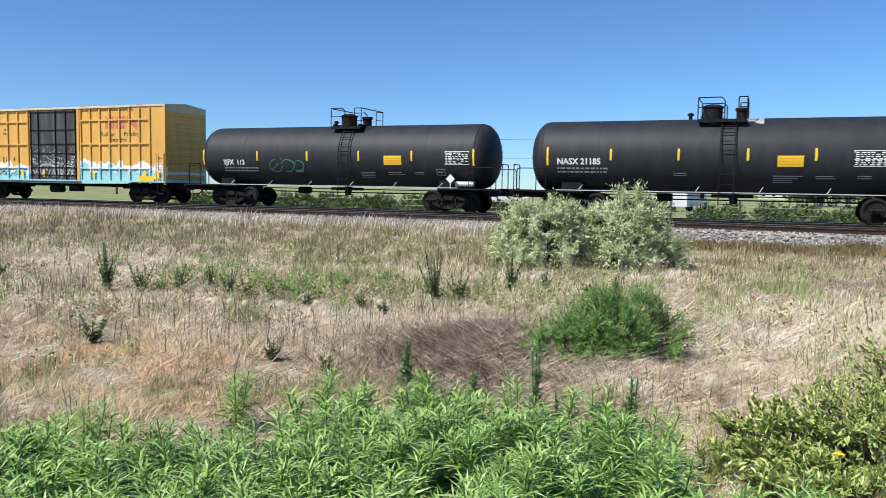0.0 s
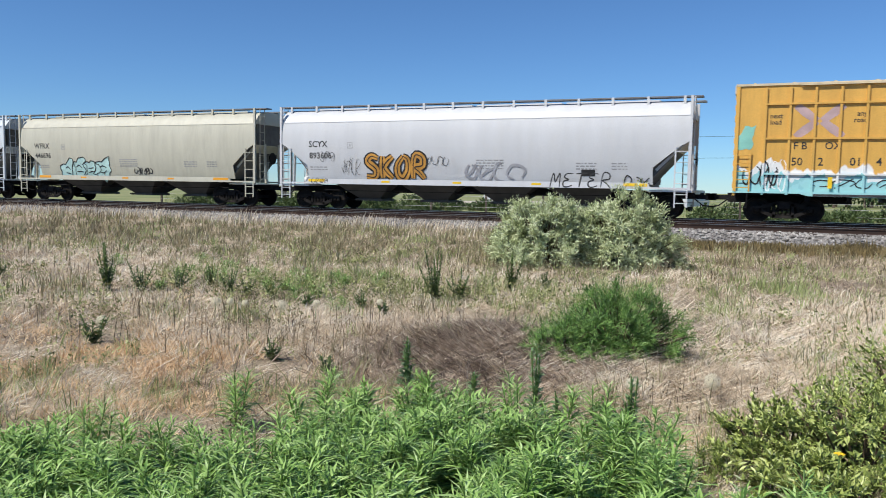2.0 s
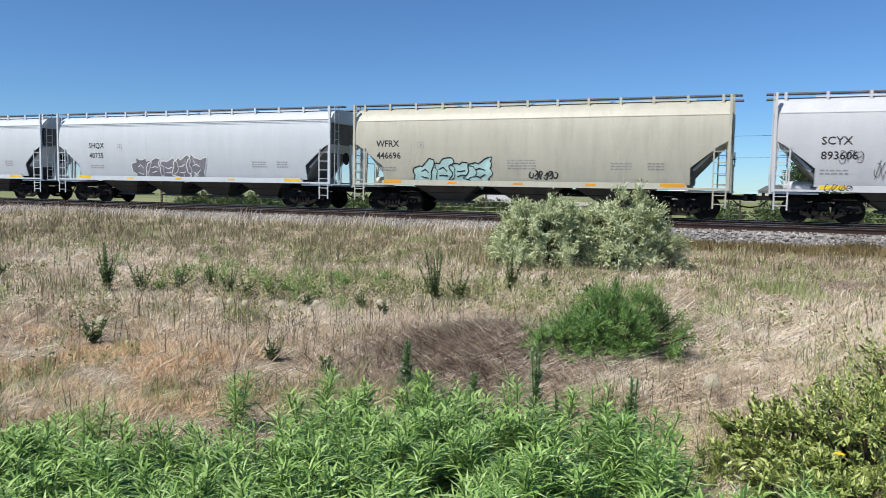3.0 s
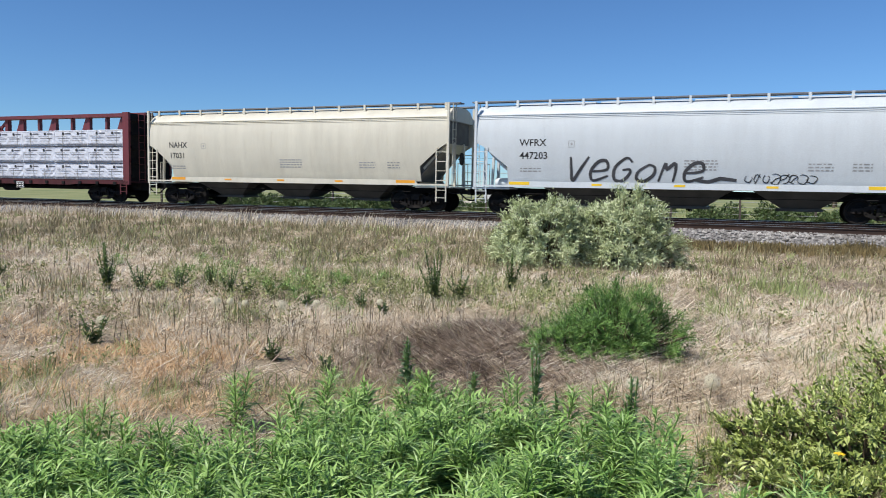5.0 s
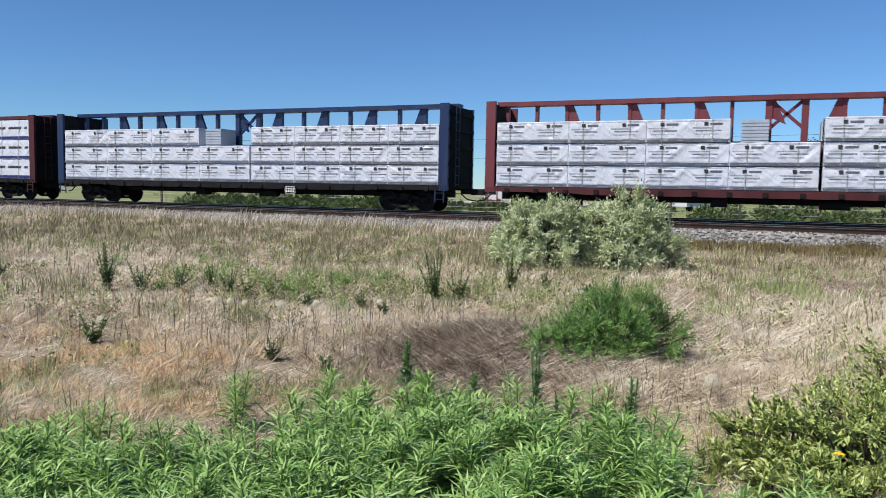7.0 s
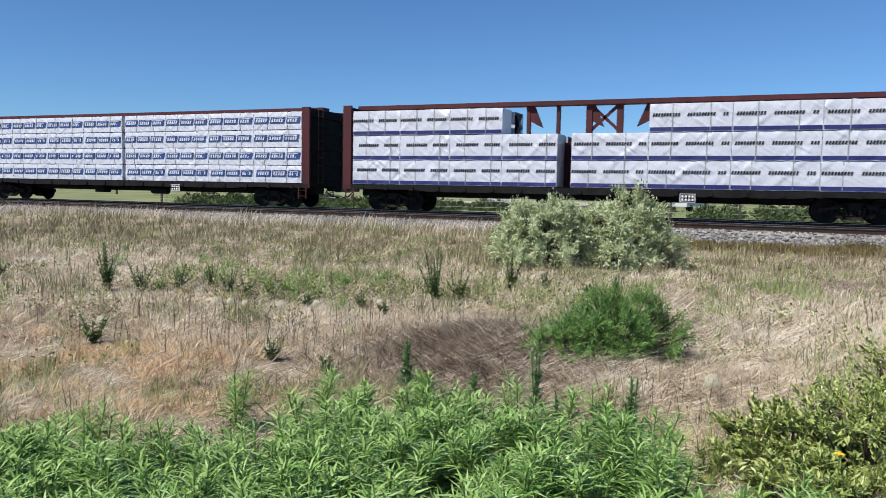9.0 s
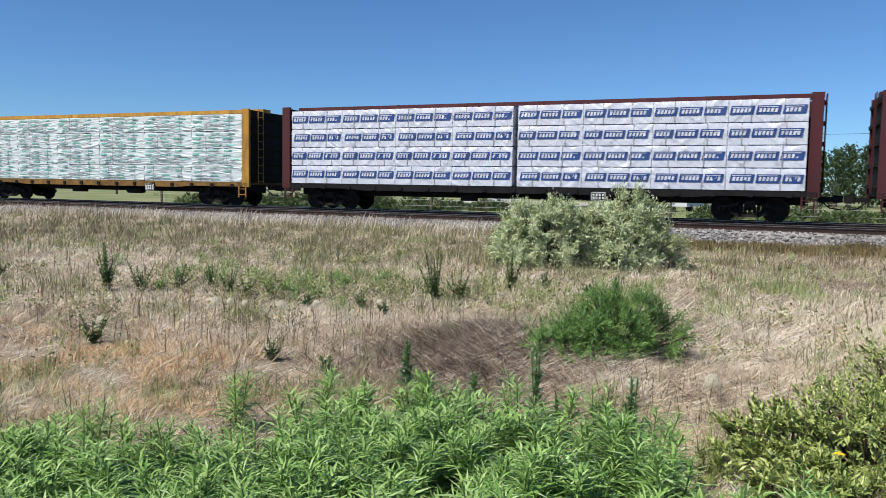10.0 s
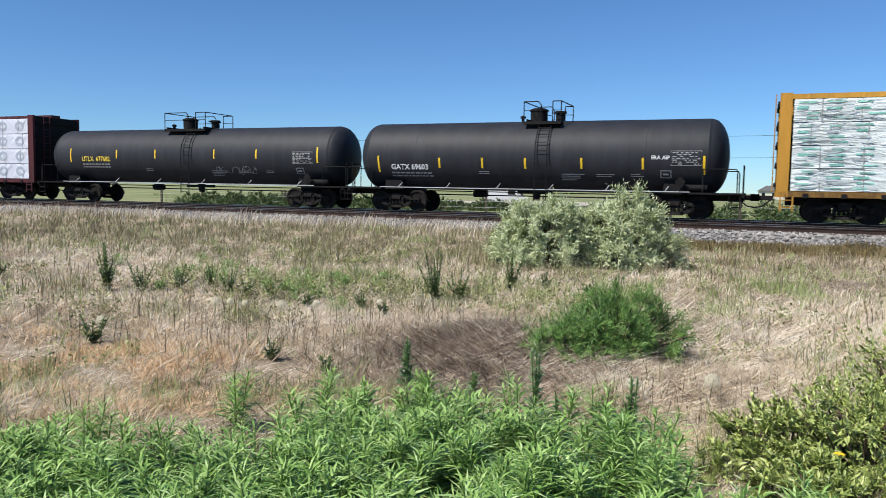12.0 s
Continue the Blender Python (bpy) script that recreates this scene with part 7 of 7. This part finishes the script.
# ---- beyond the line: shrubs, trees, fence, house, wires ----
def far_tree(x, y, h, spread, seed, conifer=False):
    r = np.random.default_rng(seed)
    tree = empty("tree", "dark green conifer in a far row" if conifer else "tall leafy poplar in a far row", "tree", "trees beyond the railway")
    bm = bmesh.new()
    rings = [(0, 0.022 * h), (h * 0.4, 0.015 * h), (h * 0.95, 0.003 * h)]
    lathe(bm, [(a, b) for a, b in rings], 8, "z")
    at, way = [], []
    n = 30
    for k in range(n):
        f = 0.1 + 0.88 * k / n
        az = k * 2.399
        reach = spread * ((1 - f) ** 0.8 + 0.06 if conifer else (math.sin(math.pi * min(1, f * 0.85 + 0.12)) ** 0.7)) * r.uniform(0.7, 1.1)
        rise = -0.1 if conifer else 1.1
        a = Vector((0, 0, h * f))
        b = a + Vector((math.cos(az) * reach, math.sin(az) * reach, reach * rise * 0.8))
        rod(bm, a, b, 0.004 * h, 4)
        m = 34
        t = r.random((m, 1)) ** 0.7
        at.append(np.array(a) + (np.array(b) - np.array(a)) * t + r.normal(0, 0.05 * h * (0.5 if conifer else 0.8), (m, 3)) * np.array((0.7, 0.7, 0.6)))
        way.append(r.normal(0, 1, (m, 3)) + np.array((0, 0, -0.3 if conifer else 0.6)))
    part("trunk", bm, M_BARK, tree)
    at, way = np.concatenate(at), np.concatenate(way)
    at[:, 2] = np.maximum(at[:, 2], 0.3)
    ln = h * 0.055 * r.uniform(0.6, 1.3, len(at))
    leaves("crown", at, way, np.tile((0, 0, 1.0), (len(at), 1)) + r.normal(0, 0.5, (len(at), 3)), ln, ln * 0.55, M_FARLEAF, tree)
    tree.location = (x, y, relief(x, y) - 0.1)
    return tree


def far_house(x, y):
    house = empty("house", "small far house with a grey gable roof and chimney", "house")
    part("wall", box(bmesh.new(), -4.5, 4.5, -3.5, 3.5, 0, 2.6), M_CREAM, house)
    roof = part("roof", prism(bmesh.new(), [(-5, 2.55), (5, 2.55), (2.2, 4.3), (-2.2, 4.3)], -4, 4), M_SHINGLE, house, "grey shingle roof")
    part("chimney", box(bmesh.new(), -0.4, 0.3, -0.4, 0.3, 4.0, 5.0), M_BARK, roof)
    for wx in (-3.0, 0.0, 3.0):
        win = part("window", box(bmesh.new(), wx - 0.6, wx + 0.6, -3.54, -3.46, 0.9, 2.1), M_LETTER_W, house)
        part("pane", box(bmesh.new(), wx - 0.5, wx + 0.5, -3.57, -3.53, 1.0, 2.0), M_DARK, win)
    house.location = (x, y, relief(x, y))
    return house


def pale_van(x, y, turn):
    van = empty("van", "parked white van seen far beyond the line", "van")
    bm = prism(bmesh.new(), [(-2.4, 0.45), (2.3, 0.45), (2.4, 1.0), (1.7, 1.15), (1.2, 1.95), (-2.3, 2.0), (-2.4, 1.8)], -0.9, 0.9)
    part("body", bm, M_WHITE, van, "white painted body")
    part("windscreen", prism(bmesh.new(), [(1.72, 1.18), (1.78, 1.18), (1.3, 1.9), (1.24, 1.9)], -0.75, 0.75), M_DARK, van)
    part("side_window", box(bmesh.new(), 0.3, 1.1, -0.915, -0.895, 1.2, 1.75), M_DARK, van)
    for wx in (-1.5, 1.5):
        for wy in (-0.8, 0.8):
            part("wheel", lathe(bmesh.new(), [(wy - 0.1, 0.2), (wy - 0.1, 0.33), (wy + 0.1, 0.33), (wy + 0.1, 0.2)], 16, "y", (wx, 0, 0.33)), M_DARK, van)
    van.matrix_basis = pose(x, y, relief(x, y), 0, 0, turn)
    return van


def far_fence():
    fence = empty("fence", "wire fence on grey wooden posts beyond the line", "fence")
    post = part("post", prism(bmesh.new(), [(-0.06, 0), (0.06, 0), (0.06, 1.3), (0, 1.36), (-0.06, 1.3)], -0.06, 0.06), M_TIE, fence)
    post.location = (-44, 47, GROUND)
    for k in range(1, 14):
        again(post, fence, pose(-44 + k * 3.9, 47 + 0.2 * math.sin(k * 2.1), GROUND, 0, 1.5 * math.sin(k * 3.3), 0))
    for z in (0.5, 0.9, 1.2):
        part("wire", rod(bmesh.new(), (-44, 46.94, GROUND + z), (6.7, 46.94, GROUND + z), 0.008, 4), M_GALV, fence)


def wires():
    for px in (-85.0, 24.0):
        pole = empty("utility_pole", "wooden utility pole carrying two wires", "utility pole", "utility poles")
        part("mast", lathe(bmesh.new(), [(0, 0.16), (8.6, 0.1)], 10, "z"), M_TIE, pole)
        part("crossarm", box(bmesh.new(), -0.06, 0.06, -1.0, 1.0, 8.0, 8.15), M_TIE, pole)
        pole.location = (px, 82, GROUND)
    for k, (dz, dy) in enumerate(((7.55, -0.8), (5.4, 0.0))):
        pts = [(-85 + 109 * t, 82 + dy, GROUND + dz + 0.2 - 2.0 * t * (1 - t) * (1 if k == 0 else 0.9)) for t in np.linspace(0, 1, 17)]
        cable = part("overhead_cable", pipe(bmesh.new(), pts, 0.014, 4), M_DARK)
        tagged(cable, "thin black overhead cable between far poles", "cable", "overhead cables")


M_SHINGLE = paint("grey_shingle", (0.16, 0.16, 0.17), 0.85, vary=0.25)
M_SAND = paint("pale_gravel_lot", (0.5, 0.44, 0.36), 0.95, vary=0.15, grain=0.3, size=0.3)
rng = random.Random(77)
for k in range(30):
    x = 3.4 + k * 0.85 + rng.uniform(-0.5, 0.5)
    far_tree(x, 118 + rng.uniform(-4, 12), (8.5 if k > 2 else 5.5 + k) * rng.uniform(0.85, 1.12), 1.9, 200 + k, k > 3 and rng.random() < 0.5)
first = bush("far_shrub", "low green shrub beyond the railway line", -30, 46, 1.4, 1.0, 1.15, 40, 34, 0.2, 0.45, M_FARBUSH, 61)
second = bush("far_shrub", "low green shrub beyond the railway line", -26, 47.5, 1.9, 1.1, 0.95, 40, 34, 0.2, 0.45, M_FARBUSH, 62)
for o in (first, second):
    tagged(o, group="shrubs beyond the railway")
for k in range(80):
    x = rng.choice((rng.uniform(-42, -18), rng.uniform(-42, -18), rng.uniform(-42, -18), rng.uniform(-9, 12)))
    y = rng.uniform(42, 60)
    copy_thing(rng.choice((first, second)), pose(x, y, relief(x, y) - rng.uniform(0, 0.35), 0, 0, rng.uniform(0, 360)))
lot = part("gravel_lot", box(bmesh.new(), -34, -17, 62, 100, GROUND - 0.3, GROUND + 0.16), M_SAND)
tagged(lot, "pale gravel yard beyond the line", "yard", kind="structure")
far_house(3.4, 262)
pale_van(-6.2, 74, 70)
pale_van(-26.0, 80, 10)
far_fence()
wires()


# ---- motion ----
def motions():
    """The whole train rolls by at one speed; the wheelsets turn with it."""
    times = [0.0, 3.0, 6.0, 9.0, 12.0]
    for car, x in CARS:
        walk(car, [(t, pose(x + SPEED * t, TRACK, 0)) for t in times])
    for load, x, y, z, turn in LOADS:
        walk(load, [(t, pose(x + SPEED * t, y, z, 0, 0, turn)) for t in times])
    step = 1 / 30
    per = math.degrees(SPEED * step / 0.457)
    for wheel, x in WHEELS:
        walk(wheel, [(i * step, pose(x, 0, 0.457, 0, per * i, 0)) for i in range(361)])


motions()
